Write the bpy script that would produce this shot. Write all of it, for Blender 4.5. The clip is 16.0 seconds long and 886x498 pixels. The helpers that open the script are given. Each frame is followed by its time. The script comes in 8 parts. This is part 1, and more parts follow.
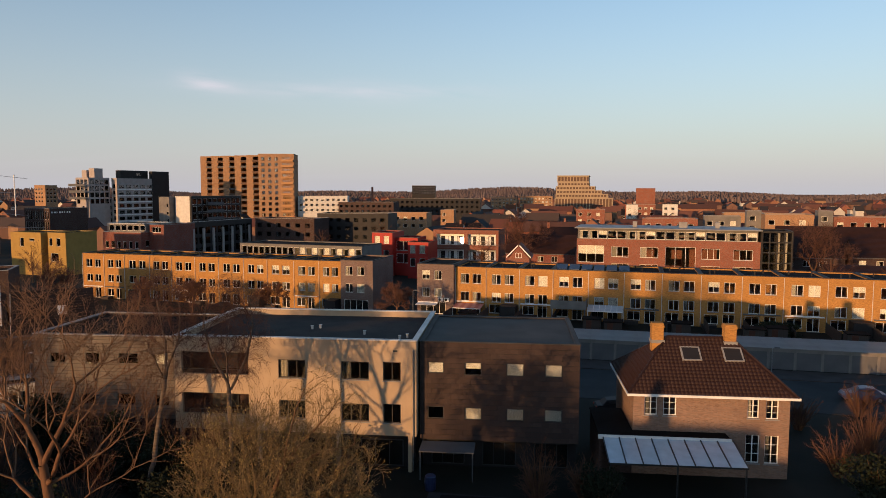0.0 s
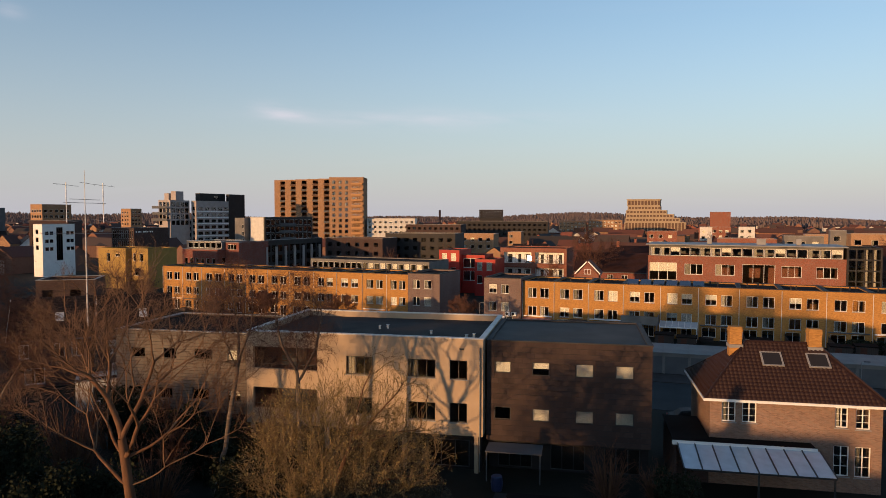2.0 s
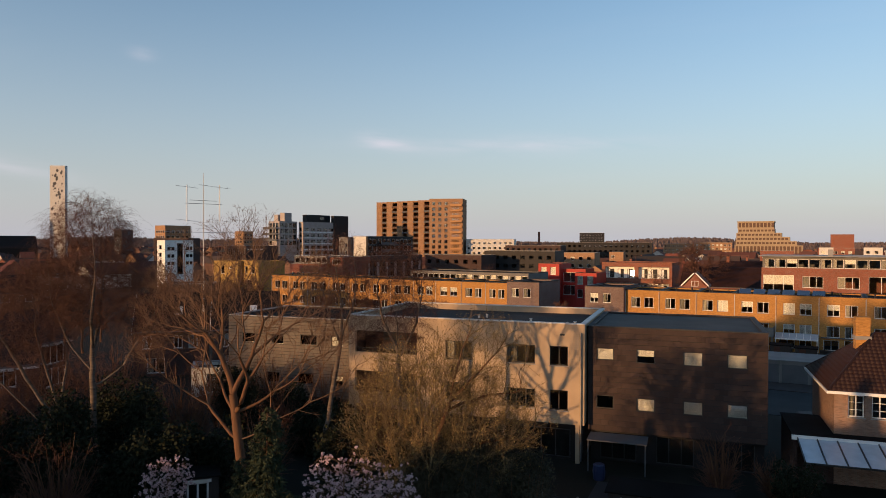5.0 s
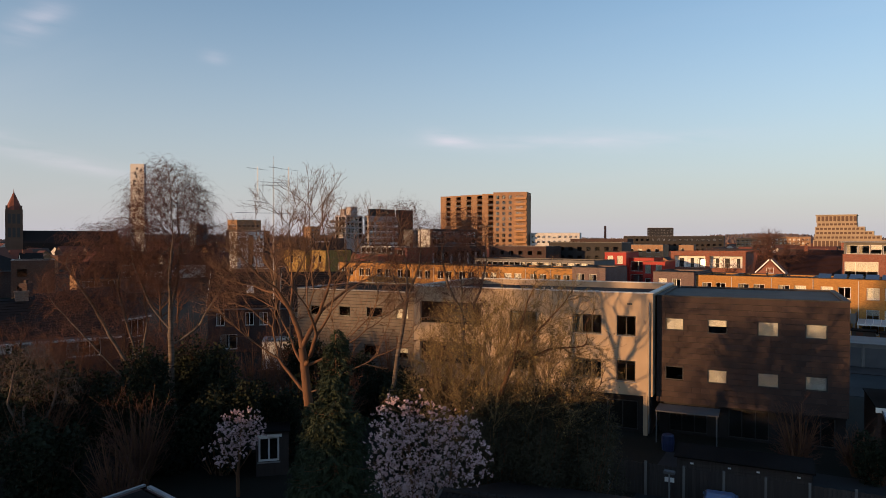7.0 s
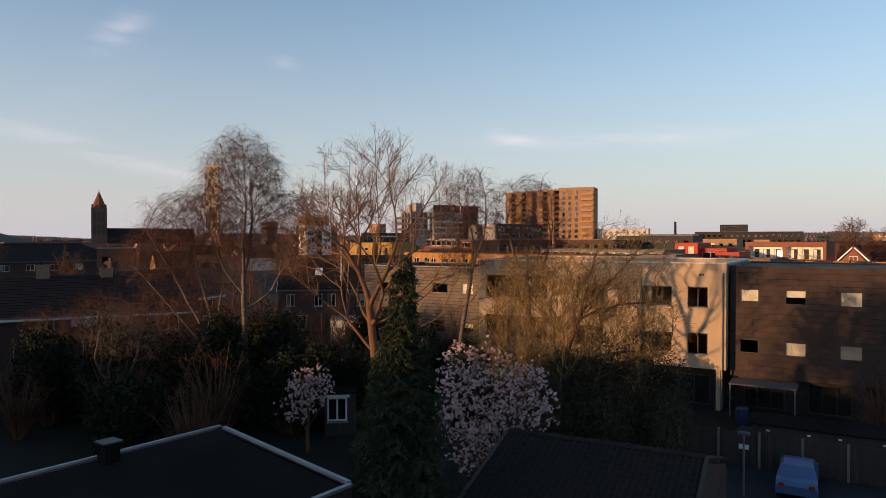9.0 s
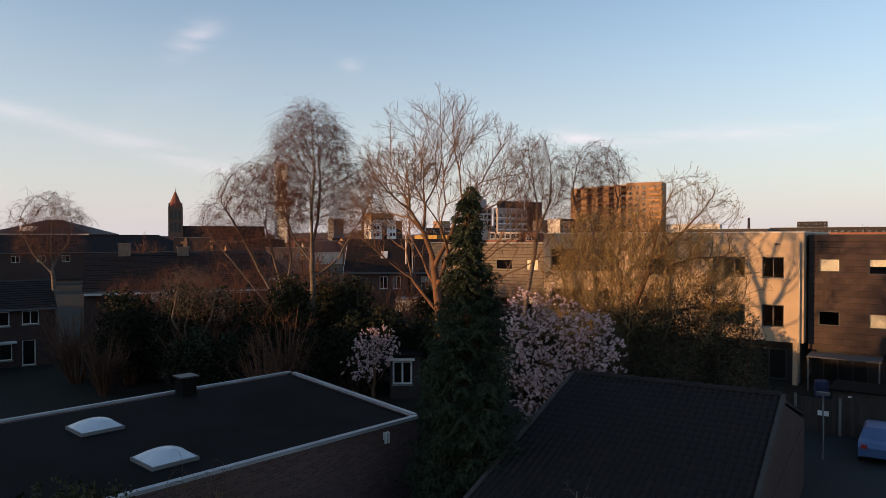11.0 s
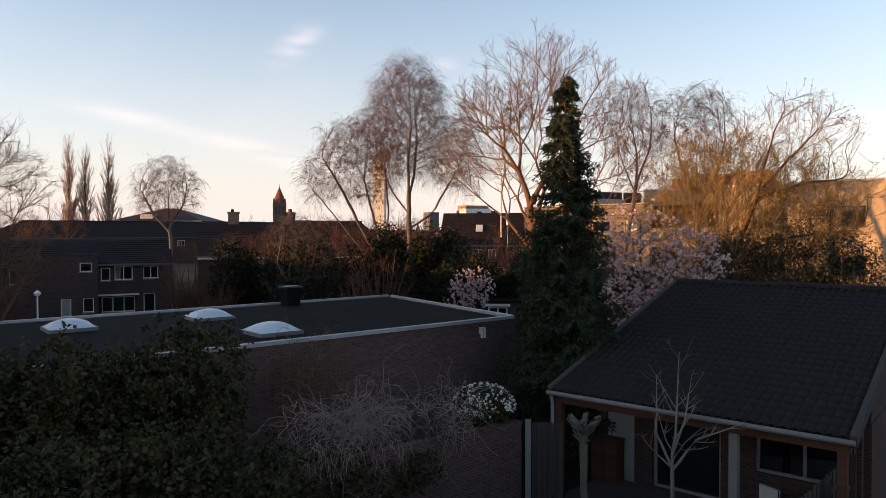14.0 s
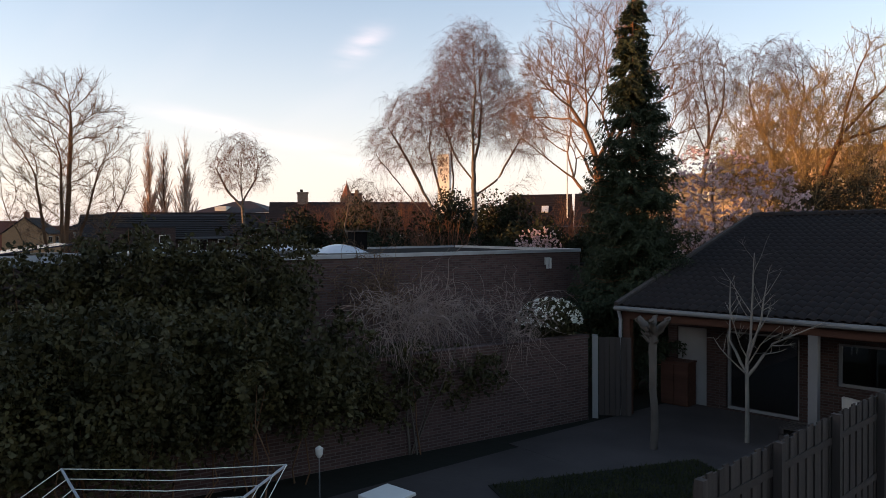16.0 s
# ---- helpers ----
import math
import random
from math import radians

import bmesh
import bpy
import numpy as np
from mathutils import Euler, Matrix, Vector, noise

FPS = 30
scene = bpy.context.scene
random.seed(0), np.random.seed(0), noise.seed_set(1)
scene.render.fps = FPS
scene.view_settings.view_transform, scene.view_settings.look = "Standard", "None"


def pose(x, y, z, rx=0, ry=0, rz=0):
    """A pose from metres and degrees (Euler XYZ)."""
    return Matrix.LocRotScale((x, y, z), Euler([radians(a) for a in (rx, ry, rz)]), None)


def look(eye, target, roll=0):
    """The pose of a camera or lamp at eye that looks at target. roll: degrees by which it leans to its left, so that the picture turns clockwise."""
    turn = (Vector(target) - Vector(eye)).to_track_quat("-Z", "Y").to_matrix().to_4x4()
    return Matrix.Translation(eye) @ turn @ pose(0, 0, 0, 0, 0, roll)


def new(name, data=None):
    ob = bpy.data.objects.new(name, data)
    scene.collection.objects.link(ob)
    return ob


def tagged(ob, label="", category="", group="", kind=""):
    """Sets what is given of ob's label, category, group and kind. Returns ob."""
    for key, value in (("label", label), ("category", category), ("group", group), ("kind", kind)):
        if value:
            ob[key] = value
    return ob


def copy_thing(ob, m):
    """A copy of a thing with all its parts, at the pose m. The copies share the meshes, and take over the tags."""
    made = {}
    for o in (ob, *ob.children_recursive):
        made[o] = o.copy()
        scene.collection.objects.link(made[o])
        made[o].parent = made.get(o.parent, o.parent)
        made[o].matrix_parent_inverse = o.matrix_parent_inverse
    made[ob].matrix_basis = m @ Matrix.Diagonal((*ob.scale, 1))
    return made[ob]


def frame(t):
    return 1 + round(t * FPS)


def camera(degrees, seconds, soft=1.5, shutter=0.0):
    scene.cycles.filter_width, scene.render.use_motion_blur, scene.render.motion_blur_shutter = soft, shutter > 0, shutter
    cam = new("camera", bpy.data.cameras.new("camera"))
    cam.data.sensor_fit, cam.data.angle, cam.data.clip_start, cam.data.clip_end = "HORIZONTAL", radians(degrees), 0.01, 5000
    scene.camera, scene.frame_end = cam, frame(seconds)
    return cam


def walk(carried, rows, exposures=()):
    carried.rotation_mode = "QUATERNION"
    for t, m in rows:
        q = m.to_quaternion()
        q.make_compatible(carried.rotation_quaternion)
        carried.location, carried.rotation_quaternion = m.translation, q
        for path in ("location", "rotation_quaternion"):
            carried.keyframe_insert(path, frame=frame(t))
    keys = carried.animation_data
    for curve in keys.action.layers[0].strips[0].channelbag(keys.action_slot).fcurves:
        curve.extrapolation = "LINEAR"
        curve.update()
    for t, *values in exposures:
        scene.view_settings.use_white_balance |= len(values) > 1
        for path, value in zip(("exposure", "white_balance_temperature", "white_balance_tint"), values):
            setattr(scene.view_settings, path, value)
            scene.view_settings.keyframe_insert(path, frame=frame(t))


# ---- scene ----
# ---------------------------------------------------------------- camera
cam = camera(65.4, 16.0, soft=0.8)
ROWS = [
    (0, 0, 0, 21.56, 9.703, -4.858, 0.117), (0.5, -0.018, 0.011, 21.02, 11.065, -4.329, 0.059),
    (1, -0.033, 0.017, 20.482, 12.447, -3.804, 0.085), (1.5, -0.047, 0.02, 19.945, 13.843, -3.257, 0.147),
    (2, -0.06, 0.019, 19.411, 15.258, -2.718, 0.132), (2.5, -0.07, 0.015, 18.877, 16.642, -2.182, 0.172),
    (3, -0.08, 0.007, 18.344, 18.017, -1.644, 0.159), (3.5, -0.087, -0.003, 17.812, 19.402, -1.156, 0.187),
    (4, -0.094, -0.016, 17.281, 20.766, -0.803, 0.191), (6.5, -0.107, -0.112, 14.624, 27.415, -0.77, 0.102),
    (7, -0.106, -0.136, 14.093, 28.744, -0.817, 0.089), (7.5, -0.104, -0.161, 13.56, 30.083, -0.8, 0.067),
    (8, -0.102, -0.186, 13.028, 31.449, -0.806, 0.088), (8.5, -0.098, -0.211, 12.495, 32.793, -0.833, 0.067),
    (9, -0.094, -0.237, 11.962, 34.118, -0.864, 0.026), (11.5, -0.065, -0.357, 9.297, 40.732, -0.91, 0),
    (12, -0.058, -0.378, 8.765, 42.05, -0.943, -0.009), (12.5, -0.05, -0.397, 8.234, 43.363, -0.93, -0.028),
    (13, -0.042, -0.414, 7.703, 44.644, -0.959, -0.053), (13.5, -0.034, -0.429, 7.174, 45.961, -1.021, -0.062),
    (14, -0.026, -0.442, 6.647, 47.276, -1.081, -0.143), (14.5, -0.018, -0.452, 6.121, 48.607, -1.122, -0.152),
    (15, -0.01, -0.459, 5.598, 49.973, -1.172, -0.207), (15.5, -0.003, -0.463, 5.078, 51.321, -1.256, -0.319),
    (16, 0.005, -0.463, 4.56, 52.69, -1.27, -0.461),
]
walk(cam, [(t, pose(x, y, z, 90 + p, 0, yaw) @ pose(0, 0, 0, 0, 0, r)) for t, x, y, z, yaw, p, r in ROWS],
     exposures=[(0, 0.03, 5950, 10), (4, -0.02, 5850, 9), (8, 0.1, 5950, 12), (12, 0.5, 6450, 15), (16, 0.95, 7000, 20)])

# ---------------------------------------------------------------- light
SUN_EL, SUN_AZ = 5.6, 208.5  # degrees; azimuth clockwise from +y, behind the camera
world = bpy.data.worlds.new("dusk_sky")
scene.world = world
world.use_nodes = True
wn, wl = world.node_tree.nodes, world.node_tree.links
wn.clear()
sky = wn.new("ShaderNodeTexSky")
sky.sky_type, sky.sun_disc = "NISHITA", False
sky.sun_elevation, sky.sun_rotation = radians(SUN_EL), radians(SUN_AZ)
sky.air_density, sky.dust_density, sky.ozone_density = 1.0, 0.6, 1.8


def wnode(kind, *links):
    nd = wn.new("ShaderNode" + kind)
    for k, v in enumerate(links):
        if isinstance(v, bpy.types.NodeSocket):
            wl.new(v, nd.inputs[k])
        elif v is not None:
            nd.inputs[k].default_value = v
    return nd


def wmath(op, a, b=0.0):
    nd = wnode("Math", a, b)
    nd.operation = op
    return nd.outputs[0]


def wmix(fac, a, b):
    nd = wn.new("ShaderNodeMix")
    nd.data_type = "RGBA"
    for sock, v in ((nd.inputs[0], fac), (nd.inputs[6], a), (nd.inputs[7], b)):
        if isinstance(v, bpy.types.NodeSocket):
            wl.new(v, sock)
        else:
            sock.default_value = v if isinstance(v, float) else (*v, 1)
    return nd.outputs[2]


wdir = wn.new("ShaderNodeTexCoord").outputs["Generated"]
wsep = wnode("SeparateXYZ", wdir)
wz = wmath("MAXIMUM", wsep.outputs[2], 0.0)
SKY_K = 0.235
air = wnode("VectorMath", sky.outputs[0])
air.operation = "SCALE"
air.inputs["Scale"].default_value = SKY_K
# evening haze: pale and pinkish by the horizon, thinning upwards
haze = wmath("POWER", wmath("SUBTRACT", 1.0, wmath("MINIMUM", wmath("MULTIPLY", wz, 2.0), 1.0)), 1.9)
seen = wmix(wmath("MULTIPLY", haze, 0.92), air.outputs[0], (0.555, 0.52, 0.53))
# thin high cloud
flat = wnode("CombineXYZ", wmath("DIVIDE", wsep.outputs[0], wmath("ADD", wz, 0.12)), wmath("DIVIDE", wsep.outputs[1], wmath("ADD", wz, 0.12)), 0.0)
wmap = wnode("Mapping", flat.outputs[0])
wmap.inputs["Rotation"].default_value, wmap.inputs["Scale"].default_value = (0, 0, 0.5), (0.35, 1.5, 1)
wcl = wnode("TexNoise", wmap.outputs[0])
wcl.inputs["Scale"].default_value, wcl.inputs["Detail"].default_value = 1.1, 6
wrange = wnode("MapRange", wcl.outputs[0], 0.55, 0.85, 0.0, 0.1)
seen = wmix(wrange.outputs[0], seen, (0.72, 0.66, 0.67))
# a few thin wisps: bearing, half width, height, half height (degrees), tilt, strength
waz = wmath("MULTIPLY", wmath("ARCTAN2", wmath("MULTIPLY", wsep.outputs[0], -1.0), wsep.outputs[1]), 57.296)
wel = wmath("MULTIPLY", wmath("ARCSINE", wsep.outputs[2]), 57.296)
wfib = wnode("TexNoise", wnode("CombineXYZ", wmath("MULTIPLY", waz, 0.16), wmath("MULTIPLY", wmath("SUBTRACT", wel, wmath("MULTIPLY", waz, 0.06)), 0.9), 0.0).outputs[0])
wfib.inputs["Scale"].default_value, wfib.inputs["Detail"].default_value = 1.0, 6
wfine = wnode("MapRange", wfib.outputs[0], 0.3, 0.68, 0.0, 1.0).outputs[0]
for az0, saz, el0, sel, tilt, power in ((17.0, 10.0, 7.9, 0.75, 0.0, 0.34), (28.2, 1.9, 8.2, 0.65, 0.12, 0.6), (59.2, 1.7, 15.1, 1.0, -0.5, 0.4), (60.0, 7.5, 6.3, 0.7, 0.225, 0.4), (47.0, 0.9, 14.0, 0.5, 0.0, 0.22), (72.0, 5.0, 9.0, 0.6, 0.15, 0.25)):
    u = wmath("SUBTRACT", waz, az0)
    v = wmath("DIVIDE", wmath("SUBTRACT", wmath("SUBTRACT", wel, el0), wmath("MULTIPLY", u, tilt)), sel)
    u = wmath("DIVIDE", u, saz)
    bell = wmath("EXPONENT", wmath("MULTIPLY", wmath("ADD", wmath("MULTIPLY", u, u), wmath("MULTIPLY", v, v)), -1.0))
    seen = wmix(wmath("MULTIPLY", wmath("MULTIPLY", bell, wfine), power), seen, (0.86, 0.74, 0.74))
wbg, wout = wn.new("ShaderNodeBackground"), wn.new("ShaderNodeOutputWorld")
wbg.inputs[1].default_value = 1.0
wl.new(seen, wbg.inputs[0])
wl.new(wbg.outputs[0], wout.inputs[0])

sun = new("sun", bpy.data.lights.new("sun", "SUN"))
sun.data.energy, sun.data.angle, sun.data.color = 5.0, radians(0.6), (1.0, 0.52, 0.2)
_a, _e = radians(SUN_AZ), radians(SUN_EL)
SUNDIR = Vector((math.sin(_a) * math.cos(_e), math.cos(_a) * math.cos(_e), math.sin(_e)))
sun.matrix_world = look(SUNDIR * 300, (0, 0, 0))
# ---------------------------------------------------------------- materials
def nodes_of(name):
    m = bpy.data.materials.new(name)
    m.use_nodes = True
    n, l = m.node_tree.nodes, m.node_tree.links
    n.clear()
    out, p = n.new("ShaderNodeOutputMaterial"), n.new("ShaderNodeBsdfPrincipled")
    l.new(p.outputs[0], out.inputs[0])
    return m, n, l, p


def mixed(n, l, a, b, fac, kind="MIX"):
    m = n.new("ShaderNodeMix")
    m.data_type, m.blend_type = "RGBA", kind
    for sock, v in ((m.inputs[0], fac), (m.inputs[6], a), (m.inputs[7], b)):
        if isinstance(v, bpy.types.NodeSocket):
            l.new(v, sock)
        elif isinstance(v, (int, float)):
            sock.default_value = v
        else:
            sock.default_value = (*v, 1)
    return m.outputs[2]


def noise_of(n, l, scale, detail=3, coord=None, stretch=None):
    t = n.new("ShaderNodeTexNoise")
    t.inputs["Scale"].default_value, t.inputs["Detail"].default_value = scale, detail
    if coord is None:
        coord = n.new("ShaderNodeTexCoord").outputs["Object"]
    if stretch:
        mp = n.new("ShaderNodeMapping")
        mp.inputs["Scale"].default_value = stretch
        l.new(coord, mp.inputs[0])
        coord = mp.outputs[0]
    l.new(coord, t.inputs["Vector"])
    return t.outputs[0]


def steep(n, l, v, lo, hi):
    r = n.new("ShaderNodeMapRange")
    r.inputs[1].default_value, r.inputs[2].default_value = lo, hi
    l.new(v, r.inputs[0])
    return r.outputs[0]


def dark(c, k):
    return tuple(v * k for v in c)


def plain(name, col, rough=0.8, var=0.25, scale=0.6, fine=14, bump=0.15, metal=0.0, rnd=0.0, stretch=None, tint=None, spec=None):
    """A surface with stains, grain and fine relief."""
    m, n, l, p = nodes_of(name)
    big = steep(n, l, noise_of(n, l, scale, 5, stretch=stretch), 0.3, 0.7)
    small = noise_of(n, l, fine, 3, stretch=stretch)
    c = mixed(n, l, dark(col, 1 - var), tint or dark(col, 1 + var * 0.5), big)
    c = mixed(n, l, c, dark(col, 0.6), mixed(n, l, (0, 0, 0), (var, var, var), small))
    if rnd:
        info = n.new("ShaderNodeObjectInfo").outputs["Random"]
        c = mixed(n, l, c, dark(col, 1 - rnd), info)
    l.new(c, p.inputs["Base Color"])
    p.inputs["Roughness"].default_value, p.inputs["Metallic"].default_value = rough, metal
    p.inputs["Specular IOR Level"].default_value = spec if spec is not None else 0.5 if rough < 0.5 else 0.22
    if bump:
        b = n.new("ShaderNodeBump")
        b.inputs["Strength"].default_value, b.inputs["Distance"].default_value = bump, 0.02
        l.new(small, b.inputs["Height"])
        l.new(b.outputs[0], p.inputs["Normal"])
    return m


def bricked(name, col, mortar=(0.3, 0.28, 0.25), w=0.22, h=0.065, var=0.35):
    """Brickwork on upright walls."""
    m, n, l, p = nodes_of(name)
    co = n.new("ShaderNodeTexCoord").outputs["Object"]
    sep, com, add = n.new("ShaderNodeSeparateXYZ"), n.new("ShaderNodeCombineXYZ"), n.new("ShaderNodeMath")
    l.new(co, sep.inputs[0])
    l.new(sep.outputs[0], add.inputs[0])
    l.new(sep.outputs[1], add.inputs[1])
    l.new(add.outputs[0], com.inputs[0])
    l.new(sep.outputs[2], com.inputs[1])
    t = n.new("ShaderNodeTexBrick")
    t.inputs["Scale"].default_value = 1.0
    t.inputs["Brick Width"].default_value, t.inputs["Row Height"].default_value = w, h
    t.inputs["Mortar Size"].default_value = h * 0.13
    t.inputs["Color1"].default_value, t.inputs["Color2"].default_value = (*dark(col, 1 - var), 1), (*dark(col, 1 + var * 0.4), 1)
    t.inputs["Mortar"].default_value = (*mortar, 1)
    l.new(com.outputs[0], t.inputs[0])
    stain = steep(n, l, noise_of(n, l, 0.35, 5), 0.35, 0.75)
    c = mixed(n, l, t.outputs[0], dark(col, 0.55), mixed(n, l, (0, 0, 0), (0.45, 0.45, 0.45), stain))
    l.new(c, p.inputs["Base Color"])
    p.inputs["Roughness"].default_value, p.inputs["Specular IOR Level"].default_value = 0.9, 0.2
    b = n.new("ShaderNodeBump")
    b.inputs["Strength"].default_value, b.inputs["Distance"].default_value = 0.5, 0.01
    b.invert = True
    l.new(t.outputs[1], b.inputs["Height"])
    l.new(b.outputs[0], p.inputs["Normal"])
    return m


def glassy(name, tint=(0.9, 0.92, 0.92), rough=0.02):
    """A window pane: clear, with the sky in it."""
    m, n, l, p = nodes_of(name)
    n.remove(p)
    out = n["Material Output"]
    tr, gl, mx, fr = (n.new("ShaderNode" + k) for k in ("BsdfTransparent", "BsdfGlossy", "MixShader", "Fresnel"))
    tr.inputs[0].default_value = (*tint, 1)
    gl.inputs["Roughness"].default_value = rough
    fr.inputs[0].default_value = 1.9
    l.new(fr.outputs[0], mx.inputs[0])
    l.new(tr.outputs[0], mx.inputs[1])
    l.new(gl.outputs[0], mx.inputs[2])
    l.new(mx.outputs[0], out.inputs[0])
    return m


M = {}
M["render"] = plain("cream_render", (0.43, 0.325, 0.22), 0.9, 0.18, 0.5, 25, 0.2)
M["shingle"] = plain("slate_shingle", (0.064, 0.042, 0.036), 0.75, 0.3, 1.2, 9, 0.2, rnd=0.4)
M["shingle_brown"] = plain("brown_shingle", (0.17, 0.14, 0.111), 0.8, 0.3, 1.2, 9, 0.2, rnd=0.3)
M["white"] = plain("white_paint", (0.78, 0.77, 0.74), 0.5, 0.08, 0.8, 10, 0.05)
M["offwhite"] = plain("weathered_white", (0.6, 0.58, 0.54), 0.6, 0.15, 0.8, 10, 0.05)
M["black"] = plain("black_frame", (0.0255, 0.0255, 0.0272), 0.45, 0.2, 1, 10, 0.05)
M["blind"] = plain("roller_blind", (0.84, 0.83, 0.8), 0.8, 0.06, 1.5, 20, 0.05, rnd=0.12)
M["curtain"] = plain("curtain_cloth", (0.51, 0.476, 0.425), 0.9, 0.15, 2, 20, 0.1, rnd=0.6, stretch=(6, 6, 0.4))
M["glass"] = glassy("window_glass")
M["wavyglass"] = glassy("wavy_window_glass", rough=0.1)
M["bitumen"] = plain("roof_bitumen", (0.012, 0.0105, 0.0102), 0.95, 0.55, 0.35, 6, 0.2, spec=0.08)
M["gravel"] = plain("roof_gravel", (0.04, 0.033, 0.03), 0.95, 0.35, 0.5, 18, 0.4)
M["coping"] = plain("pale_coping", (0.268, 0.261, 0.255), 0.55, 0.2, 0.6, 9, 0.1)
M["yellow"] = bricked("yellow_brick", (0.47, 0.235, 0.06), (0.37, 0.2, 0.075))
M["mauve"] = bricked("mauve_brick", (0.188, 0.123, 0.105), (0.202, 0.173, 0.159))
M["housebrick"] = bricked("house_brick", (0.27, 0.16, 0.11), (0.26, 0.21, 0.175))
M["red"] = bricked("red_brick", (0.289, 0.0939, 0.0542), (0.217, 0.159, 0.13))
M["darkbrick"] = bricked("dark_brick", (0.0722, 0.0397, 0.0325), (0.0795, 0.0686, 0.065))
M["plum"] = bricked("plum_brick", (0.115, 0.066, 0.06), (0.116, 0.0986, 0.0918))
M["towerbrick"] = bricked("tower_brick", (0.391, 0.221, 0.111), (0.323, 0.221, 0.153))
M["redpaint"] = plain("red_panel", (0.357, 0.0298, 0.0213), 0.55, 0.15, 0.6, 8, 0.05)
M["ochre"] = plain("ochre_panel", (0.34, 0.215, 0.055), 0.7, 0.15, 0.6, 8, 0.05)
M["tile"] = plain("clay_roof_tile", (0.034, 0.0155, 0.0115), 0.6, 0.3, 0.8, 8, 0.3, rnd=0.3)
M["darktile"] = plain("dark_roof_tile", (0.024, 0.018, 0.0165), 0.65, 0.3, 1.5, 12, 0.25, rnd=0.35, spec=0.16)
M["concrete"] = plain("concrete", (0.188, 0.177, 0.166), 0.9, 0.25, 0.5, 9, 0.2)
M["grey"] = plain("grey_panel", (0.112, 0.112, 0.117), 0.7, 0.2, 0.5, 8, 0.1)
M["palegrey"] = plain("pale_grey_panel", (0.37, 0.325, 0.305), 0.7, 0.15, 0.5, 8, 0.1)
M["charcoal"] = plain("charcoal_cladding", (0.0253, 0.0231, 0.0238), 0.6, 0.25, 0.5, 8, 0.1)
M["metal"] = plain("galvanised_metal", (0.268, 0.274, 0.28), 0.4, 0.2, 1, 12, 0.05, metal=0.7)
M["asphalt"] = plain("asphalt", (0.0327, 0.0327, 0.0339), 0.9, 0.25, 0.4, 20, 0.3)
M["paving"] = plain("concrete_paving", (0.064, 0.052, 0.048), 0.9, 0.3, 0.6, 12, 0.2)
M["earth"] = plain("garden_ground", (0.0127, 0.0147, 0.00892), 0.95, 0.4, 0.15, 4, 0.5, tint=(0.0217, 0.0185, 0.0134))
M["wood"] = plain("weathered_wood", (0.07, 0.056, 0.05), 0.85, 0.35, 1.2, 12, 0.3, rnd=0.35, stretch=(8, 8, 0.6))
M["brownwood"] = plain("brown_timber", (0.085, 0.036, 0.023), 0.7, 0.3, 1.2, 12, 0.2, stretch=(0.6, 8, 8))
M["bark"] = plain("tree_bark", (0.155, 0.08, 0.043), 0.9, 0.4, 1.5, 14, 0.5, stretch=(3, 3, 0.6))
M["twig"] = plain("bare_twig", (0.17, 0.1, 0.06), 0.9, 0.3, 0.8, 8, 0)
M["birchbark"] = plain("birch_bark", (0.15, 0.118, 0.095), 0.85, 0.6, 1.4, 7, 0.3, stretch=(1, 1, 5))
M["birchtwig"] = plain("birch_twig", (0.125, 0.062, 0.042), 0.9, 0.3, 0.8, 8, 0)
M["hazeltwig"] = plain("golden_twig", (0.21, 0.145, 0.07), 0.9, 0.3, 0.8, 8, 0)
M["poplartwig"] = plain("poplar_twig", (0.42, 0.29, 0.22), 0.9, 0.3, 0.3, 4, 0)
M["catkin"] = plain("catkin", (0.29, 0.215, 0.08), 0.9, 0.3, 0.8, 8, 0)
M["needle"] = plain("spruce_needle", (0.034, 0.045, 0.022), 0.8, 0.35, 1.2, 8, 0)
M["ivy"] = plain("ivy_leaf", (0.034, 0.033, 0.012), 0.65, 0.5, 1.4, 6, 0, tint=(0.09, 0.074, 0.026))
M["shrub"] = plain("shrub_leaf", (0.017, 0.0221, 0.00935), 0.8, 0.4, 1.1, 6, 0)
M["budleaf"] = plain("budding_leaf", (0.06, 0.054, 0.034), 0.85, 0.4, 0.8, 5, 0, tint=(0.1, 0.085, 0.05))
M["petal"] = plain("magnolia_petal", (0.56, 0.36, 0.38), 0.7, 0.2, 2.5, 8, 0, tint=(0.76, 0.6, 0.6))
M["bloom"] = plain("white_bloom", (0.7, 0.68, 0.6), 0.7, 0.15, 2.5, 8, 0)
M["canopy"] = plain("frosted_canopy", (0.5, 0.55, 0.6), 0.25, 0.12, 1.2, 6, 0)
M["roofgrey"] = plain("grey_roofing", (0.17, 0.165, 0.16), 0.6, 0.25, 0.4, 7, 0.1)
M["towerbrick2"] = plain("tower_trim", (0.425, 0.255, 0.153), 0.8, 0.15, 0.3, 4, 0)
M["ochre2"] = plain("balcony_front", (0.468, 0.255, 0.111), 0.75, 0.15, 0.5, 5, 0)
M["sand"] = plain("sandy_concrete", (0.357, 0.281, 0.187), 0.85, 0.15, 0.1, 1, 0)
M["churchbrick"] = plain("church_brick", (0.135, 0.085, 0.06), 0.9, 0.2, 0.2, 2, 0)
M["redtile"] = plain("red_roof_tile", (0.2, 0.068, 0.044), 0.75, 0.25, 0.4, 4, 0.1)
# dark roofing with the sky's reflection put into a paler base colour
M["roofdark"] = plain("sky_paled_roofing", (0.055, 0.049, 0.046), 0.75, 0.35, 0.4, 7, 0.15)
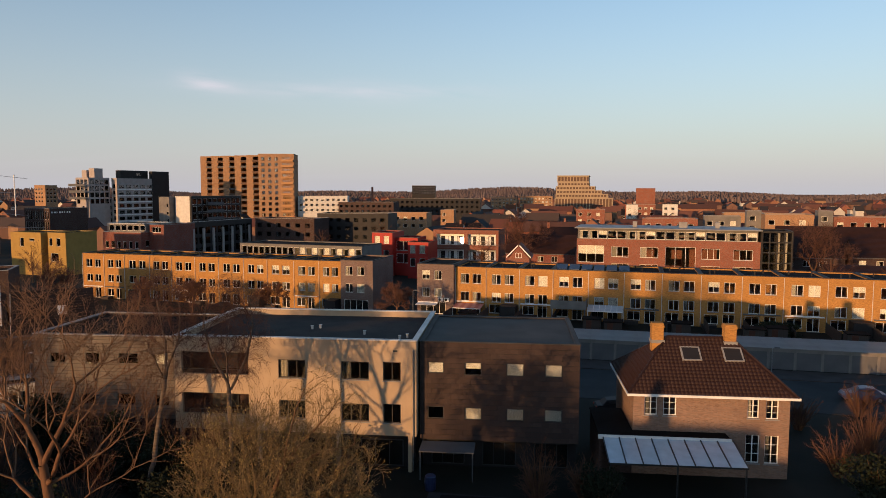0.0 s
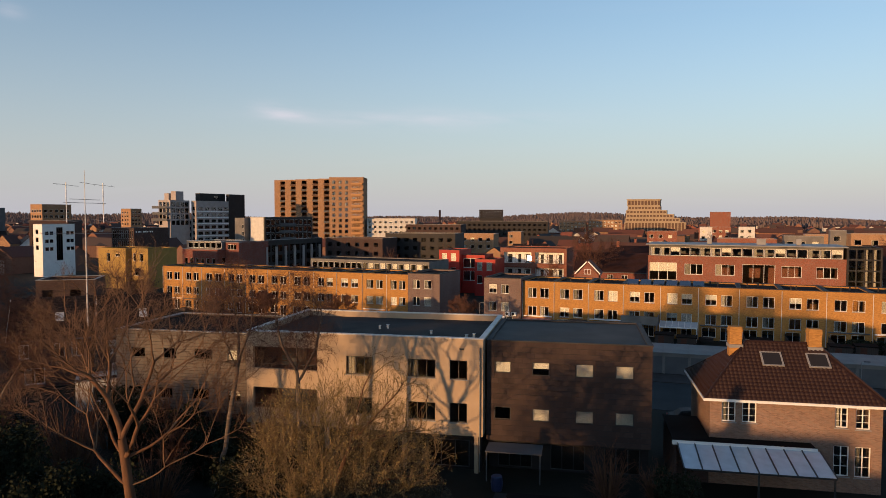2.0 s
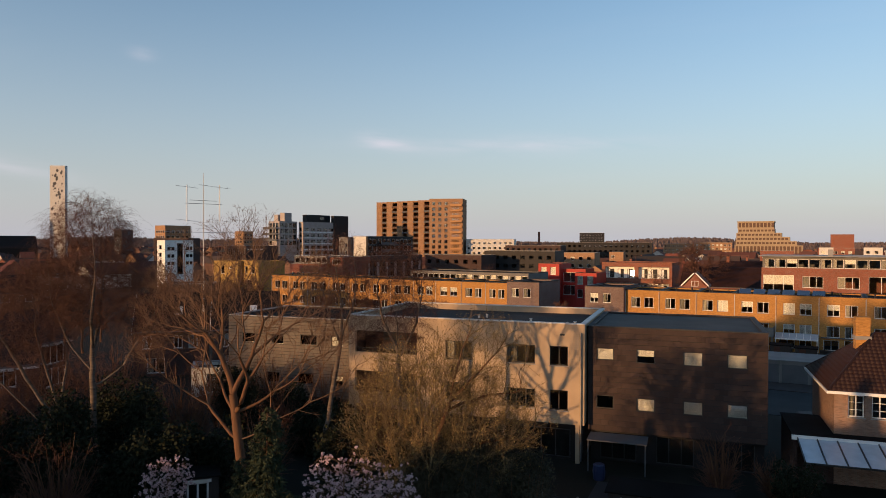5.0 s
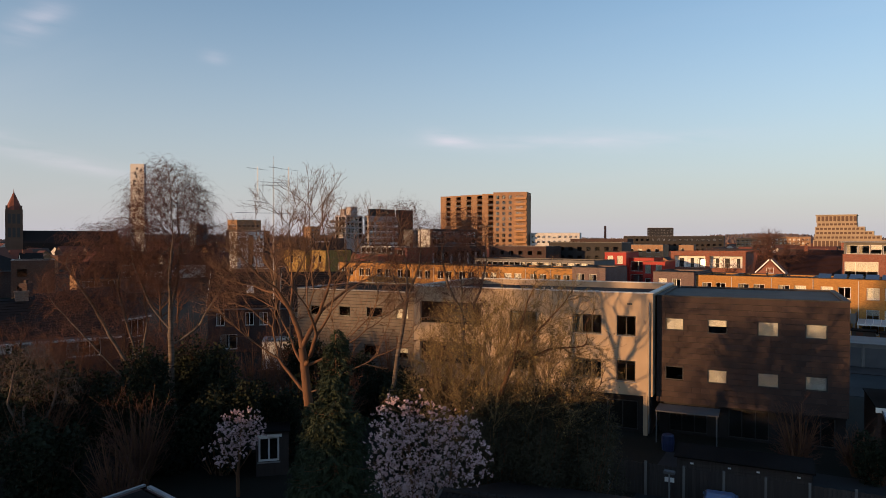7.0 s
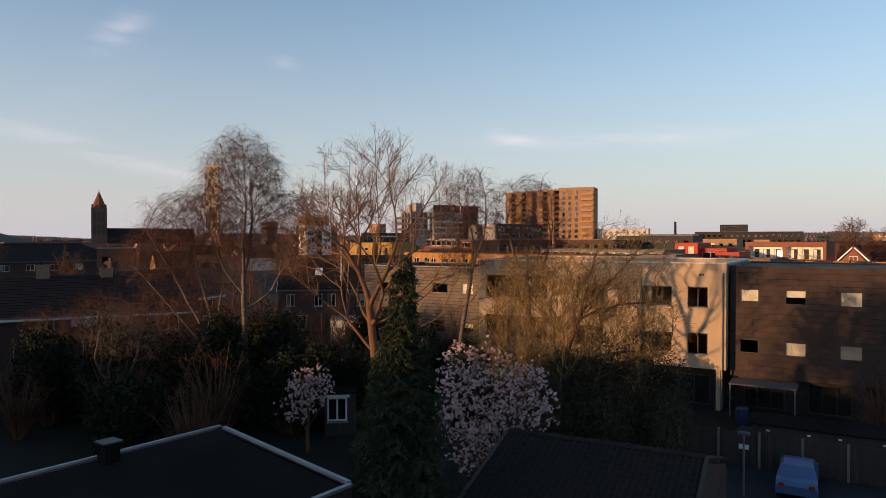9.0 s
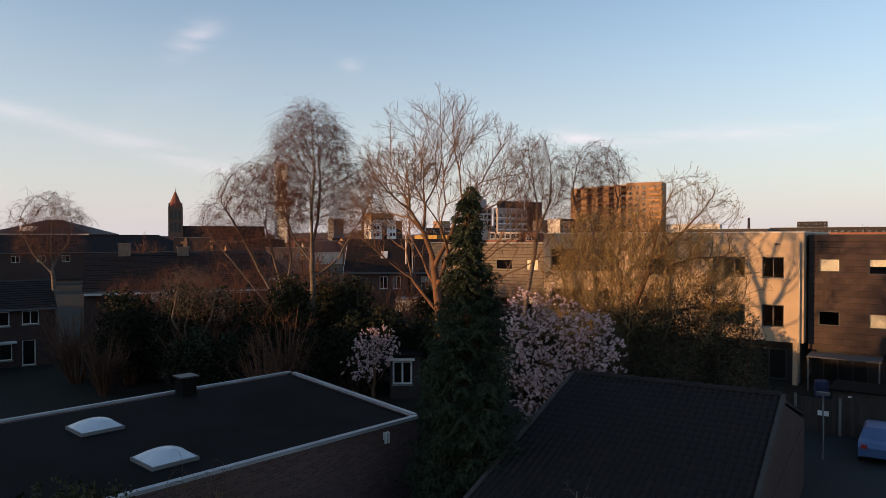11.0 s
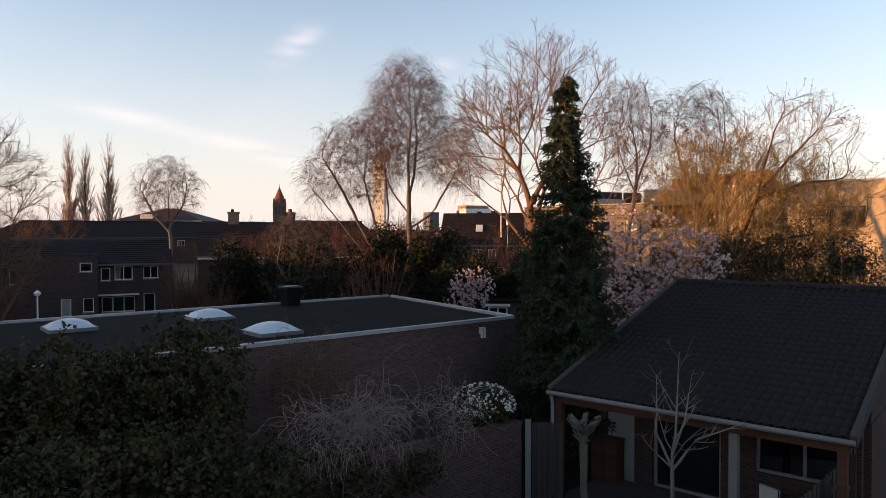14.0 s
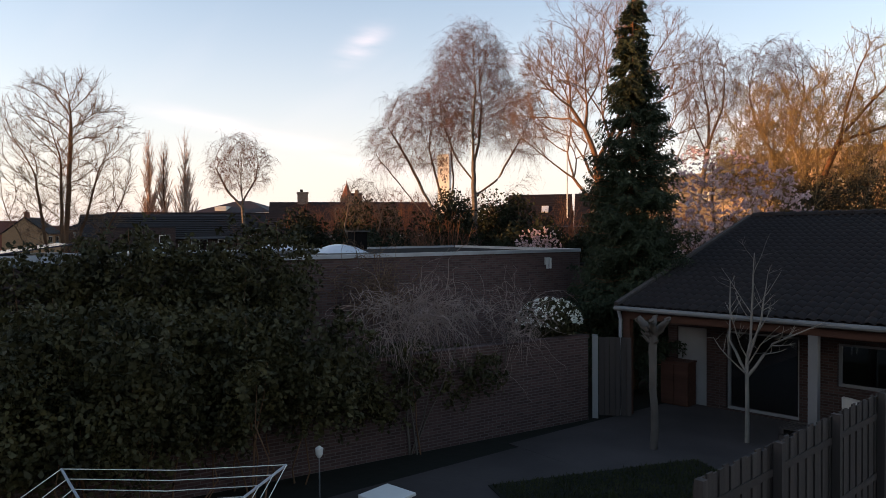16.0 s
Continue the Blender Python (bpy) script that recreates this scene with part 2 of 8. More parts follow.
M["zinc"] = plain("zinc_edge", (0.36, 0.37, 0.39), 0.45, 0.2, 1.0, 10, 0.05, metal=0.4)
M["acrylic"] = plain("acrylic_dome", (0.55, 0.57, 0.6), 0.2, 0.15, 2.0, 9, 0)
M["wallbrick"] = bricked("garden_wall_brick", (0.085, 0.048, 0.043), (0.12, 0.097, 0.09))
M["darkred"] = bricked("dark_red_brick", (0.23, 0.0638, 0.0425), (0.187, 0.136, 0.119))
M["drytwig"] = plain("dry_vine", (0.3, 0.22, 0.19), 0.9, 0.3, 2, 8, 0)
M["palebark"] = plain("pale_bark", (0.25, 0.215, 0.18), 0.85, 0.3, 2, 12, 0.2)
M["pinkcloth"] = plain("pink_canvas", (0.45, 0.24, 0.2), 0.85, 0.2, 1.0, 8, 0.05)
M["rosecloth"] = plain("rose_canvas", (0.36, 0.15, 0.12), 0.85, 0.2, 1.0, 8, 0.05)
M["bluepaint"] = plain("pale_blue_paint", (0.08, 0.13, 0.26), 0.3, 0.1, 1, 8, 0)
M["silver"] = plain("silver_paint", (0.45, 0.47, 0.5), 0.3, 0.1, 1, 8, 0, metal=0.3)
M["bluedark"] = plain("dark_blue_paint", (0.0255, 0.034, 0.085), 0.3, 0.1, 1, 8, 0)
# distance haze is put into this colour: paler and more purple than bare wood
M["farwood"] = plain("hazed_far_wood", (0.16, 0.118, 0.108), 0.95, 0.35, 0.01, 0.08, 0)


def assorted(name, cols, rough=0.85):
    """Many small pieces, each of one colour out of several."""
    m, n, l, p = nodes_of(name)
    ramp = n.new("ShaderNodeValToRGB")
    ramp.color_ramp.interpolation = "CONSTANT"
    e = ramp.color_ramp.elements
    for k, c in enumerate(cols):
        q = e[k] if k < 2 else e.new(k / len(cols))
        q.position, q.color = k / len(cols), (*c, 1)
    l.new(n.new("ShaderNodeNewGeometry").outputs["Random Per Island"], ramp.inputs[0])
    c = mixed(n, l, ramp.outputs[0], (0.05, 0.04, 0.035), mixed(n, l, (0, 0, 0), (0.4, 0.4, 0.4), noise_of(n, l, 0.6, 4)))
    l.new(c, p.inputs["Base Color"])
    p.inputs["Roughness"].default_value, p.inputs["Specular IOR Level"].default_value = rough, 0.2
    return m


M["townwall"] = assorted("town_walls", ((0.26, 0.09, 0.055), (0.12, 0.065, 0.05), (0.34, 0.2, 0.11), (0.6, 0.56, 0.5), (0.2, 0.11, 0.08), (0.28, 0.13, 0.08)))
M["townroof"] = assorted("town_roofs", ((0.12, 0.045, 0.033), (0.035, 0.031, 0.031), (0.09, 0.042, 0.033), (0.08, 0.055, 0.045), (0.17, 0.07, 0.047)))
M["greybark"] = plain("grey_bark", (0.12, 0.098, 0.083), 0.9, 0.35, 2, 12, 0.3)
M["moss"] = plain("mossy_grass", (0.035, 0.045, 0.014), 0.9, 0.4, 1.5, 8, 0, tint=(0.055, 0.055, 0.02))
M["solar"] = plain("solar_glass", (0.03, 0.035, 0.06), 0.15, 0.15, 1, 6, 0)


# ---------------------------------------------------------------- mesh tools
def box(bm, x0, x1, y0, y1, z0, z1, m=None):
    v = [bm.verts.new((x, y, z)) for z in (z0, z1) for x, y in ((x0, y0), (x1, y0), (x1, y1), (x0, y1))]
    if m is not None:
        for a in v:
            a.co = m @ a.co
    for f in ((3, 2, 1, 0), (4, 5, 6, 7), (0, 1, 5, 4), (1, 2, 6, 5), (2, 3, 7, 6), (3, 0, 4, 7)):
        bm.faces.new([v[i] for i in f])
    return v


def boxes(*rows):
    bm = bmesh.new()
    for r in rows:
        box(bm, *r)
    return bm


def tube(bm, pts, radii, sides=8, cap=True):
    rings = []
    for i, (p, r) in enumerate(zip(pts, radii)):
        p = Vector(p)
        d = (Vector(pts[min(i + 1, len(pts) - 1)]) - Vector(pts[max(i - 1, 0)])).normalized()
        a = d.orthogonal().normalized() if abs(d.z) < 0.9 else (Vector((1, 0, 0)) - d * d.x).normalized()
        b = d.cross(a)
        rings.append([bm.verts.new(p + r * (math.cos(k * math.tau / sides) * a + math.sin(k * math.tau / sides) * b)) for k in range(sides)])
    for q, s in zip(rings, rings[1:]):
        for k in range(sides):
            bm.faces.new((q[k], q[(k + 1) % sides], s[(k + 1) % sides], s[k]))
    if cap:
        bm.faces.new(rings[0][::-1])
        bm.faces.new(rings[-1])


def mesh_of(name, bm, material):
    me = bpy.data.meshes.new(name)
    bm.normal_update()
    bm.to_mesh(me)
    bm.free()
    me.materials.append(material)
    return me


def part(name, bm, material, parent, label="", m=None):
    """One mesh under a thing or under a part."""
    ob = new(name, bm if isinstance(bm, bpy.types.Mesh) else mesh_of(name, bm, material))
    ob.parent = parent
    if m is not None:
        ob.matrix_basis = m
    return tagged(ob, label)


def thing(name, label, category, m=None, group="", kind=""):
    ob = new(name)
    ob.empty_display_size = 0.1
    if m is not None:
        ob.matrix_basis = m
    return tagged(ob, label, category, group, kind)


def solid(name, bm, material, label, category, m=None, group="", kind=""):
    ob = new(name, bm if isinstance(bm, bpy.types.Mesh) else mesh_of(name, bm, material))
    if m is not None:
        ob.matrix_basis = m
    return tagged(ob, label, category, group, kind)


CACHE = {}


def lattice(bm, xs, zs, y0, y1, full):
    """One joined slab on a grid of cells, solid where full(i, j)."""
    vs = {}

    def vert(i, j, k):
        if (i, j, k) not in vs:
            vs[i, j, k] = bm.verts.new((xs[i], (y0, y1)[k], zs[j]))
        return vs[i, j, k]

    nx, nz = len(xs) - 1, len(zs) - 1
    ok = lambda i, j: 0 <= i < nx and 0 <= j < nz and full(i, j)
    for i in range(nx):
        for j in range(nz):
            if not ok(i, j):
                continue
            bm.faces.new((vert(i, j, 0), vert(i + 1, j, 0), vert(i + 1, j + 1, 0), vert(i, j + 1, 0)))
            bm.faces.new((vert(i, j + 1, 1), vert(i + 1, j + 1, 1), vert(i + 1, j, 1), vert(i, j, 1)))
            for a, b, di, dj in (((i, j), (i + 1, j), 0, -1), ((i + 1, j), (i + 1, j + 1), 1, 0), ((i + 1, j + 1), (i, j + 1), 0, 1), ((i, j + 1), (i, j), -1, 0)):
                if not ok(i + di, j + dj):
                    bm.faces.new((vert(*a, 0), vert(*a, 1), vert(*b, 1), vert(*b, 0)))


def window(parent, m, w, h, frame="white", style="", bars=1, depth=0.12, t=0.07, sill=True, name="window"):
    """A window in an opening: frame with posts, pane, sill, and what hangs behind it. m: pose of the opening's lower corner."""
    key = (round(w, 2), round(h, 2), frame, bars, t, sill, depth)
    if key not in CACHE:
        f = bmesh.new()
        y0, y1 = depth, depth + 0.07
        xs = [0, t]
        for k in range(1, bars + 1):
            xs += [w * k / (bars + 1) - t * 0.5, w * k / (bars + 1) + t * 0.5]
        xs += [w - t, w]
        lattice(f, xs, [0, t, h - t, h], y0, y1, lambda i, j: j != 1 or i % 2 == 0)
        g = boxes((t * 0.5, w - t * 0.5, y0 + 0.03, y0 + 0.04, t * 0.5, h - t * 0.5))
        s = boxes((-0.06, w + 0.06, -0.07, y0, -0.07, -0.004)) if sill else None
        CACHE[key] = (mesh_of("frame", f, M[frame]), mesh_of("pane", g, M["glass"]), mesh_of("sill", s, M["coping"]) if sill else None)
    f, g, s = CACHE[key]
    win = part(name, f, None, parent, m=m)
    part("pane", g, None, win).visible_shadow = False
    if s:
        part("sill", s, None, win)
    if style:
        ck = (round(w, 2), round(h, 2), style, depth)
        if ck not in CACHE:
            c = bmesh.new()
            y = depth + 0.085
            if style == "blind":
                box(c, t * 0.6, w - t * 0.6, y, y + 0.01, t * 0.6, h - t * 0.6)
            elif style == "half":
                box(c, t * 0.6, w - t * 0.6, y, y + 0.01, h * 0.5, h - t * 0.6)
            else:
                a, b, rows = t, w * 0.36, []
                for k in range(7):
                    x = a + (b - a) * k / 6
                    rows.append([c.verts.new((x, y + 0.04 * (k % 2), z)) for z in (0.02, h - 0.02)] + [c.verts.new((x, y + 0.012 + 0.04 * (k % 2), z)) for z in (0.02, h - 0.02)])
                for q, s in zip(rows, rows[1:]):
                    c.faces.new((q[0], s[0], s[1], q[1]))
                    c.faces.new((q[2], q[3], s[3], s[2]))
                    c.faces.new((q[0], q[2], s[2], s[0]))
                    c.faces.new((q[1], s[1], s[3], q[3]))
            CACHE[ck] = mesh_of("blind" if style != "curtain" else "curtain", c, M["curtain" if style == "curtain" else "blind"])
        part("curtain" if style == "curtain" else "blind", CACHE[ck], None, win)
    return win


def pierced(bm, m, w, z0, z1, holes, th):
    """A wall from (0, 0) to (w, th) with openings through it, in one joined piece."""
    def steps(*v):
        out = []
        for q in sorted(v):
            if not out or q - out[-1] > 0.001:
                out.append(q)
        return out

    xs = steps(0.0, w, *(v for h in holes for v in h[:2] if 0 < v < w))
    zs = steps(z0, z1, *(v for h in holes for v in h[2:4] if z0 < v < z1))
    mid = lambda a, i: (a[i] + a[i + 1]) / 2
    n = len(bm.verts)
    lattice(bm, xs, zs, 0, th, lambda i, j: not any(h[0] < mid(xs, i) < h[1] and h[2] < mid(zs, j) < h[3] for h in holes))
    bm.verts.ensure_lookup_table()
    for v in bm.verts[n:]:
        v.co = m @ v.co


RND = random.Random(7)


def pick():
    return RND.choice(("", "", "curtain", "curtain", "half", "blind"))


def building(name, label, at, ang, w, d, h, wall, front=(), right=(), left=(), frame="white", coping="coping", roofmat="bitumen",
             parapet=0.35, th=0.3, z0=0.0, category="building", bars=1, styles=None, sill=True, group="", inset=0.12):
    """A flat-roofed building with pierced walls. Openings: (u0, u1, z0, z1[, style[, bars]])."""
    b = thing(name, label, category, pose(*at, 0, 0, 0, ang), group)
    sides = {"front": (pose(0, 0, 0), w, front), "right": (pose(w, 0, 0, 0, 0, 90), d, right), "left": (pose(0, d, 0, 0, 0, -90), d, left)}
    for key, (m, length, holes) in sides.items():
        bm = bmesh.new()
        if key == "front":
            pierced(bm, m, length, z0, h, holes, th)
        else:
            mm = m @ pose(th, 0, 0)
            pierced(bm, mm, length - 2 * th, z0, h, [(q[0] - th, q[1] - th, *q[2:]) for q in holes], th)
        part("wall", bm, wall, b)
        for q in holes:
            st = q[4] if len(q) > 4 and q[4] is not None else (styles() if styles else pick())
            if st == "open":
                continue
            window(b, m @ pose(q[0], 0, q[2]), q[1] - q[0], q[3] - q[2], frame, st, q[5] if len(q) > 5 else bars, sill=sill, depth=inset)
    part("back_wall", boxes((0, w, d - th, d, z0, h)), wall, b)
    part("roof", boxes((th + 0.002, w - th - 0.002, th + 0.002, d - th - 0.002, h - parapet - 0.25, h - parapet)), M[roofmat], b)
    bm = bmesh.new()
    e = 0.05
    for r in ((-e, w + e, -e, th + e), (-e, w + e, d - th - e, d + e), (-e, th + e, th + e, d - th - e), (w - th - e, w + e, th + e, d - th - e)):
        box(bm, *r, h + 0.002, h + 0.09)
    part("coping", bm, M[coping], b)
    return b


# ---------------------------------------------------------------- plants
def rods(name, lines, sides, material):
    """A mesh of tapering rods. lines: {points per rod: [(points, radii)]}."""
    vs, fs, base = [], [], 0
    for k, rows in lines.items():
        P = np.array([r[0] for r in rows])
        R = np.array([r[1] for r in rows])
        d = np.gradient(P, axis=1)
        d /= np.linalg.norm(d, axis=2, keepdims=True) + 1e-9
        ref = np.where(np.abs(d[..., 2:3]) < 0.8, [[[0, 0, 1.0]]], [[[1.0, 0, 0]]])
        a = np.cross(d, ref)
        a /= np.linalg.norm(a, axis=2, keepdims=True) + 1e-9
        b = np.cross(d, a)
        ang = np.arange(sides) * math.tau / sides
        ring = P[:, :, None] + R[:, :, None, None] * (np.cos(ang)[:, None] * a[:, :, None] + np.sin(ang)[:, None] * b[:, :, None])
        n = len(rows)
        vs.append(ring.reshape(-1, 3))
        i, j, s = np.meshgrid(np.arange(n), np.arange(k - 1), np.arange(sides), indexing="ij")
        at = lambda jj, ss: base + (i * k + jj) * sides + ss % sides
        fs.append(np.stack([at(j, s), at(j, s + 1), at(j + 1, s + 1), at(j + 1, s)], -1).reshape(-1, 4))
        base += n * k * sides
    return quads(name, np.concatenate(vs), np.concatenate(fs), material)


def quads(name, V, F, material):
    me = bpy.data.meshes.new(name)
    n = F.shape[1]
    me.vertices.add(len(V))
    me.vertices.foreach_set("co", np.asarray(V, np.float32).ravel())
    me.loops.add(F.size)
    me.loops.foreach_set("vertex_index", F.astype(np.int32).ravel())
    me.polygons.add(len(F))
    me.polygons.foreach_set("loop_start", np.arange(0, F.size, n, dtype=np.int32))
    me.update(calc_edges=True)
    me.materials.append(material)
    return me


def branch(rng, p, d, length, r, k, wig, pull):
    """A wandering line of k points from p along d; pull: bend towards up (+) or down (-)."""
    pts, step = [p], length / (k - 1)
    for i in range(k - 1):
        d = d + rng.normal(0, wig, 3) + np.array([0, 0, pull * (i + 1) / k])
        d = d / np.linalg.norm(d)
        p = p + d * step
        pts.append(p)
    return np.array(pts), np.linspace(r, r * 0.35, k)


def turned(rng, d, angle):
    a = np.cross(d, rng.normal(0, 1, 3))
    a /= np.linalg.norm(a) + 1e-9
    v = d * math.cos(angle) + a * math.sin(angle)
    return v / np.linalg.norm(v)


def shoots(rng, p, d, length, r, k, wig, pull, thin=0.4):
    """Many wandering shoots at once: n starts, ways, lengths and radii give (n, k, 3) points and (n, k) radii."""
    pts, step = [p], (length / (k - 1))[:, None]
    for i in range(k - 1):
        d = d + rng.normal(0, wig, d.shape)
        d[:, 2] += pull * (i + 1) / k
        d = d / (np.linalg.norm(d, axis=1, keepdims=True) + 1e-9)
        p = p + d * step
        pts.append(p)
    return np.stack(pts, 1), r[:, None] * np.linspace(1, thin, k)


def aslant(rng, d, angle):
    """Ways that leave the ways d by angles in radians, each to a side of its own."""
    a = np.cross(d, rng.normal(0, 1, d.shape))
    a /= np.linalg.norm(a, axis=1, keepdims=True) + 1e-9
    return d * np.cos(angle)[:, None] + a * np.sin(angle)[:, None]


def sprout(rng, P, R, m, lo, angle, length, k, wig, pull, least):
    """m side shoots on the shoots P (n, j, 3) with radii R."""
    i, f = rng.integers(0, len(P), m), rng.uniform(lo, 1, m) * (P.shape[1] - 1)
    a = np.minimum(f.astype(int), P.shape[1] - 2)
    w = (f - a)[:, None]
    p = P[i, a] * (1 - w) + P[i, a + 1] * w
    d = P[i, a + 1] - P[i, a]
    d = d / (np.linalg.norm(d, axis=1, keepdims=True) + 1e-9)
    return shoots(rng, p, aslant(rng, d, radians(angle) * rng.uniform(0.6, 1.3, m)), rng.uniform(*length, m), np.maximum(least, R[i, a] * 0.6), k, wig, pull)


def grow(rng, stems, spec):
    """Stems: (points, radii). spec per level: count, length share, angle, wiggle, pull, from, points, thinnest."""
    levels = [stems]
    for num, share, angle, wig, pull, lo, k, least in spec:
        made, same = [], {}
        for pts, rad in levels[-1]:
            same.setdefault(len(pts), []).append((pts, rad))
        for j, rows in same.items():
            P, R = np.array([r[0] for r in rows]), np.array([r[1] for r in rows])
            total = np.linalg.norm(np.diff(P, axis=1), axis=2).sum(1)
            i = np.repeat(np.arange(len(P)), np.maximum(1, (num * rng.uniform(0.7, 1.3, len(P))).astype(int)))
            f = rng.uniform(lo, 1, len(i))
            x = f * (j - 1)
            a = np.minimum(x.astype(int), j - 2)
            w = (x - a)[:, None]
            d = P[i, a + 1] - P[i, a]
            d = d / (np.linalg.norm(d, axis=1, keepdims=True) + 1e-9)
            r = np.maximum(least, (R[i, a] * (1 - w[:, 0]) + R[i, a + 1] * w[:, 0]) * 0.62)
            L = total[i] * share * rng.uniform(0.65, 1.25, len(i)) * (1.15 - 0.55 * f)
            made += list(zip(*shoots(rng, P[i, a] * (1 - w) + P[i, a + 1] * w, aslant(rng, d, radians(angle) * rng.uniform(0.6, 1.3, len(i))), L, r, k, wig, pull, 0.35)))
        levels.append(made)
    return levels


def within(rng, n, eggs, power=2.0, shell=0.0):
    """n points inside egg-shaped bodies (x, y, z, rx, ry, rz), more of them towards the outside as shell grows."""
    vol = np.array([e[3] * e[4] * e[5] for e in eggs])
    out = []
    for e, k in zip(eggs, np.maximum(1, n * vol / vol.sum()).astype(int)):
        q = rng.uniform(-1, 1, (k * 4, 3))
        q = q[(np.abs(q) ** power).sum(1) < 1]
        q = q[rng.uniform(0, 1, len(q)) < (1 - shell) + shell * np.linalg.norm(q, axis=1) ** 2][:k]
        out.append(q * np.array(e[3:]) + np.array(e[:3]))
    return np.concatenate(out)


def colonise(rng, stems, goals, step, kill, lift=0.0, reach=5.0, rounds=70, hold=0.7, fan=0.0):
    """Limbs that grow from the stems towards the goals and fork among them. Gives the nodes and each one's parent."""
    P, parent = [], []
    for st in stems:
        st = np.array(st, float)
        seg = np.linalg.norm(np.diff(st, axis=0), axis=1)
        n = max(3, int(seg.sum() / step) + 1)
        s = np.linspace(0, seg.sum(), n)
        cum = np.concatenate([[0], np.cumsum(seg)])
        q = np.stack([np.interp(s, cum, st[:, c]) for c in range(3)], 1)
        q[1:-1] += rng.normal(0, 0.1 * step, (n - 2, 3))
        if P:
            near = int(np.argmin(np.linalg.norm(np.array(P) - q[0], axis=1)))
            q = q[1:]
        else:
            near = -1
        for p in q:
            P.append(p)
            parent.append(near)
            near = len(P) - 1
    P = np.array(P)
    dist = np.linalg.norm(goals[:, None] - P[None], axis=2)
    best, gap = dist.argmin(1), dist.min(1)
    heart = np.array([goals[:, 0].mean(), goals[:, 1].mean(), goals[:, 2].min() - 0.15 * np.ptp(goals[:, 2])])
    alive = gap > kill
    kids = np.bincount(np.array(parent)[np.array(parent) >= 0], minlength=len(P))
    for _ in range(rounds):
        alive &= kids[best] < 3
        use = np.where(alive & (gap < reach))[0]
        if len(use) == 0:
            break
        v = goals[use] - P[best[use]]
        v /= np.linalg.norm(v, axis=1, keepdims=True) + 1e-9
        who, inv = np.unique(best[use], return_inverse=True)
        d = np.zeros((len(who), 3))
        np.add.at(d, inv, v)
        d /= np.linalg.norm(d, axis=1, keepdims=True) + 1e-9
        own = P[who] - P[np.maximum(np.array(parent)[who], 0)]
        d += own / (np.linalg.norm(own, axis=1, keepdims=True) + 1e-9) * hold + rng.normal(0, 0.14, d.shape)
        out = P[who] - heart
        d += out / (np.linalg.norm(out, axis=1, keepdims=True) + 1e-9) * fan
        d[:, 2] += lift
        d /= np.linalg.norm(d, axis=1, keepdims=True)
        fresh = P[who] + d * step
        parent += who.tolist()
        kids[who] += 1
        kids = np.concatenate([kids, np.zeros(len(who), int)])
        g = np.linalg.norm(goals[:, None] - fresh[None], axis=2)
        at = g.argmin(1)
        gm = g[np.arange(len(goals)), at]
        closer = gm < gap
        best[closer], gap[closer] = at[closer] + len(P), gm[closer]
        P = np.concatenate([P, fresh])
        alive &= gap > kill
    return P, np.array(parent)


def limb_lines(P, parent, tip, base, thick):
    """Limbs as lines with radii by the pipe rule, parted into stout and fine ones."""
    n = len(P)
    kids = [[] for _ in range(n)]
    for i, p in enumerate(parent):
        if p >= 0:
            kids[p].append(i)
    load = np.zeros(n)
    for i in range(n - 1, -1, -1):
        load[i] = max(1.0, load[i]) if not kids[i] else load[i]
        if parent[i] >= 0:
            load[parent[i]] += load[i]
    power = math.log(max(load[0], 2)) / math.log(base / tip)
    rad = np.minimum(tip * load ** (1 / power), base)
    stout, fine = {}, {}
    todo = [(0, None)]
    while todo:
        i, start = todo.pop()
        line = [i] if start is None else [start, i]
        while kids[i]:
            ks = sorted(kids[i], key=lambda k: -load[k])
            todo += [(k, i) for k in ks[1:]]
            i = ks[0]
            line.append(i)
        if len(line) > 1:
            pts, r = P[line].copy(), rad[line].copy()
            r[0] = min(r[0], r[1] * 1.25)
            if len(line) > 2:
                pts[1:-1] = pts[1:-1] * 0.5 + (pts[:-2] + pts[2:]) * 0.25
            r[-1] *= 0.6
            (stout if r[1] > thick else fine).setdefault(len(line), []).append((pts, r))
    return stout, fine, rad


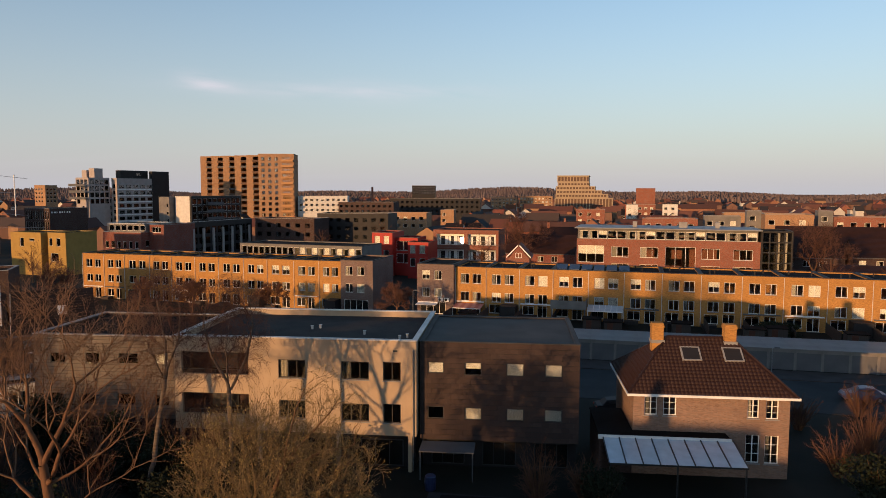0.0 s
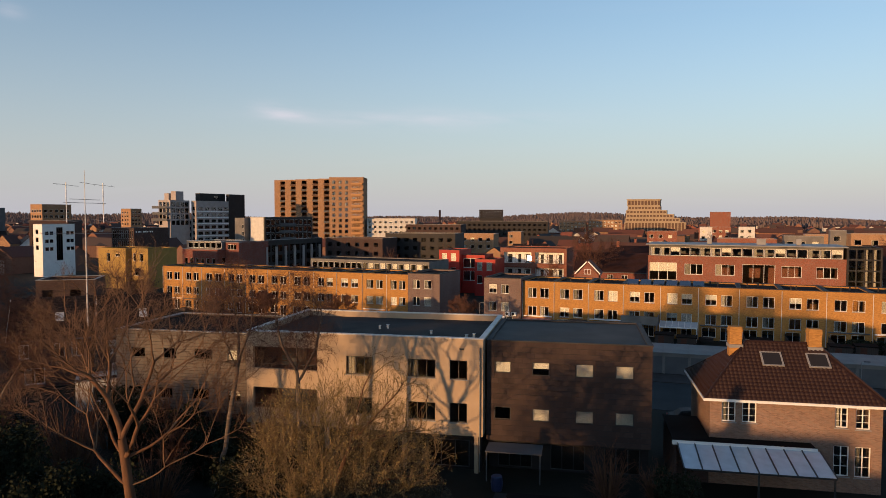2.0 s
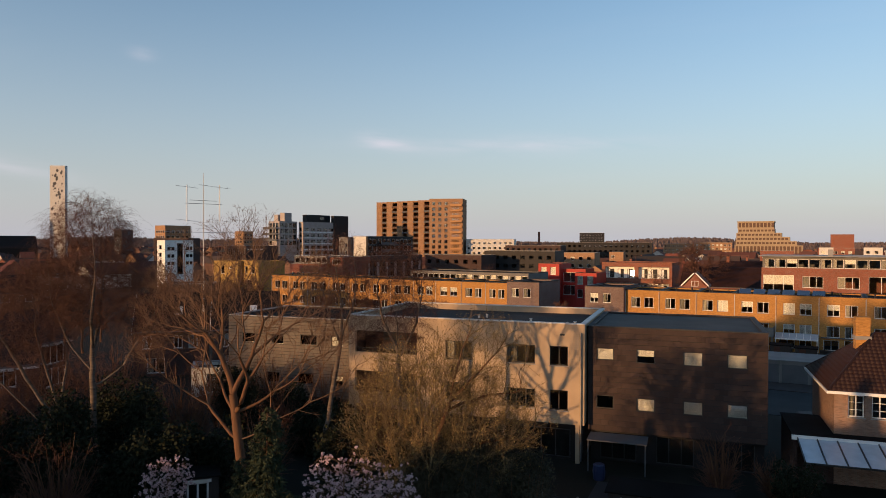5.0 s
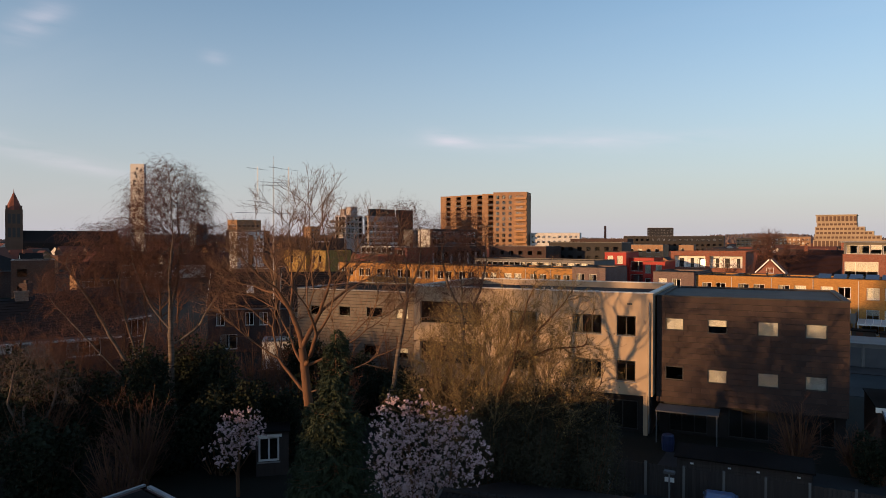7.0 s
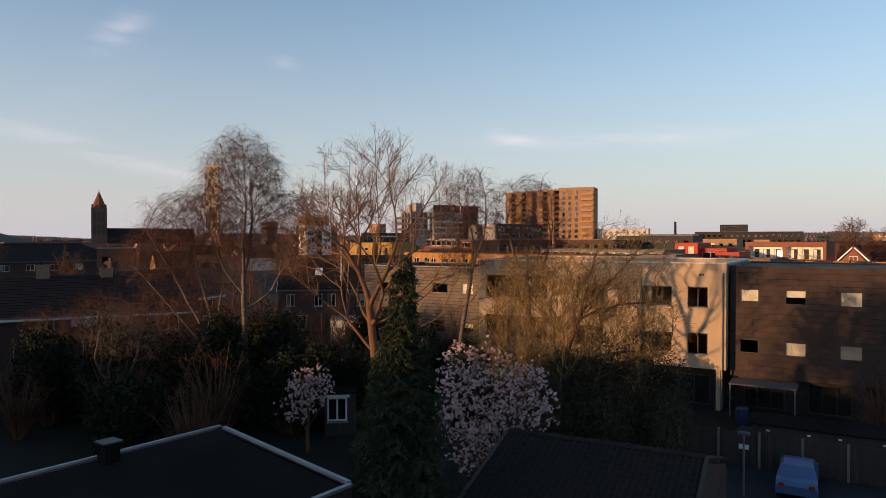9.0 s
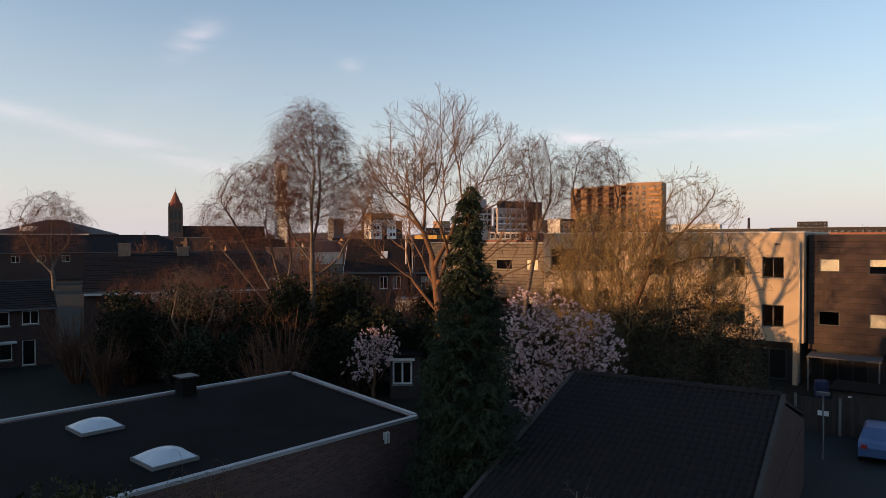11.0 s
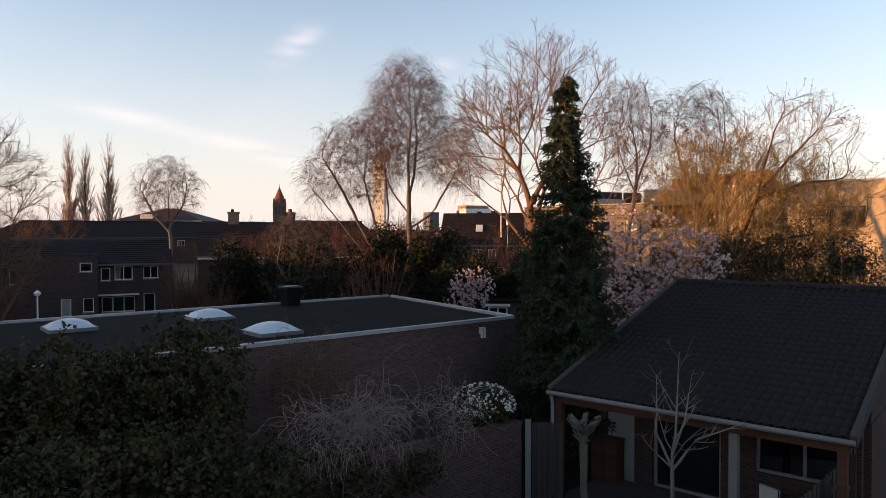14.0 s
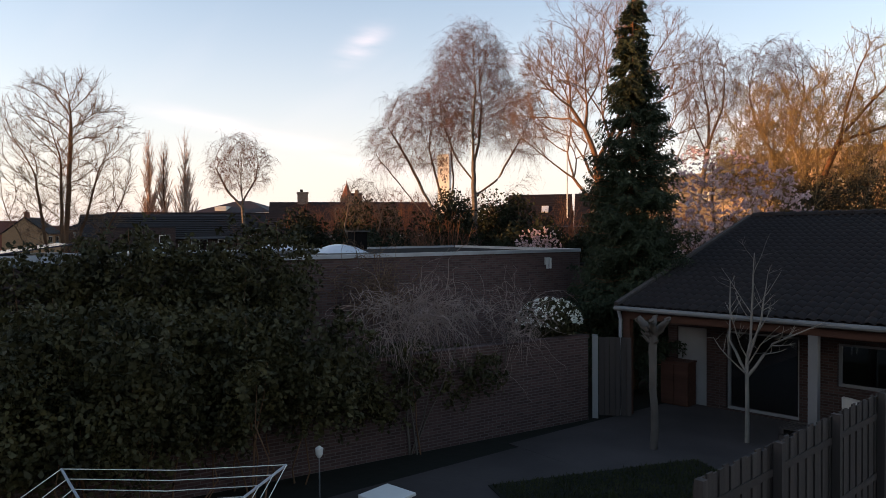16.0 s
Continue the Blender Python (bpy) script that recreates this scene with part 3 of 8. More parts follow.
def crowned(name, label, at, seed, stems, eggs, goals, step, kill, tip, base, thick, twigs, bark, twig, power=2.0, shell=0.3, lift=0.05, rz=None, strands=None, category="tree", fine=0.03, fan=0.35):
    """A tree whose limbs fill the egg-shaped bodies of its crown. twigs per level: count on each fine node, angle, lengths, points, wiggle, pull, radius.
    strands: long hanging shoots, as (count on each fine node, lengths, radius)."""
    rng = np.random.default_rng(seed)
    if rz is None:
        rz = math.degrees(math.atan2(-at[0], at[1]))
    P, parent = colonise(rng, stems, within(rng, goals, eggs, power, shell), step, kill, lift, fan=fan)
    stout, thin, rad = limb_lines(P, parent, tip, base, thick)
    ob = thing(name, label, category, pose(at[0], at[1], 0, 0, 0, rz))
    part("trunk", rods("trunk", stout, 7, bark), None, ob)
    ids = np.where((rad < fine) & (parent >= 0))[0]
    dirs = P[ids] - P[parent[ids]]
    dirs = dirs / (np.linalg.norm(dirs, axis=1, keepdims=True) + 1e-9)
    tips = []
    prev = None
    for count, angle, length, k, wig, pull, r in twigs:
        if prev is None:
            i = rng.choice(len(ids), int(count * len(ids)))
            prev = shoots(rng, P[ids[i]] - dirs[i] * (step * rng.uniform(0, 1, len(i)))[:, None], aslant(rng, dirs[i], radians(angle) * rng.uniform(0.3, 1.3, len(i))), rng.uniform(*length, len(i)), np.full(len(i), r), k, wig, pull)
        else:
            prev = sprout(rng, *prev, int(count * len(prev[0])), 0.15, angle, length, k, wig, pull, r)
        tips.append(prev)
        thin.setdefault(k, []).extend(zip(*prev))
    if strands:
        count, length, r = strands
        i = rng.choice(len(ids), int(count * len(ids)))
        d = dirs[i] + rng.normal(0, 0.5, (len(i), 3))
        d[:, 2] = np.minimum(d[:, 2], 0.4)
        prev = shoots(rng, P[ids[i]], d / np.linalg.norm(d, axis=1, keepdims=True), rng.uniform(*length, len(i)), np.full(len(i), r), 7, 0.1, -0.75)
        side = sprout(rng, *prev, 2 * len(i), 0.1, 35, (length[0] * 0.3, length[1] * 0.35), 4, 0.1, -0.5, r * 0.8)
        tips += [prev, side]
        thin.setdefault(7, []).extend(zip(*prev))
        thin.setdefault(4, []).extend(zip(*side))
    part("crown", rods("crown", thin, 3, twig), None, ob)
    return ob, tips


def tree(name, label, at, stems, spec, bark, twig, seed, split=2, rz=0.0, category="tree", scale=1.0):
    """stems: lists of (x, y, z, radius). The first levels are the trunk and limbs, the rest the crown."""
    rng = np.random.default_rng(seed)
    st = []
    for s in stems:
        s = np.array(s, float)
        f = np.linspace(0, len(s) - 1, len(s) * 3 - 2)
        q = np.stack([np.interp(f, range(len(s)), s[:, c]) for c in range(4)], 1)
        q[1:-1, :2] += rng.normal(0, 1, (len(q) - 2, 2)) * np.minimum(0.05, 0.25 * q[1:-1, 3:4])
        st.append((q[:, :3], q[:, 3]))
    levels = grow(rng, st, spec)
    ob = thing(name, label, category, pose(*at, 0, 0, rz))
    for lab, lv, sides, mat in (("trunk", levels[:split], 6, bark), ("crown", levels[split:], 3, twig)):
        lines = {}
        for row in lv:
            for pts, rad in row:
                lines.setdefault(len(pts), []).append((pts, rad))
        if lines:
            part(lab, rods(lab, lines, sides, mat), None, ob)
    return ob, levels


def forked(rng, p, d, length, r, depth, out, pull=0.05, shrink=0.78, wide=34.0, wig=0.07):
    """Limbs that fork again and again, gathered by depth in out."""
    pts, rad = branch(rng, p, d, length, r, 6, wig, pull)
    rad = np.linspace(r, r * 0.74, 6)
    out.setdefault(depth, []).append((pts, rad))
    if depth == 0:
        return
    e = pts[-1] - pts[-2]
    e = e / np.linalg.norm(e)
    side = turned(rng, e, radians(wide) * rng.uniform(0.75, 1.2))
    other = 2 * e * float(e @ side) - side
    other = other * 0.55 + e * 0.45
    kids = [(side, 0.66), (other / np.linalg.norm(other), 0.8)]
    if rng.random() < 0.35:
        kids.append((turned(rng, e, radians(wide) * 1.2), 0.55))
    for v, k in kids:
        forked(rng, pts[-1], v, length * shrink * rng.uniform(0.8, 1.2), max(r * 0.74 * (0.5 + 0.5 * k), 0.007), depth - 1, out, pull, shrink, wide, wig)


def wood(name, label, at, out, twigs, bark, twig, seed, thick=3, category="tree"):
    """A tree from forked limbs: the thick depths are the trunk, the rest and its twigs the crown."""
    rng = np.random.default_rng(seed)
    ob = thing(name, label, category, pose(*at))
    top = max(out)
    stout = [b for k in out for b in out[k] if k > top - thick]
    fine = [b for k in out for b in out[k] if k <= top - thick]
    levels = grow(rng, [b for k in out for b in out[k] if k <= 3], twigs)
    for lab, rows, sides, mat in (("trunk", stout, 7, bark), ("crown", fine + [b for lv in levels[1:] for b in lv], 3, twig)):
        lines = {}
        for pts, rad in rows:
            lines.setdefault(len(pts), []).append((pts, rad))
        part(lab, rods(lab, lines, sides, mat), None, ob)
    return ob, levels


def limbs(seed, n, z0, z1, zc, R, H, r, lean=(0, 0), low=-0.35):
    """Limbs that leave the trunk between z0 and z1 and end on an egg-shaped crown round height zc."""
    rng = random.Random(seed)
    out = []
    for k in range(n):
        a = k * 2.4 + rng.uniform(-0.5, 0.5)
        s = low + (0.97 - low) * (k + rng.random()) / n
        c = math.sqrt(max(0.02, 1 - s * s)) * rng.uniform(0.8, 1.05)
        tip = (lean[0] + R * c * math.cos(a), lean[1] + R * c * math.sin(a), zc + H * s)
        z = z0 + (z1 - z0) * (k + rng.random()) / n
        z = min(z, tip[2] - 0.6)
        f = z / (zc + H)
        x, y = lean[0] * f, lean[1] * f
        rr = r * (1 - 0.55 * k / n)
        mid = (x + (tip[0] - x) * 0.5, y + (tip[1] - y) * 0.5, z + (tip[2] - z) * 0.45)
        out.append([(x, y, z, rr), (*mid, rr * 0.6), (*tip, 0.008)])
    return out


def leaves(name, P, size, material, rng, droop=0.0, long=1.4, wide=0.5):
    """Small four-cornered leaves or petals at the points P, each with its own turn."""
    n = len(P)
    a = rng.normal(0, 1, (n, 3))
    a[:, 2] -= droop
    a /= np.linalg.norm(a, axis=1, keepdims=True)
    b = np.cross(a, rng.normal(0, 1, (n, 3)))
    b /= np.linalg.norm(b, axis=1, keepdims=True) + 1e-9
    s = (size * rng.uniform(0.6, 1.3, n))[:, None]
    c = np.cross(a, b) * s * 0.18
    V = np.stack([P, P + a * s * long * 0.5 + b * s * wide + c, P + a * s * long, P + a * s * long * 0.5 - b * s * wide + c], 1).reshape(-1, 3)
    return quads(name, V, np.arange(4 * n).reshape(-1, 4), material)
# ---------------------------------------------------------------- ground and streets
def sheet(name, x0, x1, y0, y1, z, material, label, category, t=0.05, m=None):
    return solid(name, boxes((x0, x1, y0, y1, z - t, z)), material, label, category, m, kind="structure")


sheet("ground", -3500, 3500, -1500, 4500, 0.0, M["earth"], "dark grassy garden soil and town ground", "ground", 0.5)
sheet("road", -60, 120, 72, 84, 0.03, M["asphalt"], "asphalt street in front of the garages", "road", m=pose(0, 0, 0, 0, 0, -3))
sheet("pavement", -60, 120, 84.1, 88.4, 0.1, M["paving"], "concrete paved strip before the garage doors", "pavement", 0.1, m=pose(0, 0, 0, 0, 0, -3))
sheet("road_side", -9, 26, 24, 47, 0.02, M["asphalt"], "dark asphalt parking yard behind the houses", "road")

# ---------------------------------------------------------------- cream rendered block of flats
C_W = [(0.6, 6.0, 7.25, 9.0, "open"), (0.6, 6.0, 4.06, 5.75, "open"), (8.4, 10.55, 7.12, 8.56, "curtain", 2), (13.35, 15.5, 7.15, 8.55, "curtain", 2),
       (16.6, 17.95, 7.12, 8.57, "", 1), (8.4, 10.5, 3.95, 5.36, "", 2), (13.35, 15.5, 3.87, 5.26, "", 2), (16.6, 17.95, 3.82, 5.32, "", 1)]
cream = building("apartment_block", "cream rendered three-storey flat-roofed apartment block with black windows", (-29.7, 48.8), 4, 19.15, 12.8, 10.2,
                 M["render"], C_W, frame="black", roofmat="gravel", parapet=0.5, coping="offwhite", z0=2.85)
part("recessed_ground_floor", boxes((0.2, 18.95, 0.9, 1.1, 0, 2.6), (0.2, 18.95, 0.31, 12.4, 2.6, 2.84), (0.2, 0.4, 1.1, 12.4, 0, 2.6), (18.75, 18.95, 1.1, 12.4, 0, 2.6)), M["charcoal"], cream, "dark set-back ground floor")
for u in (1.2, 8.0, 13.6):
    window(cream, pose(u, 0.7, 0.15), 4.4, 2.1, "black", "", 3, sill=False, name="garden_door")
for u in (0.3, 6.6, 12.9, 18.5):
    part("pillar", boxes((u, u + 0.3, 0.05, 0.3, 0, 2.845)), M["render"], cream)
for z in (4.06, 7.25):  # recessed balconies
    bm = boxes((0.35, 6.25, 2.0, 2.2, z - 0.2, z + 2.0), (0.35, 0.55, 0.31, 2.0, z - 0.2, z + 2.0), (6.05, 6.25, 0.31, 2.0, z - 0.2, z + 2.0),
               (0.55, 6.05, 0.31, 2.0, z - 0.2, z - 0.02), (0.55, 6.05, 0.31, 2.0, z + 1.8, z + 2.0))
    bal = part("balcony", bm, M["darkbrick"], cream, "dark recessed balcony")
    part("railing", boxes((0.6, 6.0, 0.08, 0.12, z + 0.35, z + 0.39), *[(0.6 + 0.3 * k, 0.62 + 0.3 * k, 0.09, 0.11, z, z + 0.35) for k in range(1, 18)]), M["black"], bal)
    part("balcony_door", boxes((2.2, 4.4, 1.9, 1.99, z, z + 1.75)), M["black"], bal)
bm = bmesh.new()
tube(bm, [(18.92, -0.1, 0.2), (18.92, -0.1, 9.6)], [0.05, 0.05], 8)
part("rainwater_pipe", bm, M["metal"], cream)
part("vent", boxes((17.35, 17.7, -0.03, -0.001, 9.36, 9.5)), M["black"], cream)
for u, v in ((9.3, 6.2), (9.9, 6.6), (17.4, 3.0), (17.9, 3.6), (14.2, 4.5)):
    bm = bmesh.new()
    tube(bm, [(u, v, 9.69), (u, v, 10.0), (u, v, 10.02)], [0.1, 0.1, 0.16], 8)
    part("roof_vent", bm, M["offwhite"], cream)

# ---------------------------------------------------------------- slate-clad house rows
def slab_tile(bm, x0, x1, z0, z1):
    """A hung tile: thick at its lower edge, thin where the next one laps it."""
    v = box(bm, x0, x1, -0.055, -0.004, z0, z1)
    for a in v[4:6]:
        a.co.y = -0.014


def clad(house, w, z0, z1, holes, matname, cw=0.6, ch=0.4, limit=300, step=0):
    """Overlapping shingles, each one a tilted slab hung on the wall."""
    key = ("shingle", matname)
    if key not in CACHE:
        bm = bmesh.new()
        slab_tile(bm, 0.004, cw - 0.004, 0.03, ch - 0.012)
        CACHE[key] = mesh_of("shingle", bm, M[matname])
    rest, made, row, z = bmesh.new(), 0, 0, z0
    while z < z1 - 0.05:
        x = -cw * 0.5 * (row % 2)
        while x < w - 0.05:
            a, b = max(x, 0), min(x + cw, w)
            hit = [h for h in holes if h[2] - 0.02 < z + ch and h[3] + 0.02 > z and h[0] - 0.02 < b and h[1] + 0.02 > a]
            if not hit and b - a > cw - 0.01 and made < limit and z + ch <= z1:
                part("shingle", CACHE[key], None, house, m=pose(a, 0, z))
                made += 1
            else:
                spans = [(a, b)]
                for h in hit:
                    spans = [s for p, q in spans for s in ((p, min(q, h[0])), (max(p, h[1]), q)) if s[1] - s[0] > 0.03]
                for p, q in spans:
                    slab_tile(rest, p + 0.004, q - 0.004, z + 0.03, min(z + ch - 0.012, z1))
                for h in hit:
                    p, q = max(a, h[0]), min(b, h[1])
                    if q - p > 0.03:
                        if h[2] - z > 0.03:
                            slab_tile(rest, p, q, z + 0.03, max(z + 0.04, min(h[2], z + ch - 0.012)))
                        if z + ch - h[3] > 0.03:
                            slab_tile(rest, p, q, max(h[3], z + 0.03), max(h[3] + 0.01, min(z + ch - 0.012, z1)))
            x += cw
        z += ch
        row += 1
    tagged(part("cut_shingles", rest, M[matname], house), kind="stuff")


D_W = [(0.6, 1.85, 7.6, 8.5, "blind", 0), (3.43, 4.73, 7.5, 8.52, "half", 0), (6.62, 7.95, 7.5, 8.52, "blind", 0), (9.5, 10.82, 7.5, 8.5, "blind", 0),
       (0.6, 1.85, 4.05, 5.03, "", 0), (3.44, 4.75, 4.02, 5.0, "blind", 0), (6.64, 7.97, 4.03, 5.02, "blind", 0), (9.52, 10.86, 4.05, 5.03, "blind", 0)]
slate = building("terraced_house", "house clad in dark slate shingles with eight small windows", (-10.5, 51.0), 4, 12.1, 11.0, 10.0, M["charcoal"], D_W,
                 frame="black", z0=2.4, roofmat="roofdark", parapet=0.03, coping="roofdark", category="house", sill=False, inset=-0.02)
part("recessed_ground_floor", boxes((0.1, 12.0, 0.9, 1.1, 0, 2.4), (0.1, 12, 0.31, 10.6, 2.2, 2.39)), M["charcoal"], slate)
for u in (0.8, 4.8, 8.8):
    window(slate, pose(u, 0.7, 0.15), 2.6, 2.0, "black", "", 2, sill=False, name="garden_door")
part("awning", boxes((0.2, 4.3, -2.2, -0.03, 2.18, 2.26), (0.25, 0.33, -2.15, -2.07, 0, 2.18), (4.15, 4.23, -2.15, -2.07, 0, 2.18)), M["grey"], slate, "grey canopy roof on thin posts")

L_W = [(1.5, 2.9, 6.95, 7.85, "blind", 0), (4.65, 5.95, 6.95, 7.92, "blind", 0), (7.6, 9.35, 7.0, 7.95, "", 0), (10.7, 11.95, 6.98, 7.97, "blind", 0),
       (1.2, 2.5, 3.45, 4.4, "curtain", 0), (4.1, 5.5, 3.46, 4.41, "curtain", 0), (7.4, 9.0, 3.5, 4.47, "", 0), (10.7, 11.95, 3.5, 4.45, "half", 0), (1.1, 3.6, 0.1, 1.9, "blind", 1), (6, 9.5, 0.1, 2.1, "", 2)]
brown = building("terraced_house", "brown shingle-clad flat-roofed house behind bare trees", (-44, 51.0), 4, 13.9, 10.5, 9.35, M["charcoal"], L_W, frame="black",
                 roofmat="bitumen", parapet=0.15, coping="coping", category="house", sill=False, inset=-0.02)

# ---------------------------------------------------------------- hip-roofed brick house
H_W = [(1.12, 2.07, 4.6, 6.08, "curtain", 1), (2.5, 3.48, 4.6, 6.08, "", 1), (8.66, 9.5, 4.6, 6.04, "curtain", 1), (9.99, 10.91, 4.55, 6.02, "", 1),
       (8.6, 9.62, 1.15, 3.32, "", 1), (9.98, 11.01, 1.12, 3.3, "curtain", 1)]
villa = thing("brick_house", "detached brown brick house with a hipped clay tile roof", "house", pose(5.35, 52.95, 0, 0, 0, 4))
bm = bmesh.new()
pierced(bm, pose(0.3, 0, 0), 11.4, 0, 6.3, [(q[0] - 0.3, q[1] - 0.3, *q[2:]) for q in H_W], 0.3)
part("wall", bm, M["housebrick"], villa)
for x in (0.3, 11.4):
    part("wall", boxes((x, x + 0.3, 0.3, 8.2, 0, 6.3)), M["housebrick"], villa)
part("back_wall", boxes((0.3, 11.7, 8.2, 8.5, 0, 6.3)), M["housebrick"], villa)
for q in H_W:
    w = window(villa, pose(q[0], 0, q[2]), q[1] - q[0], q[3] - q[2], "white", q[4], q[5])
    for k in (0.33, 0.67):
        part("glazing_bar", boxes((0.05, q[1] - q[0] - 0.05, 0.11, 0.15, (q[3] - q[2]) * k - 0.015, (q[3] - q[2]) * k + 0.015)), M["white"], w)
E0, RZ = 0.45, 9.8
bm = bmesh.new()
ev = [(-E0 + 0.3, -E0, 6.35), (11.7 + E0, -E0, 6.35), (11.7 + E0, 8.5 + E0, 6.35), (-E0 + 0.3, 8.5 + E0, 6.35), (3.6, 4.25, RZ), (8.6, 4.25, RZ)]
vv = [bm.verts.new(p) for p in ev]
for f in ((0, 1, 5, 4), (1, 2, 5), (2, 3, 4, 5), (3, 0, 4), (3, 2, 1, 0)):
    bm.faces.new([vv[i] for i in f])
hip = part("roof", bm, M["tile"], villa, "brown-red hipped clay tile roof")
part("gutter", boxes((-E0 + 0.2, 11.8 + E0, -E0 - 0.1, -E0, 6.18, 6.36), (-E0 + 0.2, -E0 + 0.3, -E0, 8.5 + E0, 6.18, 6.36), (11.7 + E0, 11.8 + E0, -E0, 8.5 + E0, 6.18, 6.36),
                     (-E0 + 0.3, 11.7 + E0, -E0, 0, 6.2, 6.3)), M["white"], villa, "white painted gutter board")


def course(bm, a, b, c, d, n, lift=0.05, width=0.09):
    """n raised tile courses between the lines a-b (low) and c-d (high)."""
    a, b, c, d = map(Vector, (a, b, c, d))
    nor = (b - a).cross(c - a).normalized()
    for k in range(n):
        f, g = k / n, (k + 1) / n
        p, q, r, s = a.lerp(c, f), b.lerp(d, f), b.lerp(d, g), a.lerp(c, g)
        v = [bm.verts.new(x) for x in (p + nor * lift, q + nor * lift, r + nor * 0.006, s + nor * 0.006, p, q)]
        bm.faces.new(v[:4])
        bm.faces.new((v[4], v[5], v[1], v[0]))


def pantiles(name, a, b, c, d, nc, tw, material, rise=0.05, lap=0.035):
    """Wavy tiles in nc courses on the slope a-b (low) to c-d (high)."""
    a, b, c, d = (np.array(q, float) for q in (a, b, c, d))
    nor = np.cross(b - a, (c + d) / 2 - a)
    nor /= np.linalg.norm(nor)
    ux = (b - a) / np.linalg.norm(b - a)
    wave = np.array([(0.0, 0.0), (0.22, 0.75), (0.45, 1.0), (0.68, 0.7), (0.85, 0.0), (1.0, 0.0)])
    VV, FF = [], []
    for k in range(nc):
        lo0, lo1, hi0, hi1 = a + (c - a) * k / nc, b + (d - b) * k / nc, a + (c - a) * (k + 1) / nc, b + (d - b) * (k + 1) / nc
        s0, s1, t0, t1 = ((q - a) @ ux for q in (lo0, lo1, hi0, hi1))
        up = (hi0 - lo0) - ux * (t0 - s0)
        base = lo0 - ux * s0
        for j in range(int(max(s0, t0) / tw), int(min(s1, t1) / tw)):
            i0 = len(VV)
            for f, g in wave:
                p = base + ux * (j + f) * tw
                VV += [p - nor * 0.01, p + nor * (rise * g + lap), p + up * 1.04 + nor * (rise * g + 0.004)]
            for q in range(5):
                i = i0 + 3 * q
                FF += [(i, i + 3, i + 4, i + 1), (i + 1, i + 4, i + 5, i + 2)]
    return quads(name, np.array(VV), np.array(FF), material)


for a, b, c, d in ((0, 1, 4, 5), (3, 0, 4, 4), (1, 2, 5, 5)):
    tagged(part("roof_tiling", pantiles("roof_tiling", ev[a], ev[b], ev[c], ev[d], 17, 0.3, M["tile"], 0.045, 0.035), None, hip), kind="stuff")
bm = bmesh.new()
for a, b in ((0, 4), (3, 4), (1, 5), (2, 5), (4, 5)):
    tube(bm, [ev[a], ev[b]], [0.11, 0.11], 6)
part("ridge_cap", bm, M["tile"], hip)
for u in (2.75, 8.4):
    bm = boxes((u - 0.45, u + 0.45, 3.75, 4.55, 8.4, 10.95), (u - 0.5, u + 0.5, 3.7, 4.6, 10.6, 10.75))
    ch = part("chimney", bm, M["yellow"], villa, "pale orange brick chimney")
    part("flashing", boxes((u - 0.52, u + 0.52, 3.62, 4.68, 9.35, 9.6)), M["coping"], ch)
for u in (5.1, 8.3):
    f = (8.3 - 6.35) / (RZ - 6.35)
    m = pose(u, -E0 + (4.25 + E0) * f, 8.3, math.degrees(math.atan2(RZ - 6.35, 4.25 + E0)), 0, 0)
    rw = part("roof_window", boxes((-0.75, 0.75, 0, 0.1, 0.02, 0.14), (-0.75, 0.75, 1.3, 1.4, 0.02, 0.14), (-0.75, -0.63, 0.1, 1.3, 0.02, 0.14), (0.63, 0.75, 0.1, 1.3, 0.02, 0.14)),
              M["coping"], villa, "roof window with a pale frame", m)
    part("pane", boxes((-0.63, 0.63, 0.1, 1.3, 0.1, 0.125)), M["charcoal"], rw)
# lean-to extension with a glass canopy
ext = part("extension", boxes((-2.3, 7.0, -1.2, -0.02, 2.6, 3.3), (-2.3, 0.28, -0.02, 5.2, 0, 3.3), (-2.3, -2.1, -1.2, -0.02, 0, 2.6)), M["darkbrick"], villa, "low flat-roofed extension")
part("extension_roof", boxes((-2.4, 7.1, -1.3, -0.03, 3.32, 3.4), (-2.4, 0.26, -0.03, 5.3, 3.32, 3.4)), M["bitumen"], ext)
part("fascia", boxes((-2.45, 7.15, -1.42, -1.31, 3.12, 3.42)), M["white"], ext)
can = part("canopy_frame", boxes((-2.1, 7.3, -4.75, -4.65, 2.5, 2.62), *[(x - 0.05, x + 0.05, -4.7, -4.6, 0, 2.5) for x in (-2.0, 2.6, 7.2)]), M["black"], villa, "dark metal canopy frame")
slope = math.degrees(math.atan2(0.62, 3.35))
for k in range(9):
    x = -2.1 + 9.4 * k / 8
    part("rafter", boxes((x - 0.035, x + 0.035, 0, 3.4, 0, 0.1)), M["black"], can, m=pose(0, -4.72, 2.58, slope, 0, 0))
for k in range(8):
    x = -2.1 + 9.4 * k / 8
    part("canopy_pane", boxes((x + 0.05, x + 9.4 / 8 - 0.05, 0, 3.4, 0.03, 0.05)), M["canopy"], can, m=pose(0, -4.72, 2.58, slope, 0, 0))

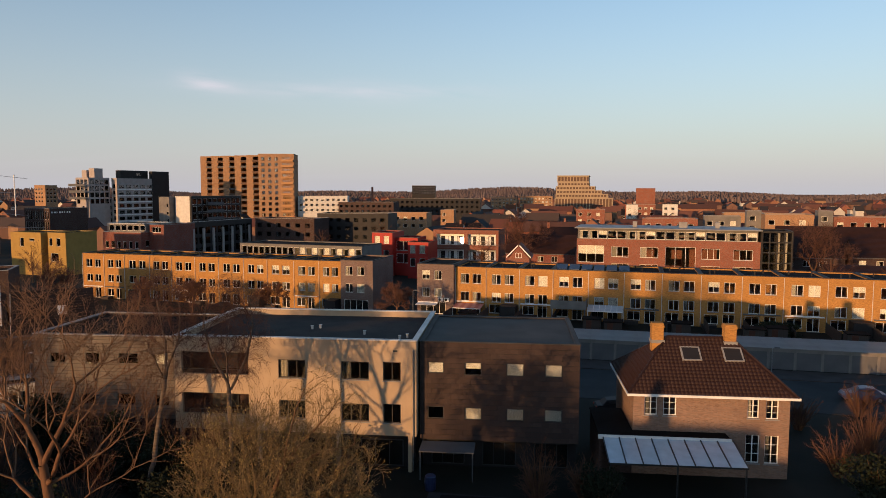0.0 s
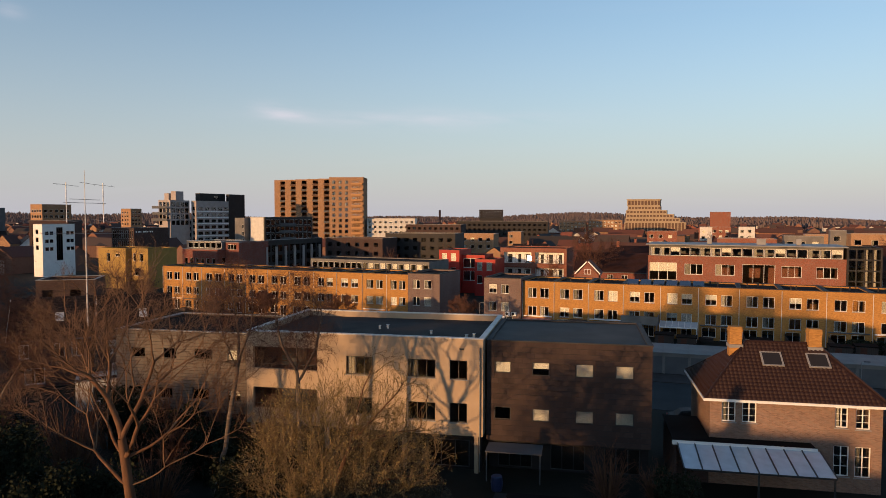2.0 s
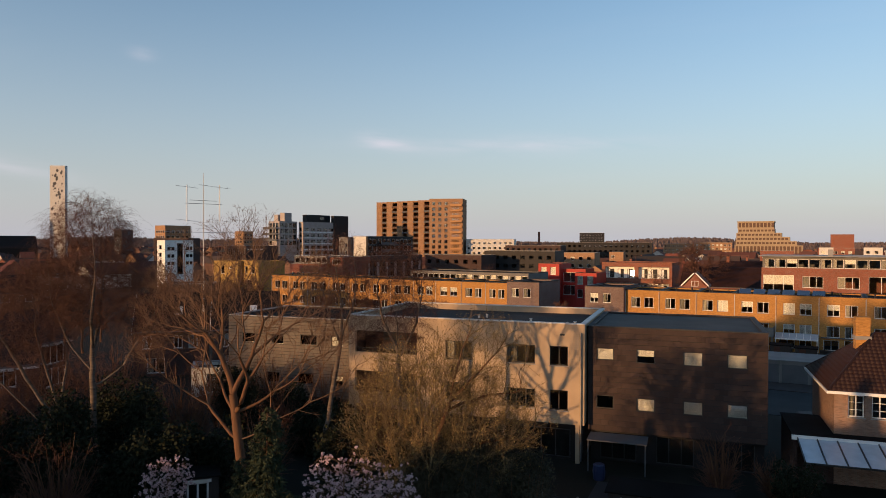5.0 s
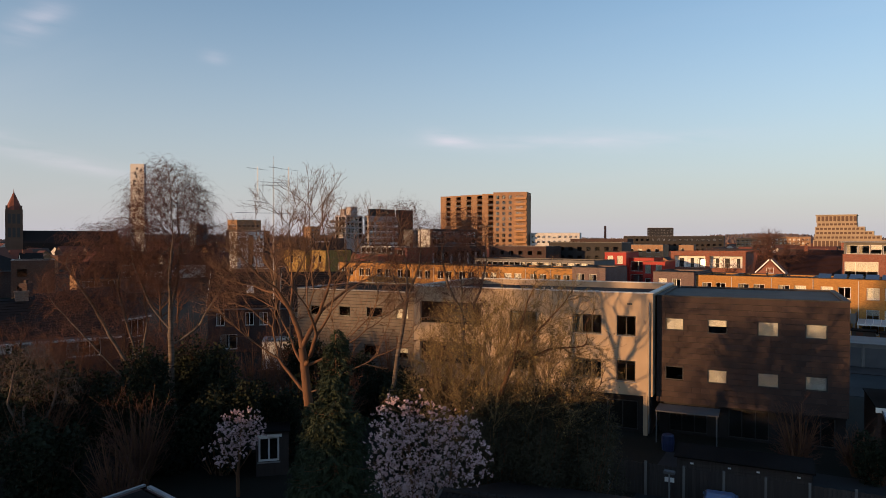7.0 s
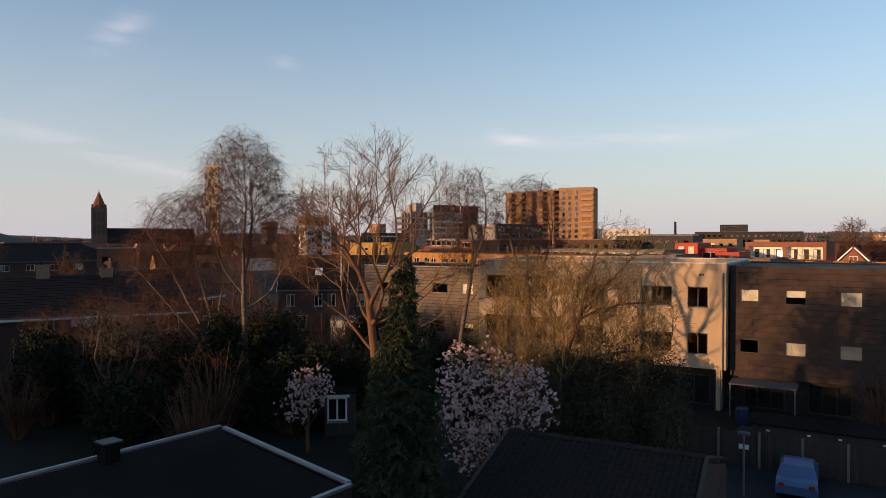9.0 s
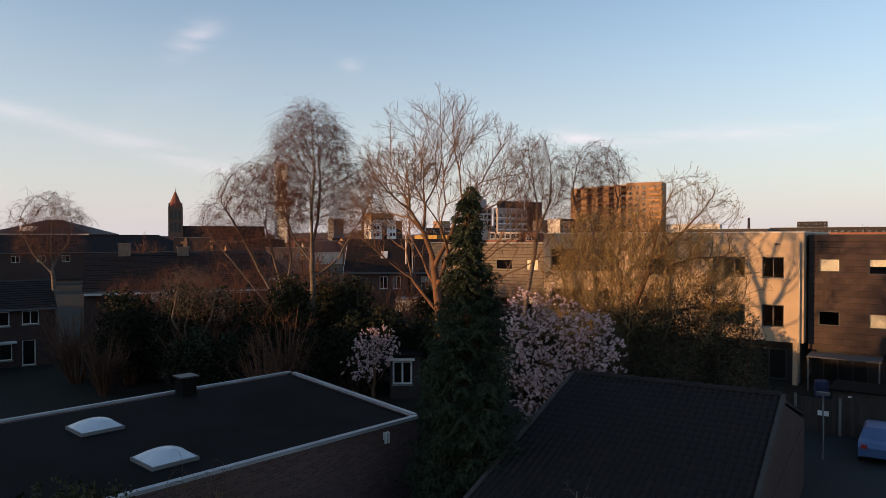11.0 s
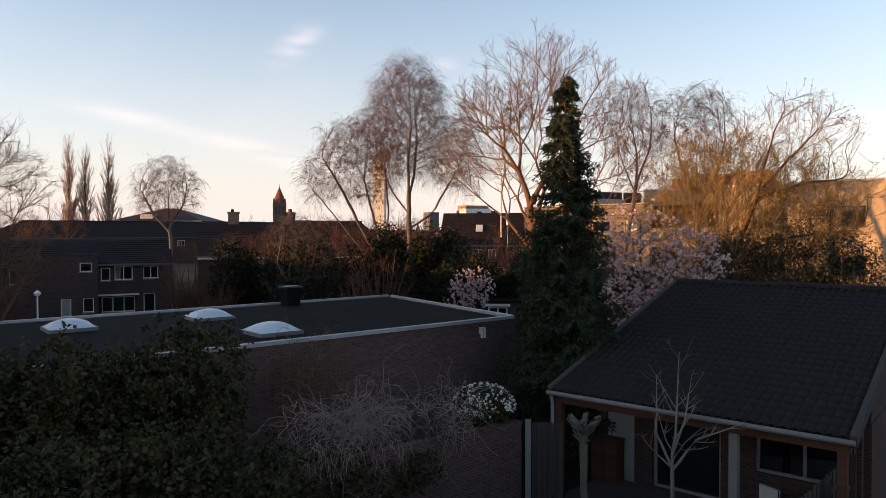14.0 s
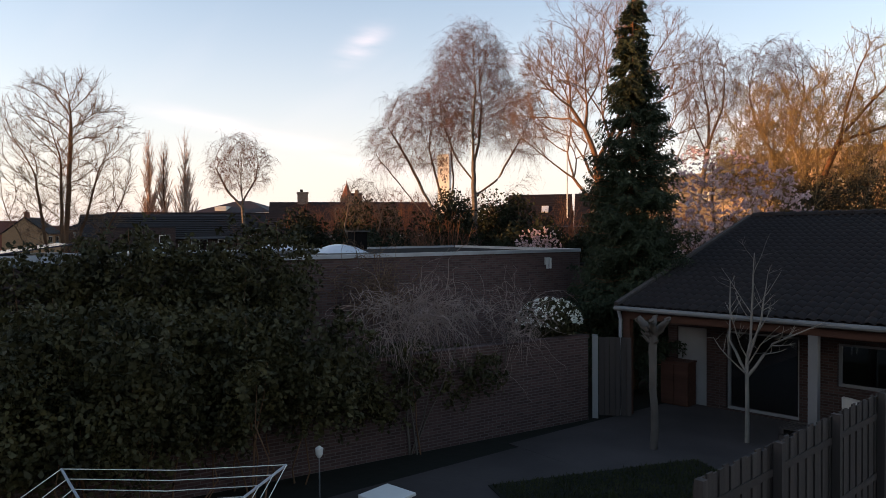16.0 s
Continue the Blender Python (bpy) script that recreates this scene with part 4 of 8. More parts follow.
# ---------------------------------------------------------------- garages
def garage(k, at, ang):
    g = thing("garage", "grey concrete garage with a ribbed up-and-over door", "garage", pose(*at, 0, 0, 0, ang), "row of garages")
    part("body", boxes((0, 0.15, 0, 6.5, 0, 2.5), (2.85, 3.0, 0, 6.5, 0, 2.5), (0.15, 2.85, 6.3, 6.5, 0, 2.5), (0.15, 2.85, 0, 0.15, 2.15, 2.5)), M["concrete"], g)
    part("roof", boxes((-0.001, 3.001, -0.12, 6.6, 2.502, 2.64)), M["roofgrey"], g)
    part("door", boxes((0.16, 2.84, 0.05, 0.09, 0.02, 2.14)), M["grey"], g)
    return g


g0 = garage(0, (-20, 90.2), -3)
for k in range(1, 27):
    copy_thing(g0, pose(-20 + 3.01 * k * math.cos(radians(3)), 90.2 - 3.01 * k * math.sin(radians(3)), 0, 0, 0, -3))

# ---------------------------------------------------------------- yellow brick terraces
def terrace(label, at, ang, edges, top, up, low, deep=9.5):
    for k, (a, b) in enumerate(zip(edges, edges[1:])):
        w = b - a
        c, s = math.cos(radians(ang)), math.sin(radians(ang))
        sc = w / 5.8
        x1, x2, ww = 1.05 * sc, 3.3 * sc, 1.6 * sc
        blinds = [pick() for _ in range(4)]
        holes = [(x1, x1 + ww, *up, blinds[0]), (x2, x2 + ww, *up, blinds[1]), (x1, x1 + ww, *low, blinds[2]), (x2, x2 + ww, *low, blinds[3]),
                 (0.6, w * 0.45, 0.5, 2.0, ""), (w * 0.56, w - 0.9, 0.06, 2.1, "")]
        h = building("terraced_house", label, (at[0] + a * c, at[1] + a * s), ang, w - 0.004, deep, top, M["yellow"], holes, category="house", parapet=0.2, coping="charcoal",
                     group="yellow terrace")
        bm = bmesh.new()
        tube(bm, [(0.05, -0.07, 0.1), (0.05, -0.07, top - 0.15)], [0.05, 0.05], 6)
        part("rainwater_pipe", bm, M["offwhite"], h)
        r = RND.random()
        if r < 0.5:
            part("awning_case", boxes((0.3, w - 0.3, -0.28, -0.02, 2.28, 2.44)), M["white" if r < 0.25 else "grey"], h)
        if r > 0.35:
            part("garden_room", boxes((w * 0.5, w - 0.2, -2.6, -0.02, 0, 2.2)) if r > 0.75 else boxes((0.2, w * 0.4, -1.5, -0.02, 0, 0.5)), M["charcoal" if r > 0.6 else "wood"], h)
        for _ in range(2):
            x, y = RND.uniform(1, w - 1), RND.uniform(2, deep - 2)
            bm = bmesh.new()
            tube(bm, [(x, y, top - 0.2), (x, y, top + 0.35), (x, y, top + 0.37)], [0.12, 0.12, 0.2], 8)
            part("roof_vent", bm, M["charcoal"], h)


terrace("yellow brick terraced house with white windows", (-94.6, 123.7), -6.2, [0, 5.17, 10.03, 15.87, 20.87, 26.12, 31.26, 36.62, 41.53, 46.98, 51.99, 56.45],
        8.9, (6.15, 7.75), (3.3, 4.75))
terrace("yellow brick terraced house with white windows", (-18, 118), -5.8, [0, 5.45, 11.21, 16.88, 22.7, 28.42, 34.33, 40.26, 46.26, 52.25, 58.33, 64.4, 70.4, 76.4],
        8.35, (5.5, 7.2), (2.42, 4.05))
def on_row(u, v=0.0, z=0.0):
    return pose(-18, 118, 0, 0, 0, -5.8) @ pose(u, v, z)


for k in range(6):
    sp = thing("solar_panel", "dark solar panel tilted on a flat roof", "solar panel", on_row(17.3 + 2.05 * k, 2.0, 8.16), "roof solar panels")
    part("panel", boxes((0, 1.7, 0, 2.2, 0, 0.05)), M["solar"], sp, m=pose(0, 0, 0.12, 16, 0, 0))
    part("frame", boxes((0, 1.7, -0.03, -0.001, -0.02, 0.07)), M["metal"], sp, m=pose(0, 0, 0.12, 16, 0, 0))
    part("support", boxes((0.1, 0.2, 2.0, 2.1, 0, 0.7), (1.5, 1.6, 2.0, 2.1, 0, 0.7), (0.2, 1.5, 2.02, 2.08, 0.3, 0.36)), M["metal"], sp)
bal = thing("roof_terrace", "grey projecting first-floor terrace with a railing", "terrace", on_row(16.9, 0))
part("deck", boxes((0, 5.7, -3.0, -0.02, 2.3, 2.6)), M["concrete"], bal)
part("parapet", boxes((0, 5.7, -3.05, -2.95, 2.6, 3.7)), M["concrete"], bal)
part("side_wall", boxes((5.6, 5.7, -2.94, -0.02, 2.61, 3.7)), M["concrete"], bal)
for x in (0.1, 5.4):
    part("post", boxes((x, x + 0.2, -2.9, -2.7, 0, 2.3)), M["concrete"], bal)
cp = thing("garden_canopy", "white-framed glass garden canopy", "canopy", on_row(22.8, 0))
part("beam", boxes((0, 5.6, -3.1, -3.0, 2.1, 2.25)), M["white"], cp)
for k in range(7):
    part("rafter", boxes((0.93 * k - 0.03, 0.93 * k + 0.03, -3.0, -0.02, 0, 0.08)), M["white"], cp, m=pose(0, 0, 2.72, 10, 0, 0))
for k in range(6):
    part("pane", boxes((0.93 * k + 0.04, 0.93 * k + 0.89, -3.0, -0.02, 0.02, 0.04)), M["canopy"], cp, m=pose(0, 0, 2.72, 10, 0, 0))
for x in (0.05, 5.45):
    part("post", boxes((x, x + 0.1, -3.1, -3.0, 0, 2.1)), M["white"], cp)
# sheds and fences in the gardens of the terraces
for k in range(9):
    u = 3 + 7.6 * k + 2.2 * (k % 3)
    sh = thing("garden_shed", "dark wooden garden shed with a felt roof", "shed", on_row(u, -9.5 - 1.5 * (k % 2)), "garden sheds")
    part("body", boxes((0, 2.6, 0, 2.2, 0, 2.0)), M["wood"], sh)
    part("roof", boxes((-0.15, 2.75, -0.2, 2.4, 2.0, 2.12)), M["bitumen"], sh)
    part("door", boxes((0.5, 1.3, -0.04, -0.002, 0.05, 1.85)), M["brownwood"], sh)
for k in range(12):
    part_u = 5.8 * k + 0.2
    fn = thing("garden_fence", "weathered board fence between gardens", "fence", on_row(part_u, 0) @ pose(0, -8.6, 0, 0, 0, 90), "garden fences")
    part("panel", boxes((0, 8.2, -0.03, 0.03, 0.1, 1.7)), M["wood"], fn)
    for q in range(5):
        part("post", boxes((2.0 * q, 2.0 * q + 0.09, -0.05, 0.05, 0, 1.8)), M["wood"], fn)

END = [(0.9, 2.3, 6.55, 8.1), (3.1, 4.5, 6.55, 8.1), (0.9, 2.3, 3.5, 5.05), (3.1, 4.5, 3.5, 5.05), (0.6, 5.2, 0.1, 2.2, "", 3)]
building("end_house", "brown brick end-of-terrace house with a blank side wall", (-38.45, 117.0), -6.2, 6.1, 10.5, 9.2, M["mauve"], END, category="house", coping="charcoal", parapet=0.2)
building("end_house", "brown brick end-of-terrace house with a blank side wall", (-24.7, 117.6), -5.8, 6.6, 10.5, 8.75, M["mauve"],
         [(a, b, c - 0.45, d - 0.45, *r) if c > 1 else (a, b, c, d, *r) for a, b, c, d, *r in END], category="house", coping="charcoal", parapet=0.2)

def cooler(m):
    c = thing("cooling_unit", "white outdoor cooling unit on a brick wall", "cooling unit", m, "cooling units")
    part("casing", boxes((0, 0.85, -0.33, -0.02, 0, 0.62)), M["white"], c)
    bm = bmesh.new()
    tube(bm, [(0.32, -0.331, 0.31), (0.32, -0.36, 0.31)], [0.24, 0.24], 14)
    part("fan_grille", bm, M["charcoal"], c)
    part("bracket", boxes((0.1, 0.75, -0.3, 0.0, -0.08, -0.002)), M["grey"], c)
    return c


END_AT = pose(-24.7, 117.6, 0, 0, 0, -5.8)
for u in (3.9, 5.0):
    cooler(END_AT @ pose(u, 0, 2.35))
aw = thing("awning", "white wall awning over the garden doors", "awning", END_AT @ pose(0.2, 0, 1.95))
part("canvas", boxes((0, 3.6, -1.9, -0.06, 0, 0.06)), M["white"], aw, m=pose(0, 0, 0, 3, 0, 0))
part("case", boxes((0, 3.6, -0.2, -0.02, 0.08, 0.25)), M["white"], aw)
pa = thing("awning", "faded pink striped awning over the garden", "awning", on_row(0.2, 0, 2.05))
for k in range(8):
    part("stripe", boxes((0.62 * k, 0.62 * k + 0.6, -3.0, -0.04, 0, 0.03)), M["pinkcloth" if k % 2 else "rosecloth"], pa, m=pose(0, 0, 0, 8, 0, 0))
part("front_rail", boxes((0, 4.95, -3.1, -3.0, -0.48, -0.36)), M["white"], pa)
for u in (0.05, 4.8):
    part("post", boxes((u, u + 0.08, -3.08, -3.0, -2.05, -0.48)), M["white"], pa)

# ---------------------------------------------------------------- red brick apartment building
R_W = [(0.3, 5.7, 6.4, 10.0, "half", 2), (7.16, 10.66, 7.7, 9.85, None, 2), (13.0, 16.6, 7.7, 9.85, None, 2), (18, 23.9, 5.8, 10.05, None, 2), (25.0, 28.5, 7.7, 9.85, None, 2),
       (31.0, 34.65, 7.7, 9.8, None, 2), (0.3, 5.7, 2.0, 5.4, None, 2), (7.2, 10.7, 3.9, 6.3, None, 2), (13, 16.6, 3.9, 6.3, None, 2), (18, 23.9, 1.8, 5.3, None, 2), (25, 28.5, 3.9, 6.3, None, 2), (31, 34.6, 3.9, 6.3, None, 2)]
redb = building("apartment_block", "red brick apartment building with a glazed top storey", (3.4, 149.5), -7, 36, 14, 11.3, M["red"], R_W, parapet=0.2, coping="red")
pent = building("penthouse", "set-back glazed penthouse storey with pale blinds", (3.6, 150.4), -7, 35.5, 12, 13.5, M["concrete"],
                [(0.4 + 1.95 * k, 0.4 + 1.95 * k + 1.8, 11.45, 13.1, ("curtain", "", "curtain", "", "half")[(k * 7) % 5], 0) for k in range(18)], z0=11.3, category="penthouse", parapet=0.1)
part("roof_slab", boxes((-0.6, 36.2, -1.3, 12.6, 13.6, 13.8)), M["coping"], pent, "pale projecting roof edge")
for u in (11.2, 20.6, 21.4, 27.8):
    part("roof_unit", boxes((u, u + 0.9, 4, 5, 13.8, 15.0)), M["coping"], pent)
# curtains in the right-hand columns stand in for pale lit, reflecting glass
stair = building("stair_tower", "glass stair tower with dark steel bars", (39.2, 145.2), -7, 5.8, 9, 13.6, M["charcoal"],
                 [(0.3 + 1.35 * j, 0.3 + 1.35 * j + 1.25, 1.2 + 2.05 * k, 3.15 + 2.05 * k, "curtain" if j > 1 else "", 0) for j in range(4) for k in range(6)], frame="black", parapet=0.1, coping="charcoal", category="stair tower", sill=False)

# ---------------------------------------------------------------- red houses
building("red_house", "bright red panelled house with white-framed windows", (-46.9, 168.0), -4, 5.4, 10, 10.9, M["redpaint"],
         [(0.7, 2.1, 8.2, 10.1, "blind", 0), (3.1, 4.5, 8.2, 10.1, "blind", 0), (0.7, 2.1, 4.6, 6.6, "", 0), (3.1, 4.5, 4.6, 6.6, "", 0), (0.7, 2.1, 1.2, 3.2, "", 0), (3.1, 4.5, 1.2, 3.2, "", 0)],
         category="house", parapet=0.15, coping="red")
building("red_house", "lower bright red panelled house with white-framed windows", (-36.9, 164.6), -4, 5.2, 9, 8.9, M["redpaint"],
         [(0.6, 1.9, 6.2, 8.2, "blind", 0), (3.0, 4.4, 6.2, 8.2, "blind", 0), (0.6, 1.9, 3.0, 5.0, "", 0), (3.0, 4.4, 3.0, 5.0, "", 0)], category="house", parapet=0.15, coping="red")
building("red_house", "red panelled link with a dark balcony", (-41.4, 170), -4, 6.0, 8, 9.6, M["redpaint"], [(0.4, 4.0, 6.4, 8.8, "", 1), (0.4, 4.0, 3.2, 5.6, "", 1)], category="house", parapet=0.15, coping="red")
LOG = [(0.9, 8.3, 7.2, 10.1, "open"), (9.3, 16.8, 7.2, 10.1, "open"), (0.9, 8.3, 3.2, 6.0, "open"), (9.3, 16.8, 3.2, 6.0, "open")]
logb = building("apartment_block", "red brick block with white recessed loggias", (-33.4, 180), -4, 17.5, 12, 11.1, M["red"], LOG, parapet=0.15, coping="red")
for k, (a, b, z, t, _) in enumerate(LOG):
    lg = part("loggia", boxes((a - 0.1, b + 0.1, 1.5, 1.65, z - 0.2, t + 0.2), (a - 0.15, a - 0.001, 0.31, 1.5, z - 0.2, t + 0.2), (b + 0.001, b + 0.15, 0.31, 1.5, z - 0.2, t + 0.2), (a, b, 0.31, 1.5, z - 0.2, z - 0.01), (a, b, 0.31, 1.5, t + 0.01, t + 0.2)), M["white"], logb, "white-walled recessed loggia")
    for j in range(3):
        u = a + 0.5 + 2.4 * j
        wd = part("glass_door", boxes((u, u + 1.5, 1.44, 1.49, z + 0.02, z + 2.3)), M["charcoal"], lg)
        part("curtain", boxes((u + 0.1, u + (0.7 if (j + k) % 2 else 0.4), 1.42, 1.435, z + 0.1, z + 2.2)), M["blind"], wd)
    part("railing", boxes((a, b, 0.05, 0.09, z + 1.0, z + 1.06), *[(a + 0.74 * q, a + 0.74 * q + 0.03, 0.05, 0.09, z, z + 1.0) for q in range(10)]), M["metal"], lg)
tw = part("tilted_window", boxes((-0.62, 0.62, -0.03, 0.03, -0.95, -0.85), (-0.62, 0.62, -0.03, 0.03, 0.85, 0.95), (-0.62, -0.54, -0.03, 0.03, -0.85, 0.85), (0.54, 0.62, -0.03, 0.03, -0.85, 0.85)), M["white"], logb, "window tilted open that catches the sun", pose(7.7, 0.4, 8.3, -5.16, 0, -6.2))
part("pane", boxes((-0.54, 0.54, -0.006, 0.006, -0.85, 0.85)), M["wavyglass"], tw)
building("low_block", "long low block with a pale band of windows", (-71.6, 145.9), -9.5, 30.5, 10, 9.6, M["concrete"],
         [(0.4 + 1.5 * k, 0.4 + 1.5 * k + 1.3, 7.2, 9.0, ("blind", "curtain", "blind", "")[(k * 5) % 4], 0) for k in range(20)], parapet=0.15, coping="charcoal", sill=False)

# ---------------------------------------------------------------- towers and blocks of the skyline
def grid_windows(u0, du, nu, w, z0, dz, nz, h, style=None, bars=0):
    return [(u0 + du * i, u0 + du * i + w, z0 + dz * k, z0 + dz * k + h, style, bars) for i in range(nu) for k in range(nz)]


T_ANG, T_AT = 13.0, (-178.6, 390)
tower = building("residential_tower", "twelve-storey orange brick residential tower with corner balconies", T_AT, T_ANG, 21, 16, 43, M["towerbrick"],
                 grid_windows(1.8, 3.9, 3, 1.9, 2.2, 3.35, 12, 2.0), frame="charcoal", coping="towerbrick2", parapet=0.4, sill=False, styles=lambda: RND.choice(("", "", "curtain")))
for k in range(12):
    z = 1.6 + 3.35 * k
    bal = part("balcony", boxes((13.5, 20.6, -1.7, -0.02, z, z + 0.25), (13.5, 20.6, -1.7, -1.6, z + 0.25, z + 1.2), (13.5, 13.6, -1.6, -0.02, z + 0.25, z + 1.2), (20.5, 20.6, -1.6, -0.02, z + 0.25, z + 1.2)), M["ochre2"], tower, "orange-lit concrete balcony")
    window(tower, pose(14.2, -0.3, z + 0.3), 4.5, 2.3, "charcoal", RND.choice(("", "curtain")), 2, sill=False, name="balcony_window")
for k in range(5):  # stepped side bays
    x, y = -8.1 * (k + 1), 4.6 * (k + 1)
    bay = building("tower_bay", "stepped orange brick tower bay with stacked glazed balconies", (T_AT[0] + x * math.cos(radians(T_ANG)) - y * math.sin(radians(T_ANG)), T_AT[1] + x * math.sin(radians(T_ANG)) + y * math.cos(radians(T_ANG))),
                   T_ANG, 8.0, 14, 42.4, M["towerbrick"], grid_windows(4.0, 1, 1, 3.3, 2.0, 3.35, 12, 2.7, "open", 2), frame="charcoal", coping="towerbrick2", parapet=0.3, category="tower bay", sill=False)
    for j in range(12):
        z = 1.6 + 3.35 * j
        part("balcony", boxes((3.8, 7.4, -1.0, -0.02, z, z + 0.22), (3.8, 7.4, -1.0, -0.94, z + 0.22, z + 1.15)), M["churchbrick" if j % 2 else "grey"], bay)

wb = building("apartment_block", "pale grey banded apartment block of seven storeys", (-232.7, 329), -15, 3.9, 29, 27.5, M["palegrey"],
              grid_windows(1.0, 3, 1, 1.6, 5.7, 3.35, 6, 1.9), grid_windows(1.2, 4.6, 6, 3.2, 5.6, 3.35, 6, 1.7), frame="charcoal", sill=False)
for k in range(6):
    part("band", boxes((3.902, 3.96, 0.2, 28.8, 4.75 + 3.35 * k, 5.3 + 3.35 * k)), M["white"], wb)
building("apartment_block", "lower pale wing with dark windows", (-241.8, 316.6), -15, 4.2, 16.5, 17, M["palegrey"], grid_windows(1.2, 3, 1, 1.6, 4.5, 3.35, 3, 2),
         grid_windows(1.2, 3.8, 4, 2.4, 4.5, 3.35, 4, 2), frame="charcoal", sill=False)
building("apartment_block", "dark-clad upper block above pale flats", (-234.6, 335.5), -15, 3.6, 18, 31.8, M["charcoal"], (), grid_windows(10, 4, 1, 3.4, 29.0, 3, 1, 1.7), frame="charcoal", sill=False, z0=20)
building("apartment_block", "dark-clad tall block beside pale flats", (-224.9, 350.6), -15, 2.4, 11.8, 31.6, M["charcoal"], frame="charcoal", sill=False)
step = building("apartment_block", "grey stepped block with glass balconies", (-246.0, 319), -15, 9.5, 12.5, 27.6, M["palegrey"], grid_windows(0.6, 2.9, 3, 2.3, 14.4, 3.3, 4, 2.4), grid_windows(0.8, 2.9, 4, 2.3, 14.4, 3.3, 4, 2.4), frame="charcoal", sill=False)
for k in range(3):
    part("balcony", boxes((-2.6, 9.4, -2.2, -0.03, 16.6 + 3.3 * k, 16.9 + 3.3 * k), (-2.6, 9.4, -2.2, -2.15, 16.9 + 3.3 * k, 17.9 + 3.3 * k)), M["grey"], step)
part("roof_house", boxes((1, 4.5, 3, 8, 27.7, 31.5), (5, 9, 4, 9, 27.7, 32.5)), M["palegrey"], step)
building("office_block", "dark brick office with tall pale window slots", (-203.5, 234.7), -12, 13.4, 17, 14.4, M["darkbrick"], grid_windows(0.6, 1.28, 10, 0.75, 2.0, 4.1, 3, 3.2, "curtain"), (), frame="offwhite", sill=False)
off = bpy.context.scene.objects["office_block"]
for k, w in enumerate((0.5, 0.8, 0.35, 0.9, 0.6, 0.4, 0.7, 0.5)):  # unreadable sign lettering
    part("sign_bar", boxes((13.402, 13.45, 0.8 + 1.1 * k, 0.8 + 1.1 * k + w, 12.6, 13.2)), M["white"], off)
building("white_block", "plain cream block beside dark flats", (-166.9, 279.1), -8, 8.3, 9, 18.7, M["offwhite"], (), sill=False)
building("grey_block", "plain pale grey block beside dark flats", (-173.4, 277), -8, 5.4, 9, 18.4, M["concrete"], grid_windows(3.9, 2, 1, 1.0, 4, 3.3, 4, 1.6), sill=False)
flats = building("apartment_block", "dark flats with white-framed balconies", (-158.6, 276.5), -8, 0.9, 37, 18.8, M["charcoal"], (), grid_windows(0.8, 3.6, 10, 2.9, 2.0, 3.3, 5, 2.5), frame="white", sill=False)
for k in range(5):
    part("balcony", boxes((0.93, 2.6, 9, 21, 1.6 + 3.3 * k, 1.8 + 3.3 * k), (2.5, 2.6, 9, 21, 1.8 + 3.3 * k, 2.9 + 3.3 * k)), M["grey"], flats)
building("dark_block", "dark red brick block of flats", (-131.7, 181.4), -8, 13.5, 18, 9.3, M["darkred"], grid_windows(0.8, 2.1, 6, 1.2, 1.4, 3.3, 2, 2.0, "curtain"), grid_windows(2, 4, 4, 2.4, 2, 3.2, 2, 1.8), sill=False)
building("roof_storey", "pale set-back roof storey", (-131.6, 183.4), -8, 13.2, 12, 11.7, M["concrete"], grid_windows(0.6, 2.2, 6, 1.8, 9.7, 3, 1, 1.6, "blind"), z0=9.3, category="roof storey", sill=False, coping="white")
building("red_corner", "dark red corner storey with dark windows", (-118.0, 183), -8, 5.2, 14, 11.4, M["darkred"], [(1.0, 4.2, 9.2, 10.8, "", 2)], (), sill=False, category="block")
lf = building("long_flats", "dark long flats with pale posts", (-112.7, 194.8), -8, 1.2, 33, 11.6, M["charcoal"], (), grid_windows(0.8, 3.2, 10, 2.4, 1.4, 3.2, 3, 2.2), frame="charcoal", sill=False)
for k in range(7):
    part("post", boxes((1.22, 1.7, 0.5 + 5 * k, 1.3 + 5 * k, 0, 9.5)), M["palegrey"], lf)
building("ochre_house", "ochre yellow cube-shaped house", (-138.4, 154.6), -8, 9.9, 9, 10.7, M["ochre"], [(3.0, 4.3, 7.2, 9.4, "", 0), (6.2, 7.8, 8.6, 9.3, "", 0)], category="house", parapet=0.15, coping="ochre")
building("ochre_house", "ochre yellow cube-shaped house", (-127.5, 154.3), -8, 5.7, 10, 10.7, M["ochre"], [(0.4, 1.4, 7.4, 9.4, "", 0), (2.7, 4.0, 7.4, 9.4, "", 0), (0.8, 3.2, 3.5, 5.6, "", 0)], category="house", parapet=0.15, coping="ochre")
building("white_office", "white cube office with a dark glass stair", (-182.6, 176.5), -12, 4.6, 10.9, 16.6, M["white"], grid_windows(1.2, 2, 1, 1.4, 8.5, 2.5, 3, 1.4), grid_windows(0.9, 1.5, 2, 1.2, 8.2, 2.5, 3, 1.1, "") + grid_windows(8.0, 1.4, 2, 1.2, 8.2, 2.5, 3, 1.1, "") + [(4.6, 6.8, 5, 15.6, "", 2)], sill=False, frame="charcoal")
building("slab_flats", "far orange-lit flats with grey side", (-308.8, 297.1), -12, 10, 16.4, 25.2, M["towerbrick"], grid_windows(0.8, 2.2, 4, 1.6, 12, 3, 4, 1.5), grid_windows(1, 3, 5, 2, 12, 3, 4, 1.5), sill=False)
building("slab_flats", "far brick tower flats with blue-grey side", (-393.5, 464.8), -12, 11.4, 10.1, 24.8, M["towerbrick"], grid_windows(1, 3, 3, 1.4, 12, 3, 4, 1.5), grid_windows(1, 3, 3, 2, 12, 3, 4, 1.5), sill=False)
